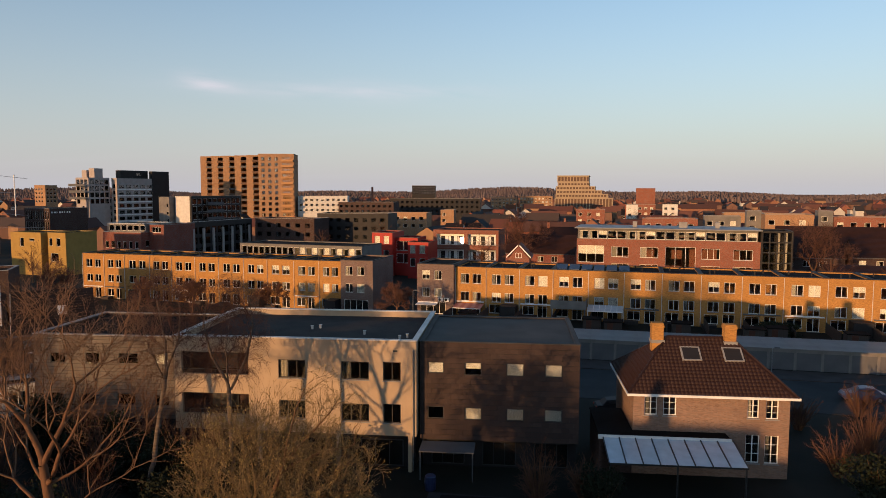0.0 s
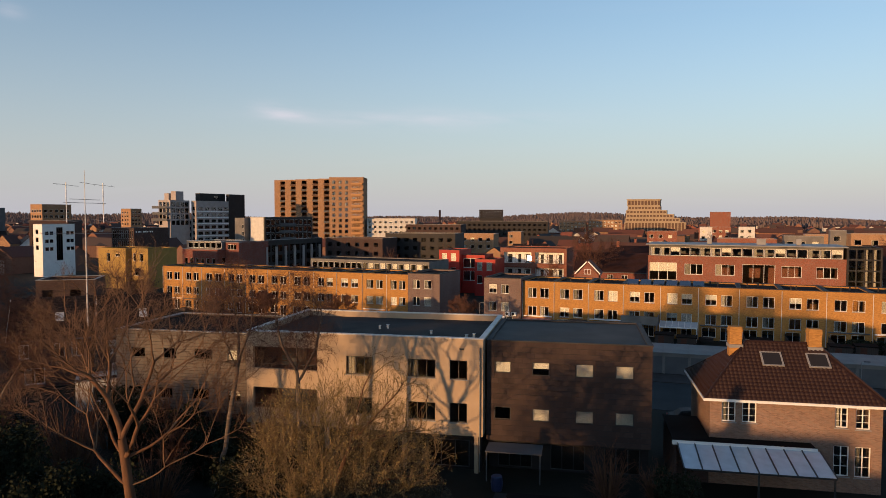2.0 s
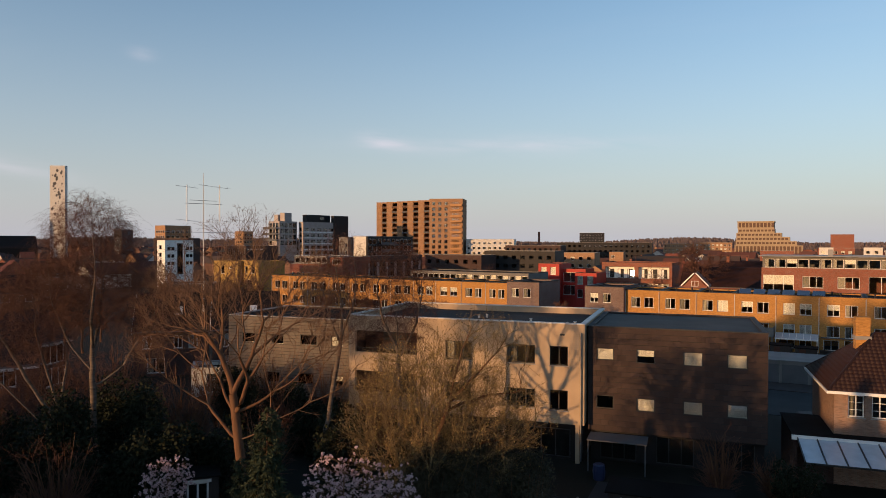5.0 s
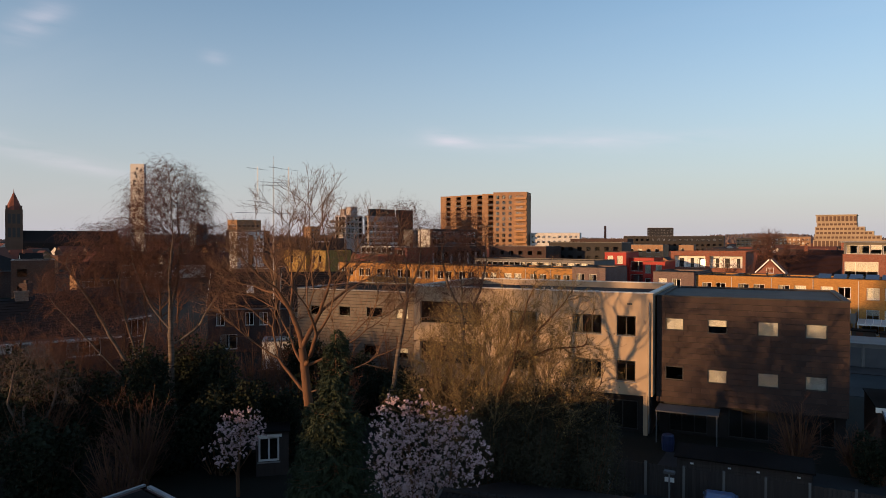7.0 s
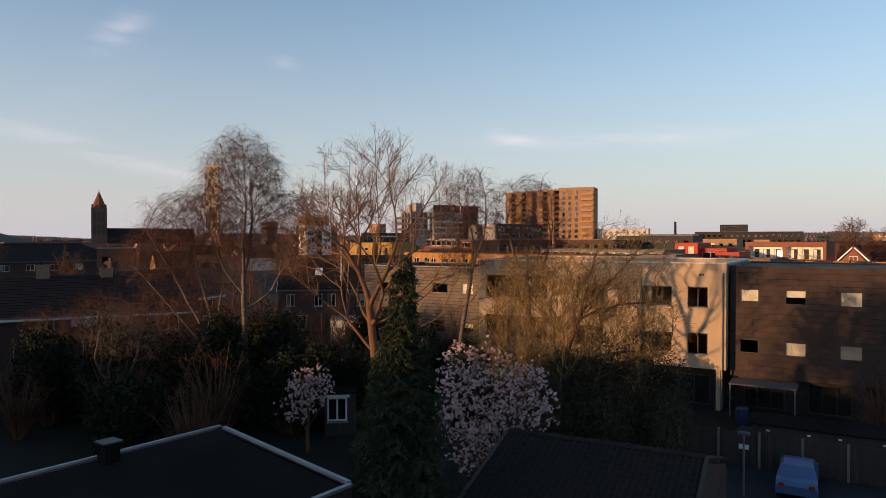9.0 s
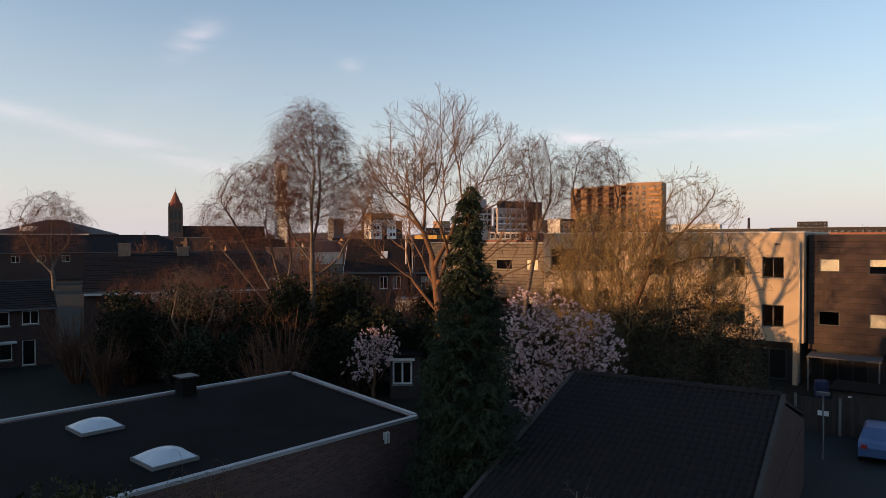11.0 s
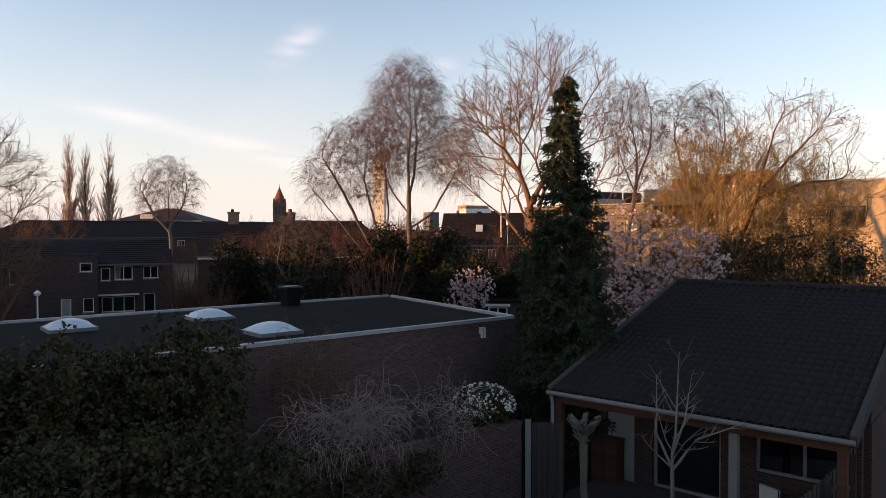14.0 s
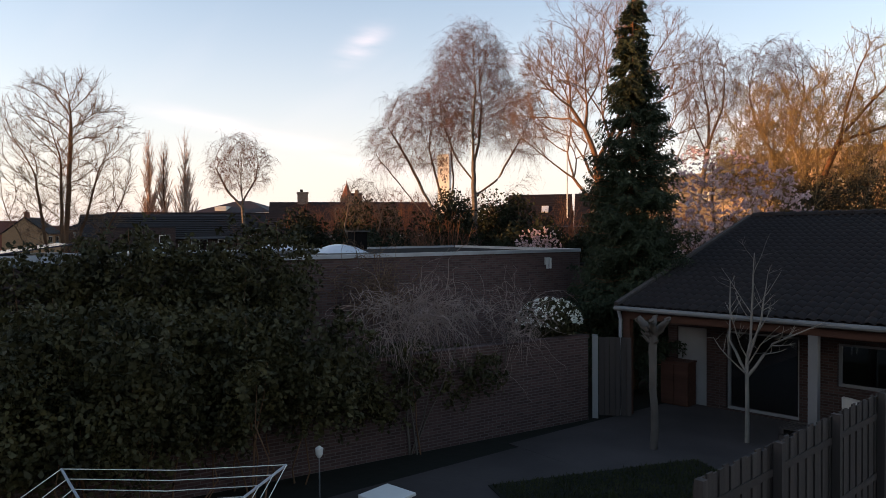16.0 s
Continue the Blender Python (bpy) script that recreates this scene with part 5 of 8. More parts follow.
building("slab_flats", "far grey tower flats in shade", (-383, 333.7), -12, 9.1, 8, 23.9, M["grey"], grid_windows(1, 2.8, 3, 1.8, 10, 3, 4, 1.5), sill=False)

# ---------------------------------------------------------------- other town blocks: x, y, turn, width, depth, height, wall, label
TOWN = [
    (-158, 400, 12, 30, 12, 18, "offwhite", "long block with a white top storey"), (-89, 244, 0, 27, 14, 13, "charcoal", "dark flat-roofed apartment block among the town roofs"),
    (-132, 399, 0, 34, 14, 14.4, "darkbrick", "dark brick apartment block among the town roofs"), (-75, 291, 0, 18, 12, 11.8, "towerbrick", "sandy brick block lit by the sun"),
    (-170, 782, 8, 27, 16, 27, "charcoal", "far dark square block on the rise"), (-62, 355, 0, 7, 8, 11.4, "towerbrick", "small orange-lit brick block among the town roofs"),
    (-112, 446, 4, 60, 14, 16.2, "charcoal", "long dark-roofed block among the town roofs"), (-64, 637, 0, 24, 12, 15.5, "towerbrick", "far row of sunlit flats"), (-38, 640, 0, 30, 12, 16.5, "towerbrick", "far row of sunlit flats"),
    (7, 330, -4, 13, 10, 12.8, "red", "red brick flat-roofed block among the town roofs"), (37, 418, -6, 17, 12, 13.6, "red", "red brick block of flats"), (34, 378, -6, 6, 8, 14.1, "offwhite", "small white block among the town roofs"),
    (55, 396, -8, 8, 8, 14.1, "offwhite", "pale cream block among the town roofs"), (57, 228, -8, 4.2, 5, 15.4, "concrete", "pale lift tower among the town roofs"), (76, 223, -8, 4, 5, 15.6, "concrete", "pale lift tower among the town roofs"),
    (60, 219, -8, 13, 12, 14.6, "towerbrick", "brown brick block with small windows"), (46, 236, -8, 11, 8, 13.4, "concrete", "gallery flats with pale floor bands"), (80, 222, -8, 22, 8, 13.9, "red", "red brick gallery flats among the town roofs"),
    (26, 232, -8, 17, 10, 12.6, "red", "red brick low block among the town roofs"), (-107, 230, -6, 23, 12, 11.6, "darkbrick", "dark brick block among the town roofs"), (-145, 478, 0, 8, 8, 14.7, "red", "round-shouldered red brick block among the town roofs"),
    (-131, 73, 59, 7, 8, 10, "darkbrick", "dark flat-roofed house among the town roofs"), (-217, 208, 20, 14, 12, 17.5, "darkbrick", "dark brick flats among the town roofs"), (-162, 109, 52, 19, 8, 7.2, "mauve", "low pale-edged flat block among the town roofs"),
    (-95, 92, 30, 9, 8, 8.6, "darkbrick", "low dark brick flat-roofed block"), (98, 240, -10, 18, 10, 12, "red", "red brick terrace block among the town roofs"), (66, 300, -8, 20, 10, 12.5, "towerbrick", "brown brick block among the town roofs"),
]
for x, y, a, w, d, h, mat, lab in TOWN:
    nf = max(1, int((h - 3.2) / 3.1))
    nu = max(1, int((w - 0.8) / 3.2))
    building("town_block", lab, (x, y), a, w, d, h, M[mat], grid_windows(0.9, (w - 0.6) / nu, nu, 1.7, h - 0.9 - 3.1 * min(nf, 3) + 0.9, 3.1, min(nf, 3), 1.5, "" if mat in ("charcoal", "darkbrick") else None), sill=False, category="block", frame="charcoal" if mat in ("charcoal", "darkbrick") else "white")
bm = bmesh.new()
tube(bm, [(0, 0, 0), (0, 0, 24)], [1.1, 0.8], 10)
solid("factory_chimney", bm, M["red"], "slim round red brick chimney", "chimney", pose(-139, 500, 0))


# ---------------------------------------------------------------- pitched-roof houses
def gabled(at, ang, w, d, eave, ridge, wall, roof, label, holes=(), right=(), dormer=False, chimney=True, over=0.3, frame="white", name="house", th=0.28, sill=True):
    h = thing(name, label, "house", pose(*at, 0, 0, 0, ang))
    bm = bmesh.new()
    pierced(bm, pose(0, 0, 0), w, 0, eave, holes, th)
    part("wall", bm, wall, h)
    for q in holes:
        window(h, pose(q[0], 0, q[2]), q[1] - q[0], q[3] - q[2], frame, q[4] if len(q) > 4 else pick(), q[5] if len(q) > 5 else 1, sill=sill)
    part("back_wall", boxes((0, w, d - th, d, 0, eave)), wall, h)
    for x in (0, w - th):
        bm = bmesh.new()
        pts = ((th, 0), (d - th, 0), (d - th, eave), (d / 2, ridge - 0.12), (th, eave))
        a, b = [bm.verts.new((x, y, z)) for y, z in pts], [bm.verts.new((x + th, y, z)) for y, z in pts]
        bm.faces.new(a[::-1])
        bm.faces.new(b)
        for k in range(5):
            bm.faces.new((a[k], a[(k + 1) % 5], b[(k + 1) % 5], b[k]))
        part("gable_wall", bm, wall, h)
    f = over * (ridge - eave) / (d / 2)
    bm = bmesh.new()
    for s in (0, 1):
        p = [(-over * 0.5, -over, eave - f), (w + over * 0.5, -over, eave - f), (w + over * 0.5, d / 2, ridge), (-over * 0.5, d / 2, ridge)]
        if s:
            p = [(w - x, d - y, z) for x, y, z in p]
        v = [bm.verts.new(q) for q in p] + [bm.verts.new((x, y, z + 0.14)) for x, y, z in p]
        for g in ((3, 2, 1, 0), (4, 5, 6, 7), (0, 1, 5, 4), (1, 2, 6, 5), (3, 0, 4, 7)):
            bm.faces.new([v[i] for i in g])
    r = part("roof", bm, roof, h)
    bm = bmesh.new()
    n = max(5, int(math.hypot(d / 2, ridge - eave) / 0.36))
    course(bm, (-over * 0.5, -over, eave - f + 0.145), (w + over * 0.5, -over, eave - f + 0.145), (-over * 0.5, d / 2, ridge + 0.145), (w + over * 0.5, d / 2, ridge + 0.145), n)
    part("tile_course", bm, roof, r)
    part("gutter", boxes((-over * 0.5, w + over * 0.5, -over - 0.12, -over, eave - f - 0.06, eave - f + 0.12)), M["grey"], h)
    if chimney:
        x = w * 0.12
        c = part("chimney", boxes((x, x + 0.75, d / 2 - 0.45, d / 2 + 0.45, ridge - 0.6, ridge + 1.3), (x - 0.06, x + 0.81, d / 2 - 0.51, d / 2 + 0.51, ridge + 1.05, ridge + 1.18)), M["darkbrick" if wall is M["darkbrick"] else "red"], h)
        part("pot", boxes((x + 0.22, x + 0.52, d / 2 - 0.15, d / 2 + 0.15, ridge + 1.3, ridge + 1.65)), M["tile"], c)
    return h


# dark terrace beyond the flat roof, and the houses beside it
def along(at, ang, u):
    return at[0] + u * math.cos(radians(ang)), at[1] + u * math.sin(radians(ang))


ha = gabled((-61.17, 9.7), 75.5, 12.8, 8, 4.5, 6.3, M["darkbrick"], M["darktile"], "dark brick terraced house with white-framed windows",
            [(7.45, 8.15, 3.1, 4.15, "", 0), (8.45, 9.8, 3.15, 4.25, "curtain", 1), (10.6, 11.75, 3.2, 4.25, "", 1), (7.5, 9.95, 0.55, 1.8, "", 2), (10.6, 11.5, 0.05, 2.0, "", 0), (1.2, 3.4, 3.0, 4.2, "", 1)], chimney=False)
part("awning", boxes((7.2, 10.2, -1.1, -0.02, 1.95, 2.02)), M["offwhite"], ha, "pale flat awning over the garden doors")
wing = building("brick_wing", "flat-topped dark brick wing with small windows", (-59.03, 10.9), 75.5, 5.5, 2.4, 5.2, M["darkbrick"],
                [(4.25, 5.1, 3.95, 4.65, "", 0), (4.45, 5.2, 0.8, 1.9, "", 0), (2.95, 3.65, 0.06, 1.9, "blind", 0)], category="house wing", coping="charcoal")
hb = gabled((-68.98, 29.0), 62.7, 17.5, 9, 4.8, 8.1, M["darkbrick"], M["darktile"], "dark brick house with white-boarded panels under the eaves",
            [(3.3, 4.5, 2.8, 4.4, "", 1), (8.6, 11.2, 2.65, 4.3, "blind", 3), (12.6, 15.6, 2.7, 4.2, "curtain", 2), (1.2, 2.6, 0.4, 2.0, "", 1), (6.0, 8.0, 0.1, 2.1, "", 1)], chimney=False)
part("fascia", boxes((0.05, 17.4, -0.5, -0.32, 4.3, 4.5)), M["offwhite"], hb)
part("white_panel", boxes((5.9, 8.2, -0.05, -0.003, 3.5, 4.3)), M["offwhite"], hb, "white painted boarding")
for u, z in ((2.9, 9.35), (8.6, 8.95)):
    c = part("chimney", boxes((u, u + 1.15, 4.1, 4.9, 7.4, z - 0.2), (u - 0.07, u + 1.22, 4.03, 4.97, z - 0.2, z)), M["housebrick"], hb)
    part("pot", boxes((u + 0.3, u + 0.6, 4.35, 4.65, z, z + 0.3)), M["tile"], c)
for k in range(2, 4):
    h = gabled(along((-63.0, 27.2), 106, 7.4 * k), 106, 7.38, 9, 5.2, 8.2, M["darkbrick"], M["darktile"], "dark brick house with a white-boarded upper floor",
               [(0.8, 2.6, 2.6, 4.4, "curtain", 1), (3.4, 6.6, 2.6, 4.6, "", 2), (0.8, 2.6, 0.6, 2.0, "", 1), (3.6, 6.8, 0.1, 2.1, "", 2)], chimney=k == 2)
    part("fascia", boxes((0.05, 7.3, -0.5, -0.32, 4.75, 4.95)), M["offwhite"], h)


def hip_row(at, ang, w, d, eave, ridge, label):
    """A long row under one hipped roof."""
    h = thing("house_row", label, "house row", pose(*at, 0, 0, 0, ang))
    holes = [(2.0 + 5.2 * k, 3.8 + 5.2 * k, eave - 2.2, eave - 0.7) for k in range(int((w - 3) / 5.2))]
    bm = bmesh.new()
    pierced(bm, pose(0, 0, 0), w, 0, eave, holes, 0.3)
    part("wall", bm, M["darkbrick"], h)
    part("back_wall", boxes((0, 0.3, 0.3, d, 0, eave), (w - 0.3, w, 0.3, d, 0, eave), (0.3, w - 0.3, d - 0.3, d, 0, eave)), M["darkbrick"], h)
    for q in holes:
        window(h, pose(q[0], 0, q[2]), 1.8, 1.5, "white", pick(), 1, sill=False)
    bm = bmesh.new()
    lo = [bm.verts.new((x, y, eave - 0.1)) for x, y in ((-0.5, -0.5), (w + 0.5, -0.5), (w + 0.5, d + 0.5), (-0.5, d + 0.5))]
    a, b = bm.verts.new((d * 0.8, d / 2, ridge)), bm.verts.new((w - d * 0.8, d / 2, ridge))
    for f in ((lo[0], lo[1], b, a), (lo[1], lo[2], b), (lo[2], lo[3], a, b), (lo[3], lo[0], a), lo[::-1]):
        bm.faces.new(f)
    roof = part("roof", bm, M["darktile"], h, "dark hipped tile roof")
    bm = bmesh.new()
    tube(bm, [(d * 0.8, d / 2, ridge), (w - d * 0.8, d / 2, ridge)], [0.16, 0.16], 6)
    part("ridge_cap", bm, M["tile"], roof)
    part("gutter", boxes((-0.5, w + 0.5, -0.65, -0.5, eave - 0.15, eave + 0.05)), M["grey"], h)
    sl = math.degrees(math.atan2(ridge - eave, d / 2))
    for u in (w * 0.3, w * 0.45, w * 0.62):
        part("roof_window", boxes((0, 1.6, 0, 1.4, 0.02, 0.14)), M["offwhite"], h, m=pose(u, d * 0.12, eave - 0.1 + (ridge - eave) * 0.24, sl, 0, 0))
    return h


hip_row((-189.0, 28.0), 74, 76, 11, 6.4, 10.6, "long dark terrace under one hipped roof")
vil = gabled((-203.9, 62.9), 45, 24, 19, 10.5, 10.6, M["towerbrick"], M["tile"], "square brick villa with a low hipped roof catching the sun", [(2, 4, 6.5, 8.6), (9, 11, 6.5, 8.6), (15.5, 17.5, 6.5, 8.6)], chimney=False)
bm = bmesh.new()
hz = ((-1.2, -1.2), (25.2, -1.2), (25.2, 20.2), (-1.2, 20.2))
e4, e4b = [bm.verts.new((*p, 10.65)) for p in hz], [bm.verts.new((*p, 11.0)) for p in hz]
ap = [bm.verts.new((10, 9.5, 14.9)), bm.verts.new((14, 9.5, 14.9))]
for f in ((e4[3], e4[2], e4[1], e4[0]), (e4b[0], e4b[1], ap[1], ap[0]), (e4b[1], e4b[2], ap[1]), (e4b[2], e4b[3], ap[0], ap[1]), (e4b[3], e4b[0], ap[0])):
    bm.faces.new(f)
for k in range(4):
    bm.faces.new((e4[k], e4[(k + 1) % 4], e4b[(k + 1) % 4], e4b[k]))
part("hipped_roof", bm, M["tile"], vil)
part("eaves_board", boxes((-1.25, 25.25, -1.3, -1.22, 10.6, 11.02)), M["offwhite"], vil)
part("roof_dormer", boxes((7.0, 10.5, 0.8, 4.5, 11.4, 13.0)), M["offwhite"], vil)
# gabled pair with white verges near the brown house
for k, (x, y, a) in enumerate(((-66.5, 60.5, 40), (-59.5, 66, 40))):
    g = gabled((x, y), a, 8.2, 9, 5.6, 9.6, M["darkbrick"], M["darktile"], "dark brick house with white verge boards and a roof window",
               [(1.0, 2.0, 3.3, 4.9), (4.5, 5.5, 3.3, 4.9), (6.2, 7.2, 3.3, 4.9), (1.5, 3.5, 0.4, 2.2)], chimney=False)
    part("verge_board", boxes((-0.2, -0.14, -0.3, 6.1, 0.05, 0.28)), M["white"], g, m=pose(0, 0, 5.35, math.degrees(math.atan2(4.0, 4.5)), 0, 0))
    sk = part("roof_window", boxes((0, 0.9, 0, 1.3, 0.2, 0.28)), M["offwhite"], g, m=pose(4.5, 1.6, 7.05, math.degrees(math.atan2(4.0, 4.5)), 0, 0))
    part("pane", boxes((0.1, 0.8, 0.1, 1.2, 0.285, 0.3)), M["canopy"], sk)
low = building("white_extension", "low white-walled garden extension", (-52.5, 55.2), 40, 7, 4, 3.0, M["offwhite"], [(1.5, 3.0, 0.9, 2.4, "", 1), (4.2, 5.6, 0.2, 2.4, "", 0)], category="extension")
sg = gabled((-6.2, 140.4), 90, 9, 4.4, 8.0, 10.3, M["red"], M["redtile"], "small red gabled house with white verge boards", (), chimney=False)
window(sg, pose(-0.02, 2.85, 7.9, 0, 0, -90), 1.3, 1.0, "white", "curtain", 1, depth=-0.06)
for sd in (1, -1):
    part("verge_board", boxes((-0.22, -0.16, -0.2, 3.2, 0.12, 0.34)), M["white"], sg, m=pose(0, 2.2 - sd * 2.2, 7.95, sd * math.degrees(math.atan2(2.3, 2.2)), 0, 0) if sd > 0 else pose(0, 4.4, 7.95) @ Matrix.Scale(-1, 4, (0, 1, 0)) @ pose(0, 0, 0, math.degrees(math.atan2(2.3, 2.2)), 0, 0))

# the town's many small houses
SAMPLES = []
hr = random.Random(12)
for k in range(7):
    w, rf, wl2 = hr.choice((7, 9, 12)), hr.choice(("redtile", "tile", "darktile", "redtile")), hr.choice(("red", "darkbrick", "mauve", "offwhite", "towerbrick"))
    SAMPLES.append(gabled((-40 + 20 * k, 262), 0, w, 9, 5.4, 8.8 + 0.5 * (k % 3), M[wl2], M[rf], hr.choice(("small pitched-roof town house", "brick town house with a tiled roof")),
                          [(w * 0.12, w * 0.4, 3.2, 4.7), (w * 0.58, w * 0.86, 3.2, 4.7)], chimney=k % 2 == 0, sill=False))
BUSY = [(-178, 390, 50), (-225, 335, 40), (-165, 285, 40), (-125, 190, 30), (-200, 240, 25), (20, 728, 70), (-512, 289, 80), (-480, 358, 25), (60, 225, 45), (-183, 177, 18), (-132, 155, 18), (-195, 70, 34), (-66, 40, 24), (-60, 14, 24), (-25, 175, 28), (20, 150, 40), (-160, 109, 22), (-131, 73, 12)] + [(x + w / 2, y + 4, w * 0.6 + 9) for x, y, a, w, d, h, m_, l_ in TOWN]
count = 0
while count < 100:
    az, r = hr.uniform(-30, 96), 100 + 1150 * hr.random() ** 1.5
    x, y = -r * math.sin(radians(az)), r * math.cos(radians(az))
    if (az < 52 and y < 205) or (az >= 52 and r < 150) or any((x - a) ** 2 + (y - b) ** 2 < c * c for a, b, c in BUSY):
        continue
    turn = (-6 if az < 40 else 62) + hr.choice((0, 0, 90, 180)) + hr.uniform(-6, 6)
    s = copy_thing(hr.choice(SAMPLES), pose(x, y, 0, 0, 0, turn))
    BUSY.append((x, y, 11))
    count += 1

# the farther town: hundreds of small houses, walls and roofs
def far_housing(n, seed):
    rng = np.random.default_rng(seed)
    WV, WF, RV, RF = [], [], [], []
    made = 0
    while made < n:
        az, r = math.radians(rng.uniform(-34, 104)), 250 + 1050 * rng.random() ** 0.9
        x, y = -r * math.sin(az), r * math.cos(az)
        if any((x - a) ** 2 + (y - b) ** 2 < c * c for a, b, c in BUSY[:60]):
            continue
        a = math.radians(-6 + 90 * rng.integers(0, 2) + rng.uniform(-8, 8))
        w, d, e = rng.choice((7, 11, 18, 26)) * rng.uniform(0.8, 1.2) / 2, rng.uniform(8, 10.5) / 2, rng.uniform(4.6, 6.6)
        flat = rng.random() < 0.25
        rg = e + (0.5 if flat else rng.uniform(2.6, 4.2))
        c, s = math.cos(a), math.sin(a)
        P = lambda u, v, z: (x + u * c - v * s, y + u * s + v * c, z)
        i = len(WV)
        WV += [P(-w, -d, 0), P(w, -d, 0), P(w, d, 0), P(-w, d, 0), P(-w, -d, e), P(w, -d, e), P(w, d, e), P(-w, d, e)]
        WF += [(i, i + 1, i + 5, i + 4), (i + 1, i + 2, i + 6, i + 5), (i + 2, i + 3, i + 7, i + 6), (i + 3, i, i + 4, i + 7)]
        if not flat:
            WV += [P(-w, 0, rg - 0.1), P(w, 0, rg - 0.1)]
            WF += [(i + 4, i + 8, i + 7, i + 4), (i + 5, i + 6, i + 9, i + 5)]
        o, k = 0.35, len(RV)
        if flat:
            RV += [P(-w - o, -d - o, e), P(w + o, -d - o, e), P(w + o, d + o, e), P(-w - o, d + o, e), P(-w - o, -d - o, rg), P(w + o, -d - o, rg), P(w + o, d + o, rg), P(-w - o, d + o, rg)]
            RF += [(k, k + 1, k + 5, k + 4), (k + 1, k + 2, k + 6, k + 5), (k + 2, k + 3, k + 7, k + 6), (k + 3, k, k + 4, k + 7), (k + 4, k + 5, k + 6, k + 7)]
        else:
            RV += [P(-w - o, -d - o, e - 0.2), P(w + o, -d - o, e - 0.2), P(w + o, 0, rg), P(-w - o, 0, rg), P(w + o, d + o, e - 0.2), P(-w - o, d + o, e - 0.2)]
            RF += [(k, k + 1, k + 2, k + 3), (k + 3, k + 2, k + 4, k + 5)]
        made += 1
    ob = thing("far_housing", "hundreds of small brick and white town houses with tiled roofs", "houses", kind="stuff")
    WF = [f[:3] + (f[2],) if f[3] == f[0] else f for f in WF]
    for lab, vs, fs, mat in (("walls_mass", WV, WF, "townwall"), ("roofs_mass", RV, RF, "townroof")):
        me = bpy.data.meshes.new(lab)
        me.from_pydata(vs, [], [tuple(dict.fromkeys(f)) for f in fs])
        me.materials.append(M[mat])
        tagged(part(lab, me, None, ob), kind="stuff")


far_housing(1100, 44)
# red-roofed rows beside and behind the red brick apartment building
for x, y, a, w, e, r, mat in ((-13.5, 172, -6, 17, 6.2, 10.4, "darkred"), (-6, 190, -6, 14, 7, 11.4, "darkred"), (44, 172, -8, 20, 6.4, 10.2, "darkbrick"), (65, 168, -8, 20, 6.8, 10.6, "darkbrick"), (56, 192, -8, 34, 7.6, 12.2, "darkred"),
                             (50, 140, -7, 14, 4.8, 7.2, "darkbrick"), (66, 138, -7, 16, 5.0, 7.6, "darkbrick"), (84, 160, -8, 16, 6, 10, "darkbrick")):
    gabled((x, y), a, w, 9.5, e, r, M[mat], M["tile"], "dark red brick row house with a steep tiled roof", [(1.2 + 3.4 * k, 2.6 + 3.4 * k, e - 2.2, e - 0.8) for k in range(int((w - 2) / 3.4))], chimney=w < 18, sill=False, name="row_house")

# far terraced office on the rise
far = thing("office_building", "far sandy terraced office building stepping up", "office", pose(-4, 728, 0, 0, 0, -4))
for k, (x0, x1, z0, z1) in enumerate(((-3, 56, 0, 14), (-2, 51, 14, 18), (-1.5, 45, 18, 22), (-1.5, 38, 22, 26), (0, 32, 26, 30), (-0.5, 31.5, 30, 36.5))):
    f = part("storey", boxes((x0, x1, 0, 30, z0, z1)), M["sand"], far)
    for i in range(int((x1 - x0) / 3.2)):
        part("window_band", boxes((x0 + 1 + 3.2 * i, x0 + 3.3 + 3.2 * i, -0.1, -0.02, z0 + 1.2, z1 - 0.9)), M["churchbrick"], f)
part("roof_edge", boxes((-1.2, 32.2, -0.7, 30.5, 36.5, 37.1)), M["sand"], far)
building("brick_tower", "far square red brick block", (72, 700), -5, 18, 14, 24, M["red"], sill=False, category="block")

# slab with a painted pattern, church
slab = thing("mural_tower", "tall slim white tower block with a painted pattern", "tower", pose(-481, 357, 0, 0, 0, 27))
part("body", boxes((3.5, 14.5, 0, 4, 0, 73)), M["offwhite"], slab)
rng = random.Random(3)
for k in range(40):
    z, x = 12 + 58 * rng.random() ** 0.6, 4.8 + 8.2 * rng.random()
    bm = bmesh.new()
    s = 0.35 + 0.6 * rng.random()
    a = [bm.verts.new((x + s * math.cos(q * math.tau / 6), -0.06, z + 1.4 * s * math.sin(q * math.tau / 6))) for q in range(6)]
    bm.faces.new(a)
    part("painted_leaf", bm, M["grey"], slab)

ch = thing("church", "brick church with a square tower and red spire", "church", pose(-516.5, 284.5, 0, 0, 0, 61))
part("tower", boxes((0, 11, 0, 11, 0, 35)), M["churchbrick"], ch)
for x in (1.6, 4.5, 7.4):
    for z in (25, 15):
        part("louvre", boxes((x, x + 1.9, -0.1, -0.02, z, z + 7)), M["black"], ch)
for x, y in ((0, 0), (9, 0), (0, 9), (9, 9)):
    part("pinnacle", boxes((x + 0.3, x + 1.7, y + 0.3, y + 1.7, 35, 38)), M["churchbrick"], ch)
bm = bmesh.new()
tube(bm, [(5.5, 5.5, 35), (5.5, 5.5, 48), (5.5, 5.5, 51)], [5.6, 0.25, 0.05], 8)
part("spire", bm, M["redtile"], ch)
bm = bmesh.new()
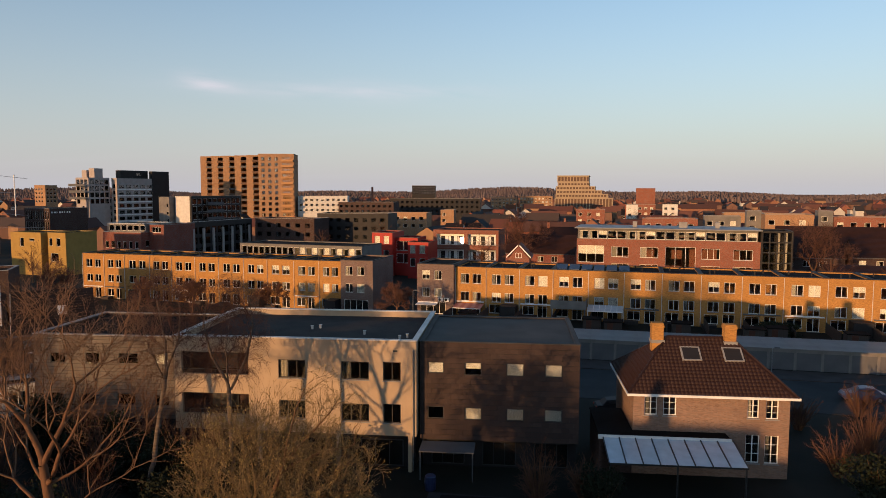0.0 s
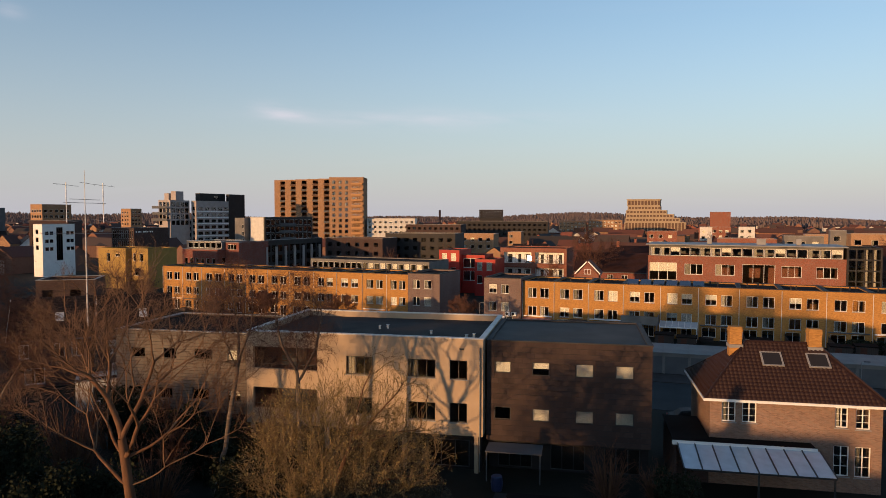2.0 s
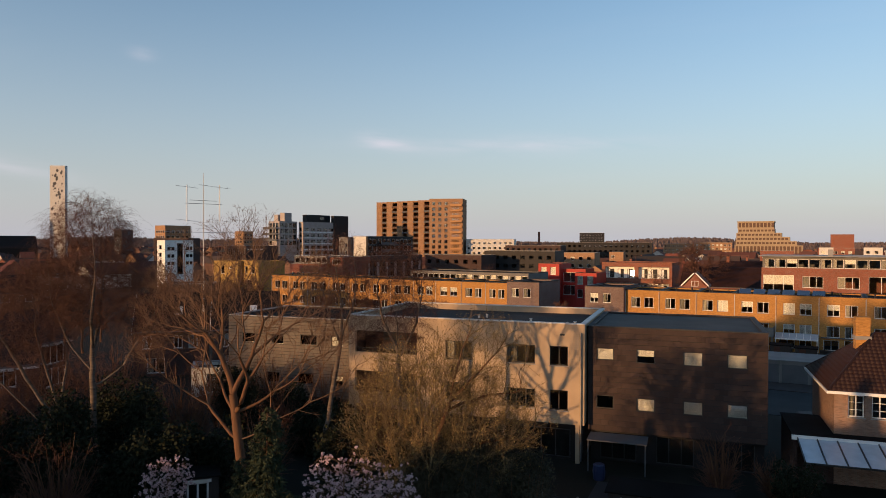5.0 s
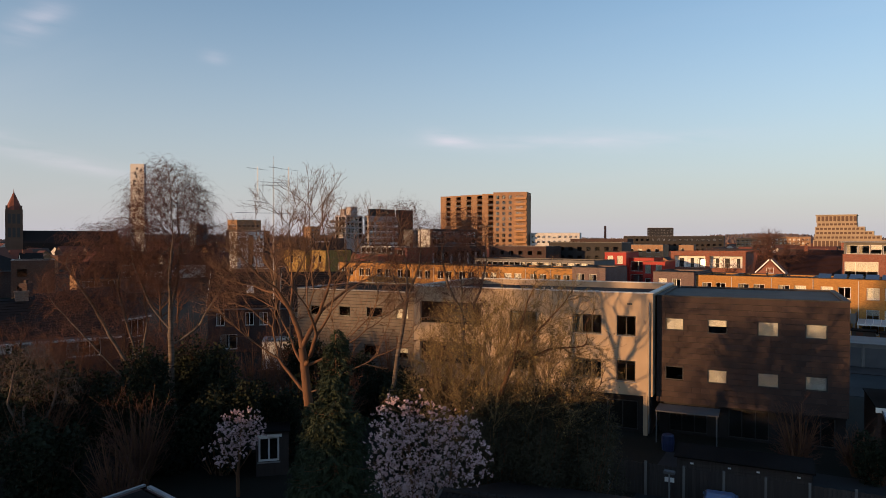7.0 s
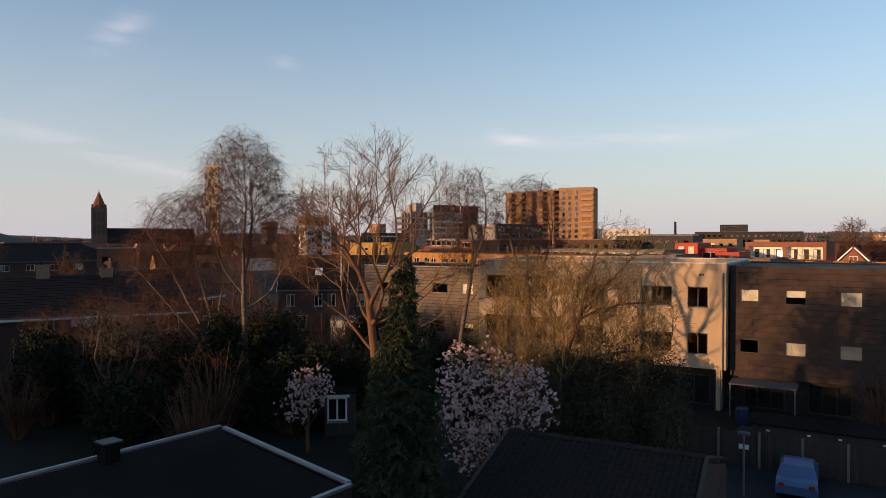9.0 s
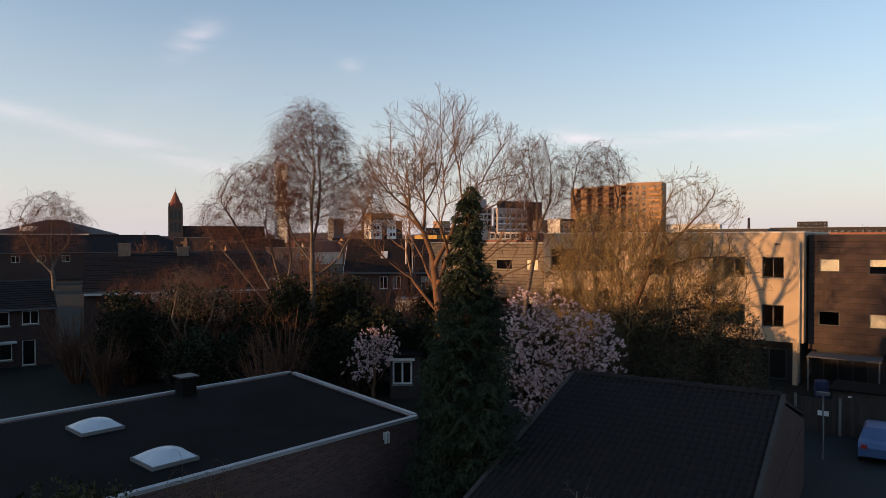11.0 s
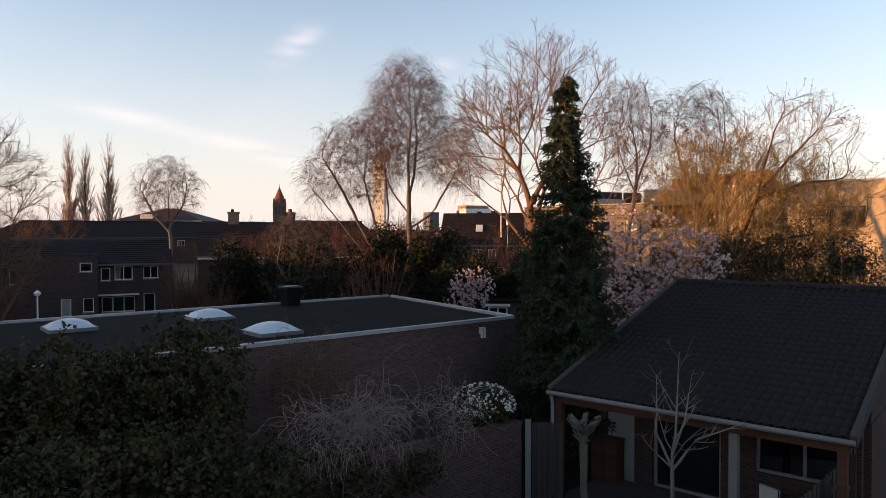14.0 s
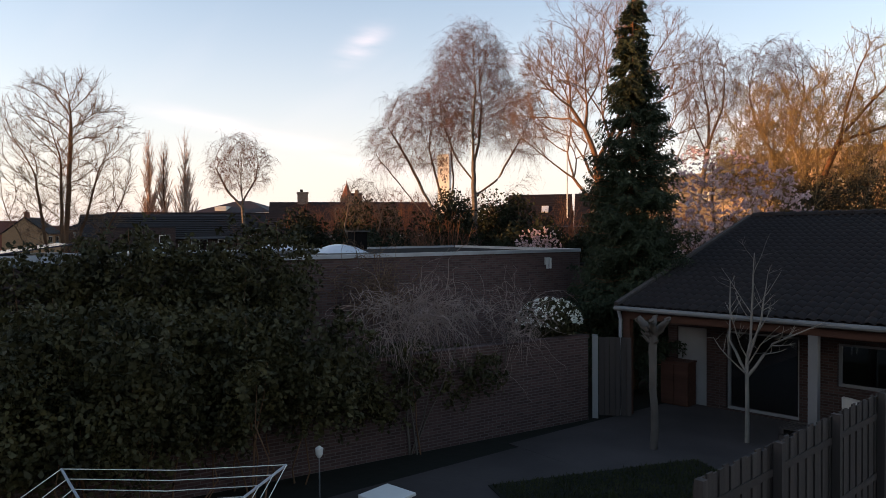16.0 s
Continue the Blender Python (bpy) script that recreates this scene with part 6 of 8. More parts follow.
for x0, x1, y0, y1 in ((11, 75, -1, 15),):
    v = [bm.verts.new(p) for p in ((x0, y0, 0), (x1, y0, 0), (x1, y1, 0), (x0, y1, 0), (x0, y0, 11), (x1, y0, 11), (x1, y1, 11), (x0, y1, 11), (x0, (y0 + y1) / 2, 20), (x1, (y0 + y1) / 2, 20))]
    for f in ((0, 1, 5, 4), (2, 3, 7, 6), (0, 4, 8, 7, 3), (1, 2, 6, 9, 5), (4, 5, 9, 8), (6, 7, 8, 9)):
        bm.faces.new([v[i] for i in f])
part("nave", bm, M["darktile"], ch)
# ---------------------------------------------------------------- trees
rng = np.random.default_rng(17)
V = lambda *a: np.array(a, float)
grown = {}
trunk = np.array([(0.75, 0, 0), (0.6, 0, 2), (0.35, 0.05, 4), (0.1, 0, 5.8), (-0.1, 0, 7.2), (-0.25, 0, 8.2)], float)
grown[8] = [(trunk, np.array([0.36, 0.31, 0.28, 0.25, 0.23, 0.21]))]
for p, d, L, r, n in ((trunk[5], V(-0.35, 0.1, 1), 2.15, 0.17, 6), (trunk[4], V(0.6, -0.2, 0.85), 2.15, 0.13, 6), (trunk[5], V(0.3, 0.3, 1), 2.15, 0.15, 6), (trunk[3], V(-0.85, -0.15, 0.6), 2.5, 0.1, 5),
                      (trunk[3], V(0.95, 0.25, 0.35), 2.4, 0.07, 4), (trunk[4], V(-0.8, 0.35, 0.5), 2.3, 0.09, 5), (trunk[4], V(0.85, 0.4, 0.45), 2.3, 0.09, 5)):
    forked(rng, p, d / np.linalg.norm(d), L, r, n, grown, 0.07, 0.8, 34, 0.065)
wood("bare_tree", "large bare tree with a forked orange-lit trunk", (-24.4, 28.8, 0), grown,
     [(4, 0.8, 40, 0.08, 0.08, 0.1, 4, 0.0065), (3, 0.6, 42, 0.1, 0.05, 0.2, 3, 0.0055)], M["bark"], M["twig"], 18, 4)


def birch(label, at, seed, stems, eggs, goals, base, strands=(2.4, (0.6, 2.2), 0.006), step=0.27, kill=0.36):
    return crowned("birch_tree", label, at, seed, stems, eggs, goals, step, kill, 0.0068, base, 0.045,
                   [(1.6, 45, (0.3, 0.8), 4, 0.09, -0.05, 0.0068), (1.2, 45, (0.25, 0.6), 3, 0.1, -0.25, 0.0055)], M["birchbark"], M["birchtwig"], 2.2, 0.05, 0.08, strands=strands, fine=0.024)


birch("tall weeping birch with reddish hanging twigs", (-36.4, 31.0), 21,
      [[(-0.4, 0, 0), (-0.7, 0, 4), (-0.78, 0, 8), (-0.8, 0.1, 10.5), (-0.9, 0, 12.5)], [(-0.75, 0, 7.2), (0.8, 0, 8.2), (2.2, 0.2, 10.6)], [(-0.77, 0, 8.2), (-2.0, 0.3, 9.8), (-3.0, 0.2, 12.6)], [(-0.74, 0, 6.4), (1.2, 0.5, 7.0), (3.0, 0.6, 8.6)],
       [(-0.8, 0, 9.4), (-0.4, 1.4, 11), (-0.2, 2.0, 14)], [(-0.8, 0, 9.8), (-0.8, -1.4, 11.6), (-0.6, -2.0, 14)]],
      [(-0.9, 0, 14.7, 2.7, 2.7, 4.3), (2.3, 0, 12.4, 1.9, 1.9, 2.6), (-2.7, 0, 13.6, 1.3, 1.4, 2.8)], 2700, 0.19)
birch("bare weeping birch leaning away from a taller one", (-41.4, 27.9), 22,
      [[(3.3, 0, 0), (3.2, 0, 3.2), (2.9, 0, 5.4), (2.0, 0, 9.0), (1.6, 0, 10.6)], [(3.1, 0, 4.2), (1.6, 0.4, 6.8), (0.0, 0.4, 10.0), (-1.4, 0.3, 12.4)], [(3.2, 0, 3.4), (1.4, -0.5, 5.6), (-0.6, -0.5, 8.2), (-2.2, -0.3, 10.2)], [(2.9, 0, 5.6), (3.4, 0.6, 8.4), (3.2, 0.8, 11.4)]],
      [(0.8, 0, 12.2, 2.7, 2.3, 3.0), (-1.5, 0, 10.6, 1.4, 1.4, 1.9), (2.6, 0, 10.6, 1.4, 1.5, 2.0)], 1500, 0.17, (2.0, (0.6, 1.9), 0.006))
birch("slim leaning birch with a pale trunk", (-24.3, 39.6), 23,
      [[(-2.0, 0, 0), (-1.5, 0, 3), (-1.05, 0, 5.6), (-0.35, 0, 9.8), (-0.3, 0, 12.0)], [(-0.4, 0, 9.4), (-1.2, 0.4, 11.4)], [(-0.35, 0, 10), (0.5, -0.4, 12.2)]],
      [(-0.4, 0, 13.8, 1.9, 1.8, 2.9), (-0.5, 0, 10.6, 1.4, 1.3, 1.4)], 1000, 0.15, (1.8, (0.5, 1.6), 0.006))
birch("bare birch with fine drooping twigs", (-20.6, 41.2), 24,
      [[(-0.2, 0, 0), (-0.5, 0, 5), (-0.6, 0, 9.0), (-0.7, 0, 11.4)], [(-0.55, 0, 8.4), (0.6, 0.3, 10.6), (1.0, 0.3, 12.6)], [(-0.58, 0, 9), (-1.6, -0.3, 11), (-2.0, 0, 13)]],
      [(-0.5, 0, 13.2, 2.4, 2.1, 2.9), (-0.4, 0, 10.4, 1.8, 1.6, 1.4)], 1200, 0.15, (1.8, (0.5, 1.6), 0.006))
birch("rounded bare birch before dark houses", (-59.8, 23.0), 25,
      [[(0.1, 0, 0), (-0.2, 0, 4), (-0.3, 0, 7.4), (-0.4, 0, 9.2)], [(-0.3, 0, 7.0), (-1.6, 0.2, 8.6), (-2.6, 0.2, 10.6)], [(-0.3, 0, 7.6), (0.9, 0.2, 9.6)]],
      [(-0.55, 0, 10.9, 2.7, 2.5, 2.6), (-2.0, 0, 9.8, 1.3, 1.4, 1.4)], 800, 0.16, (1.3, (0.5, 1.6), 0.0075))


crowned("gnarled_tree", "small gnarled garden tree with arching twisted twigs", (-38.5, 22.2), 26,
        [[(0.2, 0, 0), (0.1, 0, 2.4), (-0.3, 0, 4.4), (0.2, 0.1, 6.0)], [(0, 0, 3.2), (-1.0, 0.2, 4.9), (-0.7, 0.2, 6.6)], [(0.1, 0, 2.8), (1.1, -0.2, 4.6), (1.5, -0.2, 6.2)]],
        [(0.0, 0, 6.6, 1.7, 1.6, 1.5), (1.6, 0, 5.6, 1.0, 1.2, 1.3)], 420, 0.22, 0.36, 0.009, 0.14, 0.04, [(1.6, 60, (0.3, 0.8), 5, 0.3, -0.1, 0.0075)], M["greybark"], M["greybark"], 2.2, 0.0, 0.0, strands=(1.4, (0.4, 1.1), 0.007))


for k, (x, y, h) in enumerate(((-46.5, 30.5, 8.4), (-51.0, 25.0, 7.2), (-55.5, 31.5, 7.8), (-44.0, 36.5, 8.0), (-50.5, 37.0, 8.6))):
    crowned("bare_tree", "small dense reddish-brown garden tree", (x, y), 140 + k, [[(0, 0, 0), (0.1, 0, h * 0.2), (0, 0.1, h * 0.42)], [(0.05, 0, h * 0.12), (-0.9, 0.2, h * 0.34)], [(0.05, 0, h * 0.15), (1.0, -0.2, h * 0.36)]],
            [(0, 0, h * 0.62, h * 0.36, h * 0.33, h * 0.36)], 620, 0.3, 0.46, 0.009, 0.13, 0.04, [(2.2, 42, (0.35, 0.95), 4, 0.09, 0.05, 0.0085), (1.8, 40, (0.25, 0.6), 3, 0.1, 0.03, 0.007)], M["bark"], M["birchtwig"], 2.0, 0.0, 0.1)


def bush(name, label, at, h, spread, stems, seed, bark, twig, spec, category="shrub", r=0.06):
    rng = np.random.default_rng(seed)
    st = []
    for k in range(stems):
        a, s = rng.uniform(0, math.tau), spread * math.sqrt(rng.uniform(0.05, 1))
        hh = h * rng.uniform(0.65, 1.0) * (1 - 0.25 * (s / spread) ** 2)
        st.append([(0.15 * s * math.cos(a), 0.15 * s * math.sin(a), 0, r), (0.45 * s * math.cos(a), 0.45 * s * math.sin(a), hh * 0.45, r * 0.7), (s * math.cos(a), s * math.sin(a), hh, r * 0.15)])
    ob, lv = tree(name, label, (*at, 0), st, spec, bark, twig, seed + 1, 1, category=category)
    if stems > 20:
        for c in ob.children:
            tagged(c, kind="stuff")
    return ob, lv


gold, gtips = crowned("golden_shrub", "huge multi-stemmed shrub with golden catkin-laden twigs", (-13.6, 30.6), 31,
                      [[(-0.6, 0, 0), (-0.6, 0, 2.5), (-0.7, 0.2, 5.6), (-0.9, 0.2, 8.0)]] + [[(-0.6, 0, 0.6 + 0.15 * k), (-0.6 + 1.3 * math.cos(k * 2.4), 1.2 * math.sin(k * 2.4), 3.2), (-0.6 + 2.3 * math.cos(k * 2.4), 2.1 * math.sin(k * 2.4), 5.8)] for k in range(9)],
                      [(-0.9, 0, 7.9, 3.1, 3.0, 3.0), (2.3, 0, 7.2, 2.1, 2.2, 2.4), (-2.6, 0, 7.0, 1.6, 2.0, 2.4)], 2200, 0.3, 0.42, 0.008, 0.13, 0.035,
                      [(2.6, 34, (0.4, 1.2), 5, 0.06, 0.25, 0.008), (1.9, 30, (0.3, 0.8), 4, 0.07, 0.2, 0.0075)], M["hazeltwig"], M["hazeltwig"], 2.2, 0.0, 0.25, category="shrub", fine=0.028)
rng = np.random.default_rng(5)
tips = np.concatenate([p[:, 1:].reshape(-1, 3) for p, _ in gtips])
part("catkin_haze", leaves("catkin_haze", tips[rng.choice(len(tips), 10000)], 0.05, M["catkin"], rng, 0.8, 2.0), None, gold)
bud, btips = crowned("bare_tree", "open bare tree with budding golden branches", (-12.0, 30.6), 37,
                     [[(-3.2, 0, 0), (-2.7, 0, 3), (-2.0, 0, 5.5), (-1.0, 0, 8.4), (-0.5, 0, 10.6), (0.1, 0, 12.2)], [(-1.1, 0, 8.2), (0.8, 0.2, 8.9), (2.6, 0.3, 9.0)], [(-1.0, 0, 8.5), (0.6, -0.3, 10.2), (1.7, -0.3, 11.6)], [(-1.9, 0, 5.8), (0.4, 0.2, 6.6), (2.8, 0.2, 6.8)], [(-1.3, 0, 7.6), (-1.7, 0.3, 9.6), (-1.5, 0.4, 11.2)]],
                     [(0.4, 0, 10.2, 2.3, 2.1, 2.5), (2.2, 0, 7.6, 1.4, 1.6, 1.4)], 520, 0.3, 0.44, 0.008, 0.14, 0.04,
                     [(1.6, 38, (0.4, 1.0), 4, 0.06, 0.2, 0.008), (1.0, 38, (0.25, 0.5), 3, 0.07, 0.15, 0.0065)], M["bark"], M["hazeltwig"], 2.2, 0.0, 0.45, fan=0.2)
tips = np.concatenate([p[:, -1] for p, _ in btips])
tagged(part("bud_haze", leaves("bud_haze", np.repeat(tips, 2, 0), 0.035, M["catkin"], rng, -0.5, 1.6), None, bud), kind="stuff")

# spruce
def spruce(at, h, rad, seed, label, low=0.5):
    rng = np.random.default_rng(seed)
    ob = thing("spruce_tree", label, "tree", pose(*at, 0))
    bm = bmesh.new()
    tube(bm, [(0, 0, 0), (0, 0, h)], [0.16, 0.015], 7)
    part("trunk", bm, M["bark"], ob)
    lines, P, D = {5: []}, [], []
    z = low
    while z < h - 0.12:
        f = 1 - z / h
        for k in range(int(7 + 11 * f)):
            a = rng.uniform(0, math.tau)
            L = (rad * f ** 0.9 + 0.13) * rng.uniform(0.5, 1.1)
            zz = z + rng.uniform(-0.4, 0.4)
            s = np.linspace(0, 1, 5)
            pts = np.stack([L * s * math.cos(a), L * s * math.sin(a), zz - 0.38 * L * s + 0.3 * L * s ** 2.5 + 0.1 * (1 - f)], 1)
            lines[5].append((pts, np.linspace(0.02, 0.005, 5)))
            out, side = np.array([math.cos(a), math.sin(a), 0.0]), np.array([-math.sin(a), math.cos(a), 0.0])
            for q in np.linspace(0.15, 1.0, int(5 + 7 * L)):  # sprays on both sides, hanging at their ends
                p = np.array([np.interp(q, s, pts[:, j]) for j in range(3)])
                for sg in (-1, 1):
                    w = (0.16 + 0.34 * min(L, 1.6) * (1.1 - q)) * rng.uniform(0.6, 1.2)
                    n = int(7 + 18 * w)
                    g = rng.uniform(0, 1, n)
                    way = side * sg * 0.75 + out * 0.65
                    P.append(p + way * (g * w)[:, None] + np.array([0, 0, -0.9 * w]) * (g ** 1.4)[:, None] + rng.normal(0, 0.022, (n, 3)))
                    D.append(np.tile(way + np.array([0, 0, -0.8]), (n, 1)))
        z += 0.2 + 0.13 * f
    part("limb_work", rods("limb_work", lines, 3, M["bark"]), None, ob)
    P, D = np.concatenate(P), np.concatenate(D)
    a = D + rng.normal(0, 0.45, D.shape)
    a /= np.linalg.norm(a, axis=1, keepdims=True)
    b = np.cross(a, rng.normal(0, 1, a.shape))
    b /= np.linalg.norm(b, axis=1, keepdims=True) + 1e-9
    sz = rng.uniform(0.07, 0.15, (len(P), 1))
    Q = np.stack([P, P + a * sz * 0.5 + b * sz * 0.17, P + a * sz, P + a * sz * 0.5 - b * sz * 0.17], 1).reshape(-1, 3)
    part("foliage", quads("needle_mass", Q, np.arange(len(Q)).reshape(-1, 4), M["needle"]), None, ob)
    return ob


spruce((-12.6, 16.1), 11.3, 2.35, 41, "tall narrow dark green spruce rising beside the sheds", 1.2)
spruce((-20.6, 24.6), 6.4, 1.5, 42, "smaller golden-green conifer in the garden")


# magnolias
def magnolia(at, seed, label, stems, eggs, goals, n):
    rng = np.random.default_rng(seed)
    ob, tips = crowned("magnolia", label, at, seed, stems, eggs, goals, 0.18, 0.26, 0.006, 0.11, 0.025, [(1.6, 40, (0.15, 0.45), 4, 0.08, 0.15, 0.006)], M["bark"], M["twig"], 2.2, 0.4, 0.08, category="flowering tree", fine=0.018)
    p = np.concatenate([q[:, -1] for q, _ in tips])
    p = p[rng.choice(len(p), n)] + rng.normal(0, 0.03, (n, 3))
    part("blossom", leaves("blossom", np.repeat(p, 6, 0), 0.07, M["petal"], rng, -0.75, 1.25, 0.42), None, ob, "pink-white blossoms")


magnolia((-14.3, 23.6), 51, "large magnolia covered in pink-white blossom",
         [[(0.2, 0, 0), (0.2, 0, 1.4), (-0.1, 0, 3.0), (-0.3, 0, 5.4), (-0.3, 0, 7.0)], [(0.2, 0, 1.3), (0.9, 0.2, 2.8), (1.5, 0.2, 5.0)], [(0.2, 0, 1.2), (-0.7, -0.3, 2.4), (-1.1, -0.5, 4.0)], [(0.2, 0, 1.6), (0.5, -0.9, 3.0), (0.6, -1.2, 4.4)], [(0.2, 0, 1.5), (0.0, 0.9, 3.2), (0.1, 1.2, 5.0)]],
         [(-0.4, 0, 5.2, 1.55, 1.6, 2.6), (1.6, 0, 5.5, 1.3, 1.5, 1.6), (0.2, 0, 3.6, 1.7, 1.5, 1.5)], 1500, 2800)
magnolia((-28.2, 27.2), 53, "small magnolia in pink blossom", [[(0.3, 0, 0), (0.3, 0, 1.2), (0.4, 0, 2.6), (0.5, 0, 4.0)], [(0.3, 0, 1.1), (-0.3, 0.1, 2.2)], [(0.3, 0, 1.3), (1.1, 0, 2.6)]],
         [(0.45, 0, 3.5, 1.25, 1.15, 1.15), (-0.2, 0, 2.5, 0.9, 0.9, 0.9)], 560, 900)

# poplars and other trees beyond the houses
for k, (x, y, h, s) in enumerate(((-203.5, 51.5, 30, 61), (-202.6, 55.2, 28.5, 62), (-201, 60.5, 30.5, 63))):
    rng = np.random.default_rng(s)
    st = [[(0, 0, 0, 0.5), (0, 0, 15, 0.3), (0.2, 0, h, 0.03)]]
    tree("poplar_tree", "tall slim bare poplar", (x, y, 0), st, [(70, 0.26, 20, 0.04, 0.25, 0.1, 5, 0.03), (9, 0.42, 26, 0.06, 0.2, 0.1, 4, 0.016)], M["bark"], M["poplartwig"], s, 1)
crowned("bare_tree", "broad bare garden tree with upright branches", (-31.4, 4.6), 71,
        [[(-0.4, 0, 0), (-0.4, 0, 1.6), (-0.3, 0, 4.2), (-0.1, 0, 7.0), (0.0, 0, 9.6)], [(-0.4, 0, 1.5), (0.1, 0.3, 4.0), (0.9, 0.4, 7.0)], [(-0.4, 0, 1.4), (-0.9, 0.2, 3.8), (-1.3, 0.3, 7.0)], [(-0.4, 0, 1.7), (0.7, -0.2, 3.8), (1.8, -0.2, 6.0)],
         [(-0.4, 0, 1.3), (-1.3, -0.2, 3.4), (-2.3, -0.3, 5.6)], [(-0.4, 0, 1.8), (-0.4, -0.8, 4.2), (-0.4, -1.2, 7.4)]],
        [(-0.2, 0, 7.5, 2.6, 2.4, 3.7)], 2300, 0.24, 0.32, 0.0065, 0.17, 0.035, [(1.7, 38, (0.25, 0.65), 4, 0.06, 0.14, 0.0062), (1.3, 36, (0.2, 0.5), 3, 0.07, 0.1, 0.005)], M["bark"], M["twig"], 2.2, 0.0, 0.2, fine=0.02)

# ---------------------------------------------------------------- evergreen masses and hedges
def foliage(name, label, at, size, n, seed, leaf=0.09, mat="shrub", category="shrub", rz=0.0, lumps=14, core=True, wide=0.5, long=1.4, kind=""):
    """An uneven leafy mass: many small leaves on overlapping lumps, with twigs inside."""
    rng = np.random.default_rng(seed)
    sx, sy, sz = size
    ob = thing(name, label, category, pose(*at, 0, 0, 0, rz) if len(at) == 2 else pose(*at, 0, 0, rz), kind=kind)
    c = rng.uniform(-1, 1, (lumps, 3)) * np.array([sx * 0.62, sy * 0.62, sz * 0.36]) + np.array([0, 0, sz * 0.5])
    r = rng.uniform(0.28, 0.46, lumps)
    pts = []
    for k in range(lumps):
        v = rng.normal(0, 1, (n // lumps, 3))
        v /= np.linalg.norm(v, axis=1, keepdims=True)
        rad = r[k] * rng.uniform(0.55, 1.08, (n // lumps, 1))
        pts.append(c[k] + v * rad * np.array([sx, sy, sz * 0.8]))
    P = np.concatenate(pts)
    P[:, 2] = np.abs(P[:, 2])
    part("leafage", leaves("leafage", P, leaf, M[mat], rng, 0.3, long, wide), None, ob)
    lines = {4: []}
    for k in range(lumps * 3):
        e = P[rng.integers(len(P))]
        s = np.array([e[0] * 0.25, e[1] * 0.25, 0])
        f = np.linspace(0, 1, 4)[:, None]
        lines[4].append((s + (e - s) * f + np.array([0, 0, 0.3]) * f * (1 - f), np.linspace(0.035, 0.008, 4)))
    part("branchwork", rods("branchwork", lines, 4, M["bark"]), None, ob)
    return ob


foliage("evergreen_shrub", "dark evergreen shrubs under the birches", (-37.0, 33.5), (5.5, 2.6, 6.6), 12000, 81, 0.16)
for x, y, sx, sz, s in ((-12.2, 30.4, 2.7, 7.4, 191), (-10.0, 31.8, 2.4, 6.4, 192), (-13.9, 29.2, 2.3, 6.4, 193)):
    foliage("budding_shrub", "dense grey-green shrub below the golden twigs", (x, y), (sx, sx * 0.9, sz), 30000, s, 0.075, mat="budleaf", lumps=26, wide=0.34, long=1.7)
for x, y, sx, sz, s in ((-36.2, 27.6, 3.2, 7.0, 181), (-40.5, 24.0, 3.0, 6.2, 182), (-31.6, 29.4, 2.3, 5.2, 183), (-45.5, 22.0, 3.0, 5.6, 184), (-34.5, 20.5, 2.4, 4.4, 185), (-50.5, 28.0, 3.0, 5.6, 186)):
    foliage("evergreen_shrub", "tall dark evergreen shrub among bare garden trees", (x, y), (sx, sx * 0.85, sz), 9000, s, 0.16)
# added dark masses that stand in for the shade among the twigs here
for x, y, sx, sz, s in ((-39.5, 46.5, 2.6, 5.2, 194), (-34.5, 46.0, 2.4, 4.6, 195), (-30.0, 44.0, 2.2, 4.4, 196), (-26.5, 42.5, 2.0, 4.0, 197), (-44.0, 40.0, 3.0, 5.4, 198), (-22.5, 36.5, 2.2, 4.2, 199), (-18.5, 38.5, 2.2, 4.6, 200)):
    foliage("evergreen_shrub", "dark evergreen shrub added to deepen the shade before the clad houses", (x, y), (sx, sx * 0.85, sz), 6000, s, 0.15)
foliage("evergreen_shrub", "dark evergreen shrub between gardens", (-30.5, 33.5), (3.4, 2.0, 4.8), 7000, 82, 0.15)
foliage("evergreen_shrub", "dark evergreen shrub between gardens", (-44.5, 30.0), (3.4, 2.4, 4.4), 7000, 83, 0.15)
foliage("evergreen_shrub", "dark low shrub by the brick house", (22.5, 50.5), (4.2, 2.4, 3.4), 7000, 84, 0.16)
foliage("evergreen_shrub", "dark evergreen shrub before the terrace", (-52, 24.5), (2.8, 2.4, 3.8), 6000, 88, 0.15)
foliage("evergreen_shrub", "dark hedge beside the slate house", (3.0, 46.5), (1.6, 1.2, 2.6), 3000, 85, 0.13)
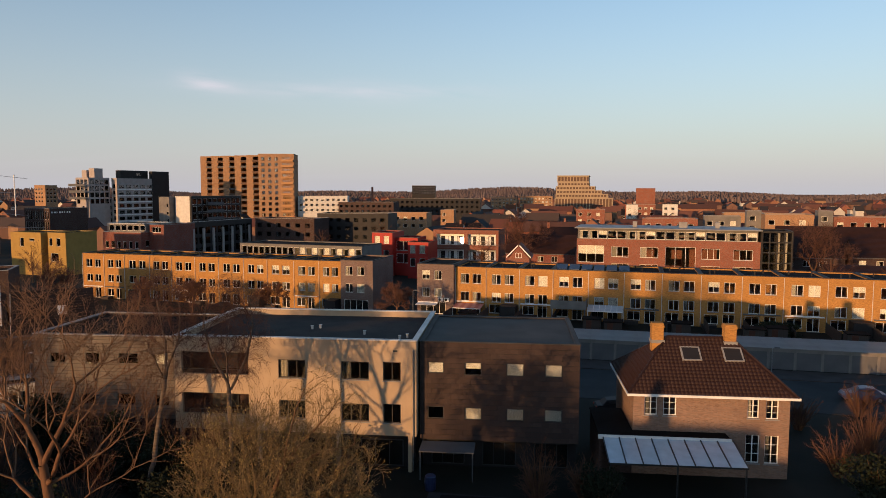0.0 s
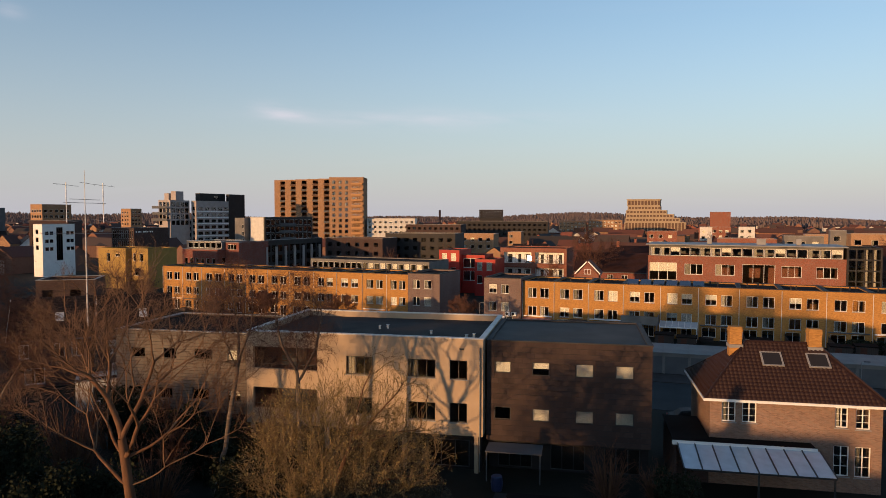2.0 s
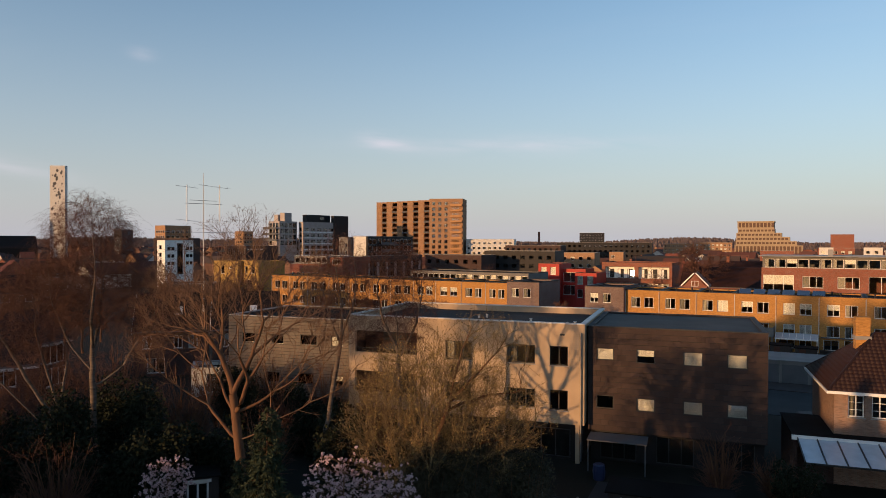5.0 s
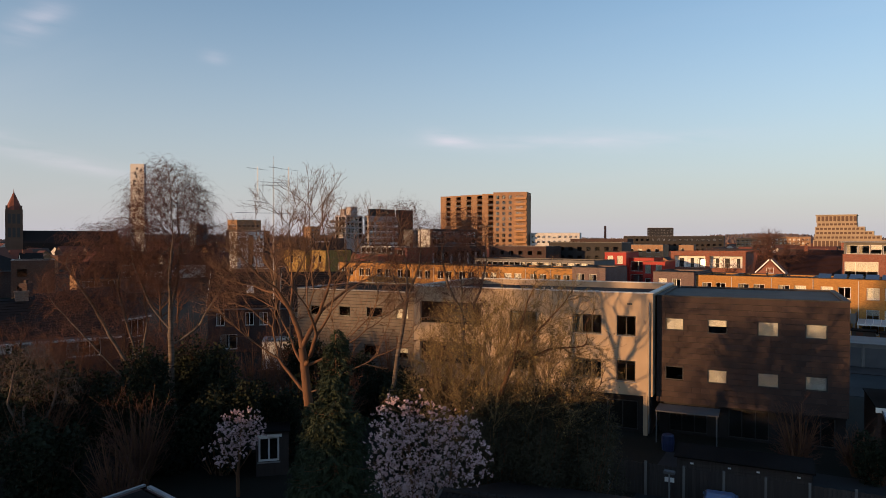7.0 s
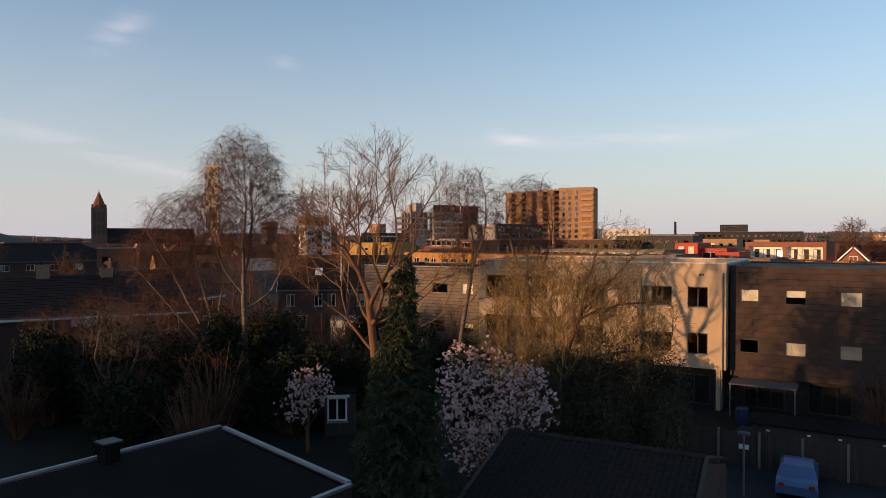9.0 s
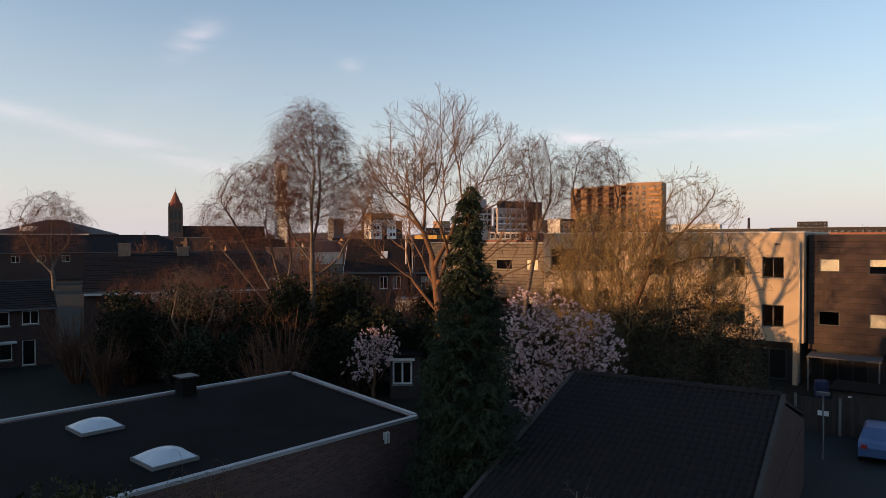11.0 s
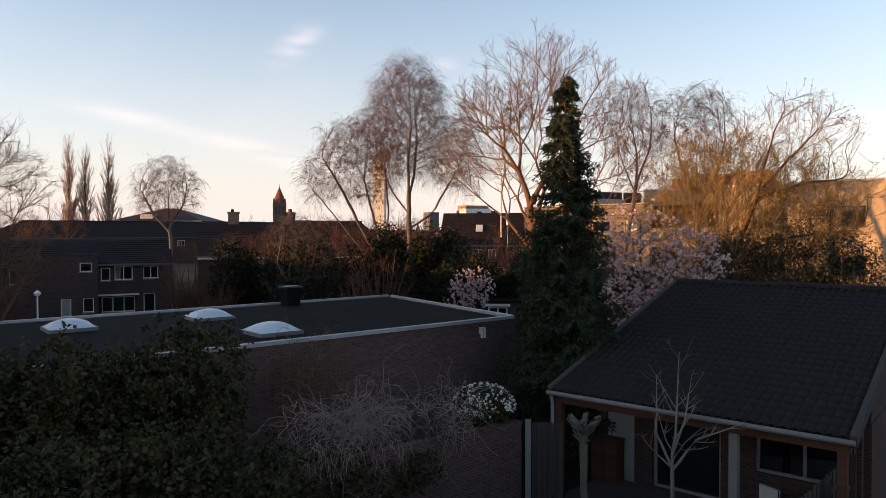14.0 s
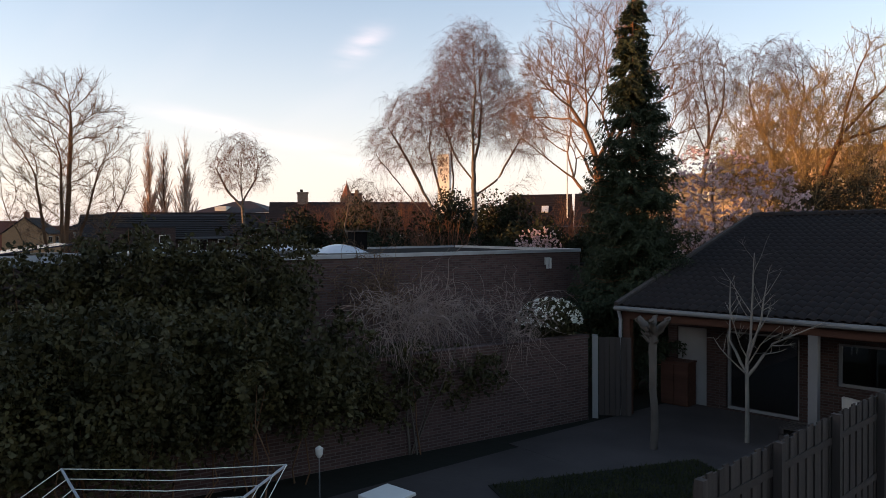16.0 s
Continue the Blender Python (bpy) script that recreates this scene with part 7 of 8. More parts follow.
for k, (x, y, h, s, sp) in enumerate(((-46, 26.5, 6.8, 91, 2.6), (-52, 31, 7.0, 92, 3.0), (-48.5, 38, 7.6, 93, 3.0), (-57, 36, 6.4, 94, 2.6), (-40, 41, 7.2, 95, 2.6), (-33, 44.5, 5.4, 96, 2.4), (24, 57, 4.6, 97, 2.2), (-1.2, 45.6, 5.0, 98, 1.5), (-50, 44, 8, 99, 3), (-33.5, 25.5, 6.4, 101, 2.6), (-38.5, 22.5, 6.8, 102, 2.8), (-44, 19.5, 4.6, 103, 2.0), (-42.5, 26, 7.6, 105, 3.0), (-49, 20, 6.6, 106, 2.8), (-30, 21.5, 5.0, 107, 2.0), (-36.5, 38, 7.4, 108, 2.8), (-28.5, 36, 6.5, 110, 2.4), (21, 55, 4.0, 111, 2.2), (25.5, 61, 4.4, 112, 2.4), (21.5, 65.5, 3.6, 113, 2.0), (28.5, 70.5, 3.6, 114, 2.2), (31, 65, 4.2, 115, 2.4), (1.8, 47.6, 3.4, 116, 1.6), (-55, 9, 5.0, 117, 2.4), (-42, 47.5, 7.6, 119, 2.8), (-36.5, 48, 7.0, 120, 2.6), (-31, 47.4, 7.2, 121, 2.4), (-26, 46.6, 6.6, 122, 2.2), (-58, 30, 6.5, 118, 2.6))):
    bush("bare_shrub", "tangled bare reddish-brown shrub", (x, y), h, sp, 22, s * 3, M["bark"], M["birchtwig"], [(8, 0.36, 36, 0.1, 0.06, 0.1, 5, 0.012), (7, 0.5, 42, 0.12, 0.0, 0.1, 4, 0.007)])


# ---------------------------------------------------------------- trees among the town, and the far woods
def small_tree(at, h, seed, twig="birchtwig"):
    st = [[(0, 0, 0, 0.2), (0.1, 0, h * 0.35, 0.15), (0, 0.1, h * 0.85, 0.03)]] + limbs(seed, 18, h * 0.25, h * 0.6, h * 0.65, h * 0.32, h * 0.33, 0.08, low=-0.6)
    return tree("town_tree", "bare brown town tree", (*at, 0), st, [(6, 0.36, 40, 0.09, 0.08, 0.2, 4, 0.025), (5, 0.5, 42, 0.1, 0.05, 0.1, 3, 0.017)], M["bark"], M[twig], seed, 1)[0]


foliage("garden_hedge", "dark clipped evergreen hedge by the terrace gardens", (31.6, 106.6), (4.4, 1.4, 2.4), 7000, 180, 0.2, category="hedge")
for x, y, h, s in ((52, 150, 13.6, 221), (-8, 170, 14, 222), (61, 128, 9, 223), (-26, 108, 6.5, 224), (-49, 112, 5.5, 225), (-62, 108, 7, 226), (-75, 112, 7, 227), (-88, 106, 8, 228)):
    rng = np.random.default_rng(s)
    grown = {}
    forked(rng, V(0, 0, 0), V(0, 0, 1), h * 0.2, 0.03 * h, 6, grown, 0.04, 0.86, 36)
    wood("town_tree", "bare brown spreading town tree", (x, y, 0), grown, [(7, 0.85, 42, 0.1, 0.06, 0.1, 4, 0.02), (4, 0.6, 40, 0.1, 0.05, 0.1, 3, 0.016)], M["bark"], M["birchtwig"], s, 3)
TT = [small_tree((-20, 176), 11, 201), small_tree((46, 128), 12, 202), small_tree((-75, 210), 10, 203)]
for x, y, s in ((-26.5, 196, 1.2), (62, 140, 1.0), (-14, 205, 1.2), (76, 160, 1.1), (-120, 140, 0.9), (-105, 150, 1.0), (-66, 96, 0.6), (-74, 98, 0.7), (-85, 100, 0.7), (-95, 80, 0.9)):
    copy_thing(hr.choice(TT), pose(x, y, 0, 0, 0, hr.uniform(0, 360)) @ Matrix.Scale(s, 4))
count = 0
while count < 120:
    az, r = hr.uniform(-30, 98), 110 + 900 * hr.random() ** 1.3
    x, y = -r * math.sin(radians(az)), r * math.cos(radians(az))
    if (az < 50 and y < 205) or any((x - a) ** 2 + (y - b) ** 2 < (c * 0.6) ** 2 for a, b, c in BUSY):
        continue
    t = copy_thing(hr.choice(TT), pose(x, y, 0, 0, 0, hr.uniform(0, 360)))
    t.scale = (1, 1, 1)
    count += 1


def far_woods(n, seed):
    """Distant bare woods: thousands of small rough crowns on gently rising land."""
    rng = np.random.default_rng(seed)
    az, r = np.radians(rng.uniform(-42, 110, n)), rng.uniform(1250, 2500, n)
    lift = 6 + (r - 1250) * 0.011 + 9 * np.sin(az * 9 + 1) * np.clip((r - 1600) / 900, 0, 1) + 5 * np.sin(az * 23)
    base = np.stack([-r * np.sin(az), r * np.cos(az), lift - 8], 1)
    ring = 4
    h, w = rng.uniform(6, 12, n), rng.uniform(1.4, 3.6, n)
    V = []
    for f, k in ((0.0, 1.3), (0.6, 1.15), (1.0, 0.4)):
        a = np.arange(ring) * math.tau / ring
        rad = w[:, None] * k * rng.uniform(0.65, 1.25, (n, ring))
        V.append(np.stack([base[:, :1] + rad * np.cos(a), base[:, 1:2] + rad * np.sin(a), base[:, 2:] + (h * f)[:, None] + rng.uniform(-1, 1, (n, ring))], 2))
    V = np.stack(V, 1).reshape(-1, 3)
    i, j, s = np.meshgrid(np.arange(n), np.arange(2), np.arange(ring), indexing="ij")
    at = lambda jj, ss: (i * 3 + jj) * ring + ss % ring
    F = np.stack([at(j, s), at(j, s + 1), at(j + 1, s + 1), at(j + 1, s)], -1).reshape(-1, 4)
    solid("far_woods", quads("far_woods", V, F, M["farwood"]), None, "brown bare woods along the horizon", "woods", kind="stuff")


far_woods(30000, 5)
# ---------------------------------------------------------------- flat-roofed brick building beside the garden
FLAT = pose(-15.58, 5.0, 0, 0, 0, -3)
flat = thing("flat_building", "low brick building with a black bitumen roof and domed skylights", "building", FLAT)
for r in ((-0.3, 0, -22, 11.5), (-9.5, -9.2, -22, 13.2)):
    part("wall", boxes((*r, 0, 3.95)), M["plum"], flat)
part("wall", boxes((-9.2, -0.3, -22, -21.7, 0, 3.95)), M["plum"], flat)
part("wall", boxes((-4.75, 4.6, -0.3, 0.0, 0, 3.95)), M["plum"], flat, m=pose(-4.7, 12.42, 0, 0, 0, -9.8))
part("roof", boxes((-9.2, -0.3, -22, 11.3, 3.75, 3.95)), M["bitumen"], flat)
bm = bmesh.new()
v = [bm.verts.new(p) for p in ((-9.2, 11.301, 3.95), (-0.3, 11.301, 3.95), (-0.3, 11.45, 3.95), (-9.2, 12.98, 3.95))]
bm.faces.new(v)
part("roof_end", bm, M["bitumen"], flat)
part("roof_edge", boxes((-0.13, 0.05, -22, 11.5, 3.952, 4.05)), M["zinc"], flat, "pale zinc roof edge")
part("roof_edge", boxes((-9.55, -9.4, -22, 13.2, 3.952, 4.03)), M["zinc"], flat)
part("roof_edge", boxes((-4.5, 4.55, -0.12, 0.05, 3.952, 4.04)), M["zinc"], flat, m=pose(-4.7, 12.42, 0, 0, 0, -9.8))


def skylight(x, y):
    s = thing("skylight", "clear domed skylight on the bitumen roof", "skylight", FLAT @ pose(x, y, 3.95), "roof skylights")
    part("kerb", boxes((-0.64, 0.64, -0.64, 0.64, 0.001, 0.1)), M["roofgrey"], s)
    bm = bmesh.new()
    n = 8
    g = [[bm.verts.new((-0.6 + 1.2 * i / n, -0.6 + 1.2 * j / n, 0.101 + 0.24 * (1 - (2 * i / n - 1) ** 2) ** 0.6 * (1 - (2 * j / n - 1) ** 2) ** 0.6)) for j in range(n + 1)] for i in range(n + 1)]
    for i in range(n):
        for j in range(n):
            bm.faces.new((g[i][j], g[i + 1][j], g[i + 1][j + 1], g[i][j + 1])).smooth = True
    part("dome", bm, M["acrylic"], s)
    return s


for x, y in ((-6.45, 3.9), (-1.95, 3.95), (-6.45, -0.2)):
    skylight(x, y)
rl = thing("roof_light", "low glazed roof light with a metal frame", "roof light", FLAT @ pose(-3.4, -3.6, 3.95))
part("kerb", boxes((-1.6, 1.6, -0.9, 0.9, 0.001, 0.2)), M["zinc"], rl)
for k in range(4):
    part("pane", boxes((-1.58 + 0.8 * k, -0.82 + 0.8 * k, -0.88, 0.88, 0.22, 0.25)), M["solar"], rl, m=pose(0, 0, 0.08, 8, 0, 0))
wl3 = thing("wall_light", "pale twin-tube light on the brick wall", "wall light", FLAT @ pose(0.0, 10.08, 3.6))
part("backplate", boxes((0.002, 0.03, -0.11, 0.11, -0.02, 0.2)), M["offwhite"], wl3)
for v in (-0.06, 0.06):
    bm = bmesh.new()
    tube(bm, [(0.08, v, -0.14), (0.08, v, 0.18)], [0.04, 0.04], 10)
    part("tube", bm, M["offwhite"], wl3)
pipe = thing("flue", "short black roof flue", "flue", FLAT @ pose(-8.7, 8.0, 3.95))
part("duct", boxes((-0.28, 0.28, -0.28, 0.28, 0.0, 0.7)), M["bitumen"], pipe)
part("cap", boxes((-0.36, 0.36, -0.36, 0.36, 0.7, 0.76)), M["black"], pipe)

# ---------------------------------------------------------------- tiled outbuilding with a veranda
OUT = pose(-10.95, 13.4, 0, 0, 0, 7)
outb = thing("outbuilding", "low outbuilding with a dark pantile roof and open veranda", "outbuilding", OUT)
OW, OD, OZ, OR = 6.6, 8.2, 2.74, 5.02
wh = [(0.25, 1.05, 0.02, 2.05), (1.55, 3.3, 0.05, 2.05), (4.1, 6.2, 1.0, 2.0)]
bm = bmesh.new()
pierced(bm, pose(0.15, 2.2, 0), OW - 0.3, 0, 2.6, wh, 0.25)
part("wall", bm, M["darkbrick"], outb)
part("wall", boxes((0.0, 0.25, 2.45, 15.9, 0, 2.5)), M["darkbrick"], outb)
part("wall", boxes((OW - 0.25, OW, 2.45, 15.9, 0, 2.5)), M["darkbrick"], outb)
part("door", boxes((0.4, 1.2, 2.25, 2.31, 0.03, 2.04)), M["coping"], outb, "white door left ajar")
window(outb, pose(1.7, 2.2, 0.05), 1.75, 2.0, "coping", "", 0, sill=False, name="glass_door")
window(outb, pose(4.25, 2.2, 1.0), 2.1, 1.0, "coping", "", 1, sill=False)
bm = boxes((0, OW, 0.1, 0.28, 2.42, 2.7))
part("beam", bm, M["brownwood"], outb, "red-brown timber beam")
for x in (0.12, 4.4, OW - 0.15):
    part("post", boxes((x - 0.09, x + 0.09, 0.1, 0.28, 0, 2.42)), M["concrete" if 1 < x < 6 else "brownwood"], outb)
bm = bmesh.new()
tube(bm, [(-0.1, -0.08, 2.68), (OW + 0.1, -0.08, 2.68)], [0.06, 0.06], 8)
part("gutter", bm, M["roofgrey"], outb)
bm = bmesh.new()
tube(bm, [(0.0, -0.06, 2.62), (0.0, 0.02, 2.42), (0.0, 0.02, 0)], [0.045] * 3, 8)
part("downpipe", bm, M["zinc"], outb)
sl = math.hypot(OD, OR - OZ)
ra = math.degrees(math.atan2(OR - OZ, OD))
deck = part("roof", boxes((0, OW, 0, sl, -0.1, 0.0)), M["darktile"], outb, "dark pantile roof", pose(0, 0, OZ, ra, 0, 0))
part("roof_back", boxes((0, OW, 0, sl, -0.1, 0.0)), M["darktile"], outb, m=pose(OW, 2 * OD, OZ, ra, 0, 180))
for x in (-0.12, OW - 0.0):
    part("verge", boxes((x, x + 0.12, -0.05, sl, -0.16, 0.1)), M["wood"], outb, m=pose(0, 0, OZ, ra, 0, 0))
bm = bmesh.new()
for k in range(20):
    x = OW * k / 20
    tube(bm, [(x, OD, OR + 0.03), (x + OW / 20 + 0.02, OD, OR + 0.05)], [0.11, 0.125], 8)
part("ridge_tiles", bm, M["darktile"], outb)

for x in (0.02, OW - 0.22):  # gables under the two slopes
    bm = bmesh.new()
    pts = ((2.5, 2.505), (2 * OD - 0.5, 2.505), (2 * OD - 0.5, 2.62), (OD, OR - 0.16), (2.5, OZ + (OR - OZ) * 2.5 / OD - 0.16))
    a, b = [bm.verts.new((x, y, z)) for y, z in pts], [bm.verts.new((x + 0.2, y, z)) for y, z in pts]
    bm.faces.new(a[::-1])
    bm.faces.new(b)
    for k in range(5):
        bm.faces.new((a[k], a[(k + 1) % 5], b[(k + 1) % 5], b[k]))
    part("gable", bm, M["darkbrick"], outb)

# ---------------------------------------------------------------- garden
sheet("path", -10.9, -5.0, 9.6, 16.5, 0.03, M["paving"], "worn concrete paved yard before the veranda", "paving")
sheet("path_strip", -10.6, -8.6, -6, 9.6, 0.028, M["paving"], "pale concrete garden path", "paving")
gw = thing("garden_wall", "old mauve brick garden wall half hidden by ivy", "wall", pose(-11.3, 12.5, 0, 0, 0, -96))
part("brickwork", boxes((0, 21, -0.11, 0.11, 0, 2.0)), M["wallbrick"], gw)
part("wall_cap", boxes((-0.02, 21, -0.13, 0.13, 2.002, 2.07)), M["wallbrick"], gw)
gate = thing("garden_gate", "weathered board gate with a pale post", "gate", pose(-11.2, 12.65, 0, 0, 0, 40))
part("post", boxes((0, 0.14, 0, 0.14, 0, 2.05)), M["coping"], gate)
for k in range(6):
    part("board", boxes((0.16 + 0.13 * k, 0.28 + 0.13 * k, 0.03, 0.06, 0.08, 2.0)), M["wood"], gate)

# fence of upright boards
fence = thing("fence", "grey weathered board fence", "fence", pose(-4.34, 6.3, 0, 0, 0, 94))
bd = mesh_of("board", boxes((0.004, 0.136, -0.012, 0.012, 0.03, 1.78)), M["wood"])
for k in range(70):
    part("board", bd, None, fence, m=pose(0.14 * k, 0.02 * (k % 2), 0.02 * ((k * 7) % 3)))
for k in range(6):
    part("post", boxes((2 * k - 0.05, 2 * k + 0.05, -0.14, -0.03, 0, 1.85)), M["wood"], fence)
part("rail", boxes((0, 9.8, -0.03, -0.013, 0.4, 0.5)), M["wood"], fence)
part("rail", boxes((0, 9.8, -0.03, -0.013, 1.4, 1.5)), M["wood"], fence)

# pantiles of the outbuilding's front slope
def pantile():
    bm = bmesh.new()
    w, l, n = 0.3, 0.4, 6
    prof = [(w * k / n, 0.032 * math.sin(math.pi * 1.5 * k / n - 0.5) + 0.02) for k in range(n + 1)]
    lo = [bm.verts.new((x, 0.0, z + 0.016)) for x, z in prof]
    hi = [bm.verts.new((x, l, z + 0.008)) for x, z in prof]
    un = [bm.verts.new((x, 0.0, z + 0.008)) for x, z in prof]
    for k in range(n):
        bm.faces.new((lo[k], lo[k + 1], hi[k + 1], hi[k])).smooth = True
        bm.faces.new((un[k], un[k + 1], lo[k + 1], lo[k]))
    return mesh_of("pantile", bm, M["darktile"])


PT = pantile()
NX, NY = 31, 25
dx, dy = OW / NX, (sl - 0.05) / NY
rest = bmesh.new()
for j in range(NY):
    for i in range(NX):
        m = Matrix.Translation((i * dx, -0.04 + j * dy, 0.004)) @ Matrix.Diagonal((dx / 0.3, dy / 0.34, 1, 1))
        if j < 9:
            part("pantile", PT, None, deck, m=m)
        else:
            n0 = len(rest.verts)
            rest.from_mesh(PT)
            rest.verts.ensure_lookup_table()
            for v in rest.verts[n0:]:
                v.co = m @ v.co
tagged(part("upper_roofing", rest, M["darktile"], deck), kind="stuff")


# ---------------------------------------------------------------- ivy, vines and small plants
def ivy_patch(name, label, P, n, seed, leaf=0.1, rz=0, category="ivy"):
    """Leaves over a bank of lumps. P: (x, y, z, rx, ry, rz) ellipsoids."""
    rng = np.random.default_rng(seed)
    ob = thing(name, label, category)
    pts = []
    vol = np.array([(a * b + b * c + a * c) for *_, a, b, c in P])
    for (x, y, z, a, b, c), share in zip(P, vol / vol.sum()):
        k = int(n * share)
        v = rng.normal(0, 1, (k, 3))
        v /= np.linalg.norm(v, axis=1, keepdims=True)
        q = np.array([x, y, z]) + v * np.array([a, b, c]) * rng.uniform(0.72, 1.1, (k, 1))
        pts.append(q[q[:, 2] > 0.05])
    q = np.concatenate(pts)
    m = len(q) // 12
    c = q[rng.choice(len(q), m)]
    way = np.stack([rng.uniform(0.1, 1.0, m), rng.normal(0, 0.6, m), rng.normal(0.15, 0.6, m)], 1)
    way /= np.linalg.norm(way, axis=1, keepdims=True)
    f = np.linspace(0, 1, 12)[None, :, None]
    spray = c[:, None] + way[:, None] * f * rng.uniform(0.15, 0.42, (m, 1, 1)) + np.array([0, 0, -0.16]) * f ** 2 + rng.normal(0, 0.022, (m, 12, 3))
    part("leafage", leaves("leafage", spray.reshape(-1, 3), leaf, M["ivy"], rng, 0.5, 1.35, 0.42), None, ob)
    lines = {5: []}
    for k in range(60):
        e = q[rng.integers(len(q))]
        s = np.array([e[0], e[1], 0.0]) + rng.normal(0, 0.2, 3) * np.array([1, 1, 0])
        f = np.linspace(0, 1, 5)[:, None]
        lines[5].append((s + (e - s) * f + rng.normal(0, 0.08, (5, 3)) * f * (1 - f) * 4, np.linspace(0.02, 0.006, 5)))
    tagged(part("stemwork", rods("stemwork", lines, 4, M["bark"]), None, ob), kind="stuff")


rr = random.Random(4)
ivy_patch("ivy_bank", "thick dark ivy climbing over the flat roof's edge", [(-14.7 + rr.uniform(-0.2, 0.3), 1.0 + 0.62 * k, 3.3 + rr.uniform(-0.3, 0.4), 0.95, 0.75, 1.25) for k in range(9)] +
          [(-13.9 + rr.uniform(-0.3, 0.4), 0.6 + 0.7 * k, 1.9, 1.2, 0.9, 1.3) for k in range(8)] +
          [(-14.3 + rr.uniform(-0.6, 1.0), rr.uniform(0.4, 6.4), rr.uniform(2.6, 4.1), 0.18, 0.18, 0.5) for k in range(26)], 60000, 301, 0.08)
ivy_patch("ivy_hedge", "dark ivy hedge hanging over the garden wall", [(-10.6 - 0.1 * k + rr.uniform(-0.25, 0.25), -3.5 + 0.8 * k, 2.0 + rr.uniform(-0.25, 0.3) - 0.03 * k, 0.8, 0.8, 0.75 + 0.15 * (k % 2) - 0.02 * k) for k in range(17)] +
          [(-11.9 + rr.uniform(-0.4, 0.2), -3.0 + 1.0 * k, 2.4 + rr.uniform(-0.3, 0.4), 1.0, 0.9, 0.8) for k in range(8)] +
          [(-10.7 + rr.uniform(-0.9, 0.7), rr.uniform(-3.5, 7), 2.5 + rr.uniform(-0.3, 0.35), 0.16, 0.16, 0.5) for k in range(26)], 78000, 302, 0.08)


def vine(name, label, at, spread, n, seed, mat, r=0.011, hang=0.5):
    """A tangle of bare arching shoots."""
    rng = np.random.default_rng(seed)
    ob = thing(name, label, "climber")
    lines = {8: []}
    for k in range(n):
        s = np.array(at) + rng.normal(0, 1, 3) * np.array(spread) * 0.55
        d = rng.normal(0, 1, 3) + np.array([0, 0, 0.5])
        pts, rad = branch(rng, s, d / np.linalg.norm(d), rng.uniform(0.4, 1.5), r * rng.uniform(0.5, 1.3), 8, 0.34, -hang)
        pts[:, 2] = np.maximum(pts[:, 2], 0.05)
        lines[8].append((pts, rad))
    stems = {5: []}
    for k in range(5):
        f = np.linspace(0, 1, 5)[:, None]
        s = np.array([at[0] - 0.35, at[1], 0]) + rng.normal(0, 0.25, 3) * np.array([0.2, 1, 0])
        e = np.array(at) + rng.normal(0, 0.5, 3) * np.array(spread)
        stems[5].append((s + (e - s) * f + rng.normal(0, 0.06, (5, 3)) * f, np.linspace(0.02, 0.01, 5)))
    part("main_stem", rods("main_stem", stems, 6, M["greybark"]), None, ob)
    tagged(part("tangle", rods("tangle", lines, 3, mat), None, ob), kind="stuff")


vine("bare_climber", "tangle of pale bare climber shoots on the wall", (-11.3, 7.6, 2.9), (0.45, 1.35, 0.42), 460, 311, M["drytwig"], 0.008)
vine("bare_climber", "tangle of dark bare climber shoots on the wall", (-14.6, 8.6, 3.2), (0.35, 1.0, 0.8), 260, 312, M["twig"], 0.009)
vine("bare_climber", "wispy bare climber above the garden wall", (-11.4, 10.4, 2.5), (0.3, 0.6, 0.6), 150, 313, M["drytwig"], 0.008, 0.3)

# flowering shrub on the wall
rng = np.random.default_rng(321)
fl = thing("flowering_shrub", "rounded evergreen shrub dotted with white flowers", "shrub", pose(-12.0, 12.0, 2.4))
v = rng.normal(0, 1, (5000, 3))
v /= np.linalg.norm(v, axis=1, keepdims=True)
v *= rng.uniform(0.5, 1.05, (5000, 1))
part("leafage", leaves("leafage", v * np.array([0.75, 0.75, 0.5]), 0.07, M["ivy"], rng, 0.2), None, fl)
w = rng.normal(0, 1, (260, 3))
w /= np.linalg.norm(w, axis=1, keepdims=True)
w[:, 2] = np.abs(w[:, 2]) * 1.1 - 0.15
part("blossom", leaves("blossom", np.repeat(w * np.array([0.8, 0.8, 0.55]), 4, 0), 0.05, M["bloom"], rng, -0.6, 1.2), None, fl, "small white flowers")
part("stem", boxes((-0.06, 0.06, -0.06, 0.06, -2.4, 0.1)), M["bark"], fl)

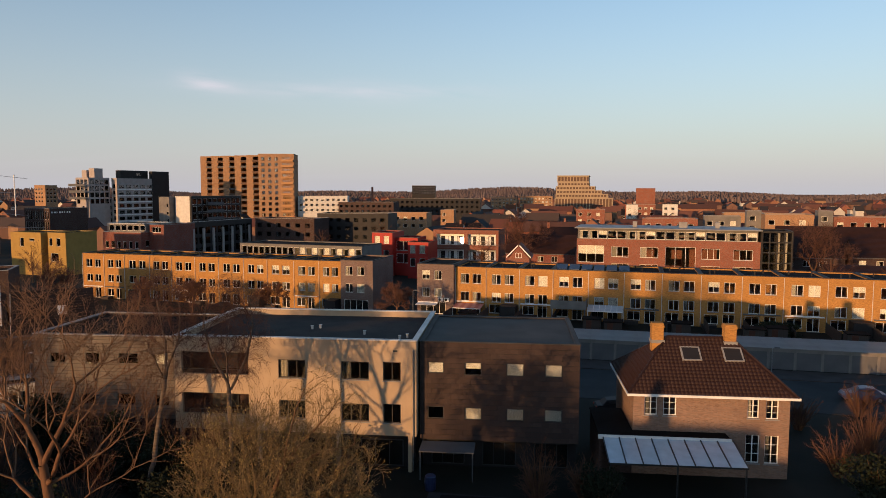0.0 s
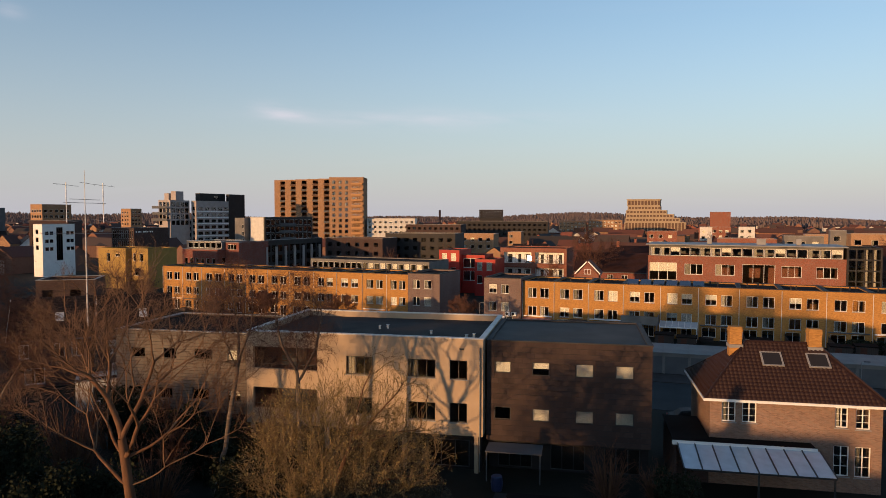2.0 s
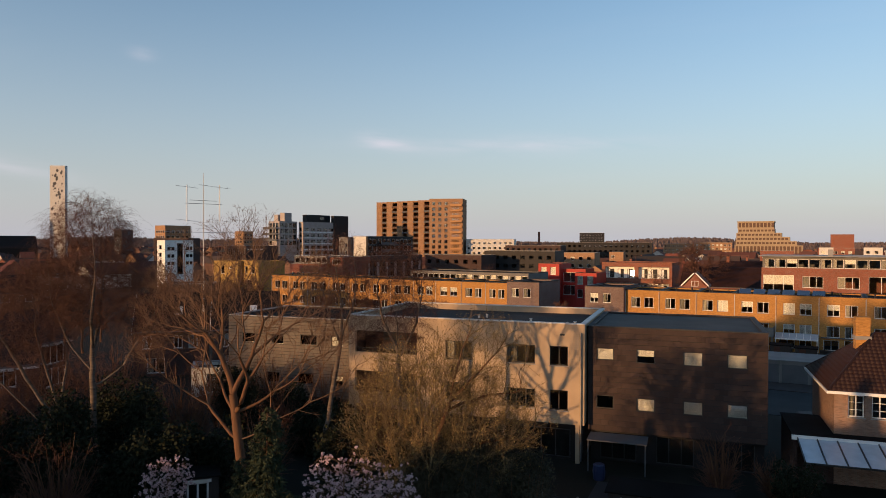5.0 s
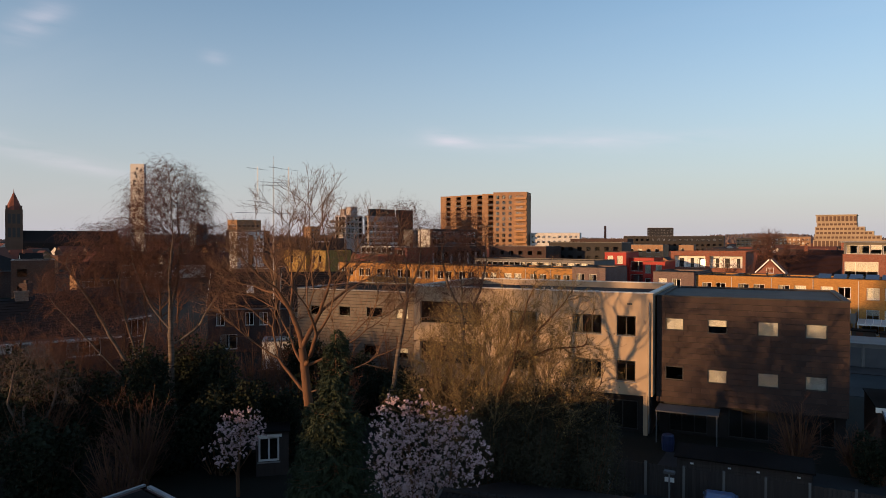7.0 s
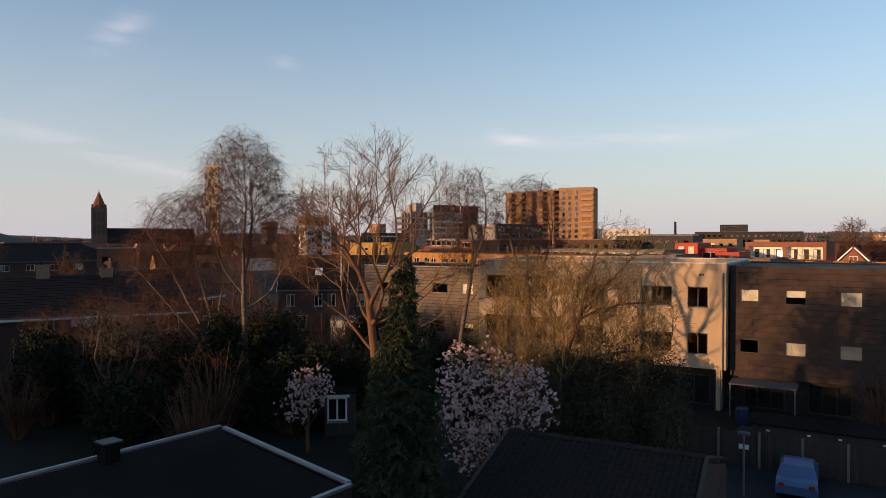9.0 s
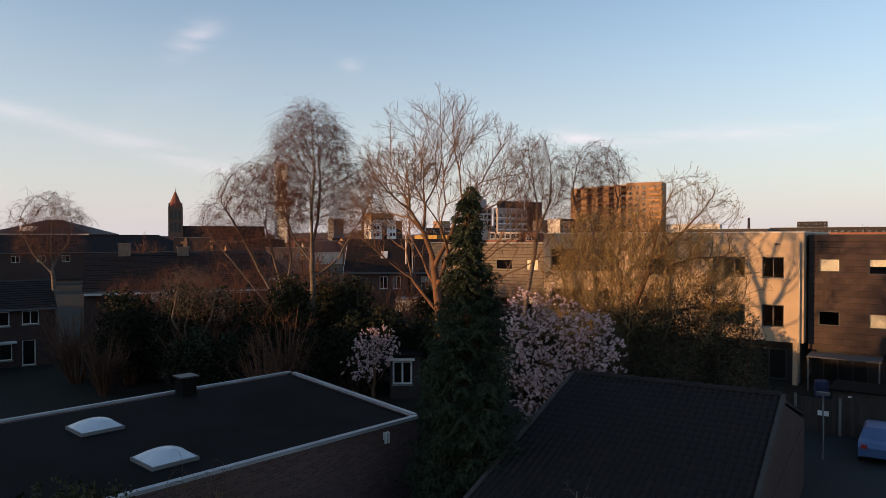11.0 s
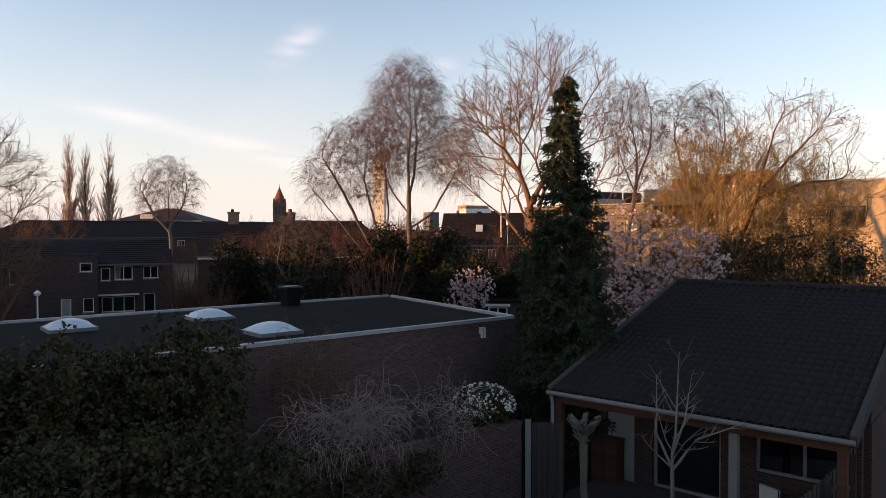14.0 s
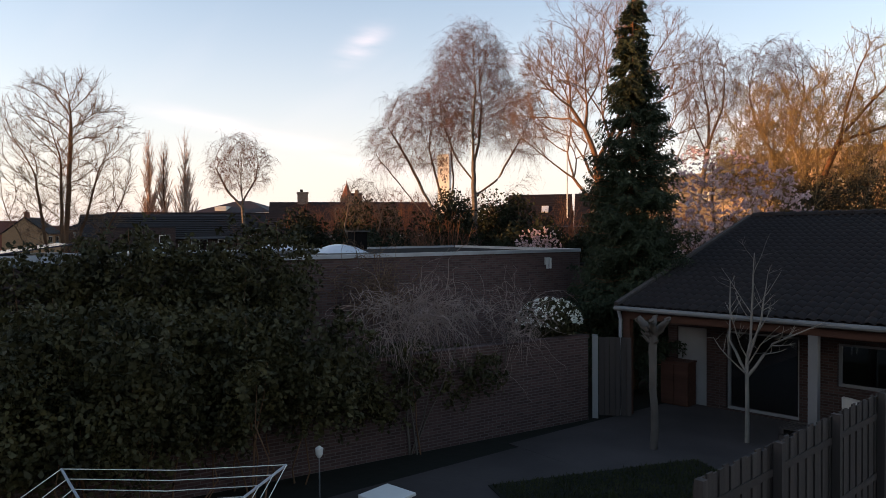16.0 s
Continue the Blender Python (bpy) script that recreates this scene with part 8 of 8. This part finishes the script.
# pollarded tree and young tree in the yard
tree("pollard_tree", "pollarded tree with a knobbed pale head", (-8.75, 11.7, 0), [[(0, 0, 0, 0.085), (0.02, 0, 1.3, 0.075), (0, 0, 2.45, 0.09)]] + [[(0, 0, 2.4, 0.08), (0.2 * math.cos(q), 0.2 * math.sin(q), 2.62, 0.07), (0.36 * math.cos(q), 0.36 * math.sin(q), 2.75, 0.05)] for q in (0, 1.05, 2.1, 3.15, 4.2, 5.25)],
     [(10, 0.2, 60, 0.15, 0.1, 0.9, 4, 0.01)], M["greybark"], M["greybark"], 331, 1)
tree("young_tree", "slender young bare tree with pale bark", (-7.75, 13.6, 0),
     [[(0, 0, 0, 0.05), (0, 0, 1.5, 0.04), (0.08, 0, 2.6, 0.025), (0.15, 0, 4.1, 0.008)], [(0, 0, 1.45, 0.035), (0.5, 0.1, 2.2, 0.025), (1.5, 0.2, 2.75, 0.008)], [(0, 0, 1.5, 0.035), (-0.4, 0, 2.2, 0.025), (-0.45, 0.1, 3.5, 0.006)], [(0, 0, 1.8, 0.03), (0.4, -0.2, 2.7, 0.02), (0.6, -0.3, 3.7, 0.006)]],
     [(8, 0.32, 42, 0.08, 0.08, 0.3, 5, 0.006), (4, 0.45, 45, 0.1, 0.05, 0.2, 4, 0.004)], M["palebark"], M["palebark"], 332, 1)

# rotary clothes dryer
dry = thing("rotary_dryer", "rotary clothes dryer with slack white lines", "clothes dryer", pose(-7.06, 1.09, 0.0, 0, 0, 9.6))
bm = bmesh.new()
tube(bm, [(0, 0, 0), (0, 0, 1.55)], [0.025, 0.025], 8)
part("pole", bm, M["metal"], dry)
for k in range(4):
    q = k * math.pi / 2
    bm = bmesh.new()
    tube(bm, [(0, 0, 1.2), (1.8 * math.cos(q), 1.8 * math.sin(q), 1.92)], [0.02, 0.016], 6)
    part("arm", bm, M["zinc"], dry)
for k in range(8):
    r = 0.54 + 0.18 * k
    z = 1.2 + 0.72 * r / 1.8
    bm = bmesh.new()
    for q in range(4):
        a, b = q * math.pi / 2, (q + 1) * math.pi / 2
        p0, p1 = Vector((r * math.cos(a), r * math.sin(a), z)), Vector((r * math.cos(b), r * math.sin(b), z))
        mid = (p0 + p1) / 2 - Vector((0, 0, 0.04))
        tube(bm, [p0, mid, p1], [0.005] * 3, 4, False)
    part("line", bm, M["bloom"], dry)

# summer house window beside the small magnolia
sh = thing("garden_house", "small dark garden house with a white-framed window", "garden house", pose(-29.36, 30.2, 0, 0, 0, 42))
bm = bmesh.new()
pierced(bm, pose(0, 0, 0), 1.9, 0, 2.6, [(0.15, 1.35, 0.85, 2.3)], 0.12)
part("wall", bm, M["wood"], sh)
part("side_wall", boxes((0, 0.12, 0.12, 1.8, 0, 2.6), (1.78, 1.9, 0.12, 1.8, 0, 2.6), (0.12, 1.78, 1.68, 1.8, 0, 2.6)), M["wood"], sh)
part("roof", boxes((-0.1, 2.0, -0.2, 1.95, 2.61, 2.69)), M["bitumen"], sh)
part("lintel", boxes((-0.05, 1.5, -0.08, -0.004, 2.32, 2.48)), M["white"], sh)
window(sh, pose(0.15, 0, 0.85), 1.2, 1.45, "white", "", 1, t=0.11)

# ---------------------------------------------------------------- yard behind the slate house
shed = thing("board_shed", "long low wooden shed with a dark felt roof", "shed", pose(-7.0, 39.35, 0, 0, 0, 3))
for k in range(2):
    for j in range(6):
        part("board", boxes((0.02 + 3.3 * k, 3.28 + 3.3 * k, -0.02 - 0.004 * (j % 2), 0.02, 0.9 + 0.2 * j, 1.09 + 0.2 * j)), M["wood"], shed)
    for u in (0.7, 2.6):
        part("wall_lamp", boxes((u + 3.3 * k, u + 0.16 + 3.3 * k, -0.08, -0.03, 1.82, 1.9)), M["white"], shed)
part("body", boxes((0, 6.6, 0.03, 2.4, 0, 2.1)), M["wood"], shed)
bm = boxes((-0.15, 6.75, -0.2, 2.6, 2.12, 2.2))
part("roof", bm, M["bitumen"], shed)
yard = thing("fence", "dark board fence with concrete posts", "fence", pose(-12.5, 38.3, 0, 0, 0, 3))
bd2 = mesh_of("board", boxes((0.005, 0.19, -0.012, 0.012, 0.02, 1.75)), M["wood"])
for k in range(100):
    part("board", bd2, None, yard, m=pose(0.2 * k, 0, 0.015 * ((k * 5) % 3)))
for k in range(11):
    part("post", boxes((2 * k - 0.06, 2 * k + 0.06, -0.15, -0.02, 0, 1.9)), M["concrete"], yard)
for u in (5.0, 13.0):
    part("number_plate", boxes((u, u + 0.5, -0.04, -0.014, 0.9, 1.15)), M["white"], yard, "small white sign board")


def car(at, ang, paint, label):
    c = thing("car", label, "car", pose(*at, 0, 0, 0, ang))
    prof = [(-2.05, 0.35), (-2.1, 0.75), (-1.95, 0.95), (-1.5, 1.0), (-1.05, 1.42), (-0.2, 1.5), (0.5, 1.42), (1.1, 1.0), (1.9, 0.85), (2.1, 0.6), (2.05, 0.35)]
    bm = bmesh.new()
    rows = []
    for y, k in ((-0.85, 0), (-0.72, 1), (0.72, 1), (0.85, 0)):
        rows.append([bm.verts.new((x, y * (0.82 if z > 1.05 else 1.0), z if k else min(z, 1.38) - 0.03)) for x, z in prof])
    for a, b in zip(rows, rows[1:]):
        for i in range(len(prof) - 1):
            bm.faces.new((a[i], a[i + 1], b[i + 1], b[i]))
    bm.faces.new(rows[0][::-1])
    bm.faces.new(rows[-1])
    part("body", bm, paint, c)
    part("rear_window", boxes((-0.01, 0.01, -0.55, 0.55, 0.05, 0.42)), M["black"], c, m=pose(-1.42, 0, 1.06, 0, 48, 0))
    part("windscreen", boxes((-0.01, 0.01, -0.6, 0.6, 0.05, 0.6)), M["black"], c, m=pose(1.08, 0, 1.02, 0, -56, 0))
    for s in (-1, 1):
        part("side_window", boxes((-0.9, 0.6, 0, 0.02, 1.04, 1.34)), M["black"], c, m=pose(0, s * 0.735 - 0.01, 0))
        part("tail_light", boxes((-2.1, -2.04, s * 0.62 - 0.12, s * 0.62 + 0.12, 0.7, 0.86)), M["redpaint"], c)
        for x in (-1.3, 1.3):
            bm = bmesh.new()
            tube(bm, [(x, s * 0.68, 0.32), (x, s * 0.87, 0.32)], [0.32, 0.32], 14)
            w = part("wheel", bm, M["black"], c)
            bm = bmesh.new()
            tube(bm, [(x, s * 0.871, 0.32), (x, s * 0.885, 0.32)], [0.19, 0.17], 10)
            part("rim", bm, M["metal"], w)
    return c


car((-4.45, 36.45), 95, M["bluepaint"], "pale blue hatchback parked by the fence")
car((1.9, 36.3), 92, M["silver"], "silver car parked by the fence")
car((5.6, 67.5), 8, M["charcoal"], "dark car parked in the street")
car((38.0, 74.5), 175, M["charcoal"], "dark car parked by the road")
car((31.0, 76.0), 178, M["bluedark"], "dark blue car parked by the road")
lp = thing("lamp_post", "slim grey yard lamp post", "lamp post", pose(-6.4, 33.9, 0))
bm = bmesh.new()
tube(bm, [(0, 0, 0), (0, 0, 2.9)], [0.05, 0.04], 8)
part("pole", bm, M["metal"], lp)
part("lantern", boxes((-0.25, 0.25, -0.15, 0.15, 2.9, 3.02)), M["grey"], lp)
for x, y, h in ((22.5, 77.5, 4.8), (-22.5, 104, 6)):
    lp2 = thing("street_lamp", "slim grey street lamp", "street lamp", pose(x, y, 0))
    bm = bmesh.new()
    tube(bm, [(0, 0, 0), (0, 0, h), (0.3, 0, h + 0.1)], [0.06, 0.045, 0.04], 8)
    part("pole", bm, M["metal"], lp2)
    part("lantern", boxes((0.2, 0.75, -0.1, 0.1, h + 0.05, h + 0.16)), M["grey"], lp2)

# radio mast with cross antennas behind the brown house
mast = thing("radio_mast", "slender radio mast with stacked cross antennas", "mast", pose(-61, 66.2, 0, 0, 0, 40))
bm = bmesh.new()
tube(bm, [(0, 0, 0), (0, 0, 17), (0, 0, 24.6)], [0.1, 0.07, 0.02], 6)
part("pole", bm, M["offwhite"], mast)
for x in (-1.9, 1.9):
    bm = bmesh.new()
    tube(bm, [(x, 0, 18.6), (x, 0, 23.2)], [0.05, 0.05], 6)
    part("side_tube", bm, M["white"], mast)
for z, L in ((17.4, 4.6), (20.9, 2.2), (21.3, 1.6), (23.2, 0.5)):
    bm = bmesh.new()
    tube(bm, [(-L, 0, z), (L, 0, z - 0.1)], [0.03, 0.03], 5)
    part("boom", bm, M["metal"], mast)
for x in (-1.9, 1.9):
    for z in (18.8, 22.9):
        bm = bmesh.new()
        tube(bm, [(x - 1.3, 0, z + 0.15), (x + 1.3, 0, z - 0.15)], [0.02, 0.02], 5)
        for q in (-0.9, -0.3, 0.3, 0.9):
            tube(bm, [(x + q, -0.8, z), (x + q, 0.8, z)], [0.012, 0.012], 4)
        part("antenna", bm, M["metal"], mast)

lp3 = thing("garden_lamp", "white garden lamp post before the dark terrace", "lamp post", pose(-44.5, 9.2, 0))
bm = bmesh.new()
tube(bm, [(0, 0, 0), (0, 0, 3.3)], [0.05, 0.04], 8)
part("pole", bm, M["white"], lp3)
bm = bmesh.new()
tube(bm, [(0, 0, 3.3), (0, 0, 3.45), (0, 0, 3.6)], [0.12, 0.2, 0.05], 10)
part("lantern", bm, M["white"], lp3)
bn = thing("blue_barrel", "blue plastic barrel under the canopy", "barrel", pose(-9.0, 47.4, 0))
bm = bmesh.new()
tube(bm, [(0, 0, 0), (0, 0, 0.1), (0, 0, 0.55), (0, 0, 1.0), (0, 0, 1.08)], [0.36, 0.4, 0.44, 0.4, 0.34], 14)
part("drum", bm, M["bluedark"], bn)

# lawn patch by the path, and a low cabinet on the veranda
lawn = solid("lawn", boxes((0, 2.6, 0, 4.4, -0.03, 0.045)), M["earth"], "mossy patch of garden grass", "lawn", pose(-9.3, 7.6, 0, 0, 0, -20), kind="structure")
rng = np.random.default_rng(91)
blade = np.stack([rng.uniform(0.05, 2.55, 9000), rng.uniform(0.05, 4.35, 9000), np.full(9000, 0.04)], 1)
gr = thing("grass", "short mossy garden grass", "grass", pose(-9.3, 7.6, 0, 0, 0, -20), kind="stuff")
tagged(part("blades", leaves("blades", blade, 0.05, M["moss"], rng, -2.5, 1.6, 0.14), None, gr), kind="stuff")
cab = thing("garden_cabinet", "low red-brown wooden cabinet by the door", "cabinet", pose(-11.0, 15.15, 0, 0, 0, 7))
part("body", boxes((0, 0.75, 0, 0.45, 0.04, 1.15)), M["brownwood"], cab)
part("top", boxes((-0.03, 0.78, -0.03, 0.46, 1.152, 1.19)), M["brownwood"], cab)
for u in (0.02, 0.385):
    part("door", boxes((u, u + 0.345, -0.025, -0.002, 0.08, 1.1)), M["brownwood"], cab)

gl = thing("garden_light", "small pale garden light on a thin stake", "garden light", pose(-10.35, 4.8, 0))
bm = bmesh.new()
tube(bm, [(0, 0, 0), (0, 0, 0.85)], [0.012, 0.012], 6)
part("stake", bm, M["metal"], gl)
bm = bmesh.new()
tube(bm, [(0, 0, 0.85), (0, 0, 0.9), (0, 0, 1.0), (0, 0, 1.04)], [0.03, 0.06, 0.07, 0.02], 10)
part("lantern", bm, M["offwhite"], gl)
gt = thing("garden_table", "pale square garden table beside the path", "table", pose(-8.5, 4.95, 0, 0, 0, 12))
part("tabletop", boxes((-0.3, 0.3, -0.3, 0.3, 0.71, 0.75)), M["offwhite"], gt)
for x, y in ((-0.26, -0.26), (0.22, -0.26), (-0.26, 0.22), (0.22, 0.22)):
    part("leg", boxes((x, x + 0.04, y, y + 0.04, 0, 0.709)), M["offwhite"], gt)

# pallets and a cloth-covered garden chair on the yard
pal = thing("pallet_stack", "stack of weathered wooden pallets used as a table", "pallets", pose(-7.25, 13.95, 0, 0, 0, 8))
for k in range(3):
    for j in range(6):
        part("slat", boxes((0.0, 1.1, 0.135 * j, 0.135 * j + 0.1, 0.105 + 0.14 * k, 0.128 + 0.14 * k)), M["wood"], pal)
    for x in (0.0, 0.5, 1.0):
        part("bearer", boxes((x, x + 0.1, 0.0, 0.775, 0.0 + 0.14 * k, 0.104 + 0.14 * k)), M["wood"], pal)
chair = thing("garden_chair", "garden chair with a white cloth over it", "chair", pose(-6.85, 15.35, 0, 0, 0, -20))
for x, y in ((0, 0), (0.42, 0), (0, 0.42), (0.42, 0.42)):
    bm = bmesh.new()
    tube(bm, [(x, y, 0), (x, y, 0.44)], [0.016, 0.016], 6)
    part("leg", bm, M["black"], chair)
part("seat", boxes((-0.02, 0.46, -0.02, 0.46, 0.442, 0.47)), M["wood"], chair)
part("backrest", boxes((-0.02, 0.46, 0.43, 0.46, 0.5, 0.86)), M["wood"], chair)
bm = bmesh.new()
tube(bm, [(0.02, 0.44, 0.47), (0.02, 0.44, 0.86)], [0.015, 0.015], 6)
part("back_post", bm, M["black"], chair)
bm = bmesh.new()
cols = []
for i in range(9):
    x = -0.04 + 0.065 * i
    cols.append([bm.verts.new((x, 0.41 + 0.02 * math.sin(i * 1.7), 0.52)), bm.verts.new((x, 0.405, 0.875)), bm.verts.new((x, 0.485, 0.88)), bm.verts.new((x, 0.49 + 0.025 * math.sin(i * 1.3), 0.45 + 0.03 * math.sin(i)))])
for a, b in zip(cols, cols[1:]):
    for k in range(3):
        bm.faces.new((a[k], b[k], b[k + 1], a[k + 1]))
part("cloth", bm, M["offwhite"], chair, "draped white cloth")
# shingles of the two clad houses
clad(slate, 12.1, 2.4, 9.98, D_W, "shingle", 0.6, 0.4)
clad(brown, 13.9, 2.4, 9.33, L_W, "shingle_brown", 0.6, 0.3, limit=120)

# unseen houses added behind the garden; their ridges keep the low sun off it
for k in range(13):
    x = -142 + 16 * k
    h = thing("terraced_house", "unseen plain brick house added to block the low sun", "house", pose(x, -34, 0))
    bm = bmesh.new()
    rz = 13.2 if -48 < x < -30 else 10.8
    v = [bm.verts.new(p) for p in ((0, 0, 0), (15.9, 0, 0), (15.9, 9, 0), (0, 9, 0), (0, 0, 5.6), (15.9, 0, 5.6), (15.9, 9, 5.6), (0, 9, 5.6), (0, 4.5, rz), (15.9, 4.5, rz))]
    for f in ((0, 1, 5, 4), (2, 3, 7, 6), (0, 4, 8, 7, 3), (1, 2, 6, 9, 5), (4, 5, 9, 8), (6, 7, 8, 9)):
        bm.faces.new([v[i] for i in f])
    part("body", bm, M["mauve"], h)
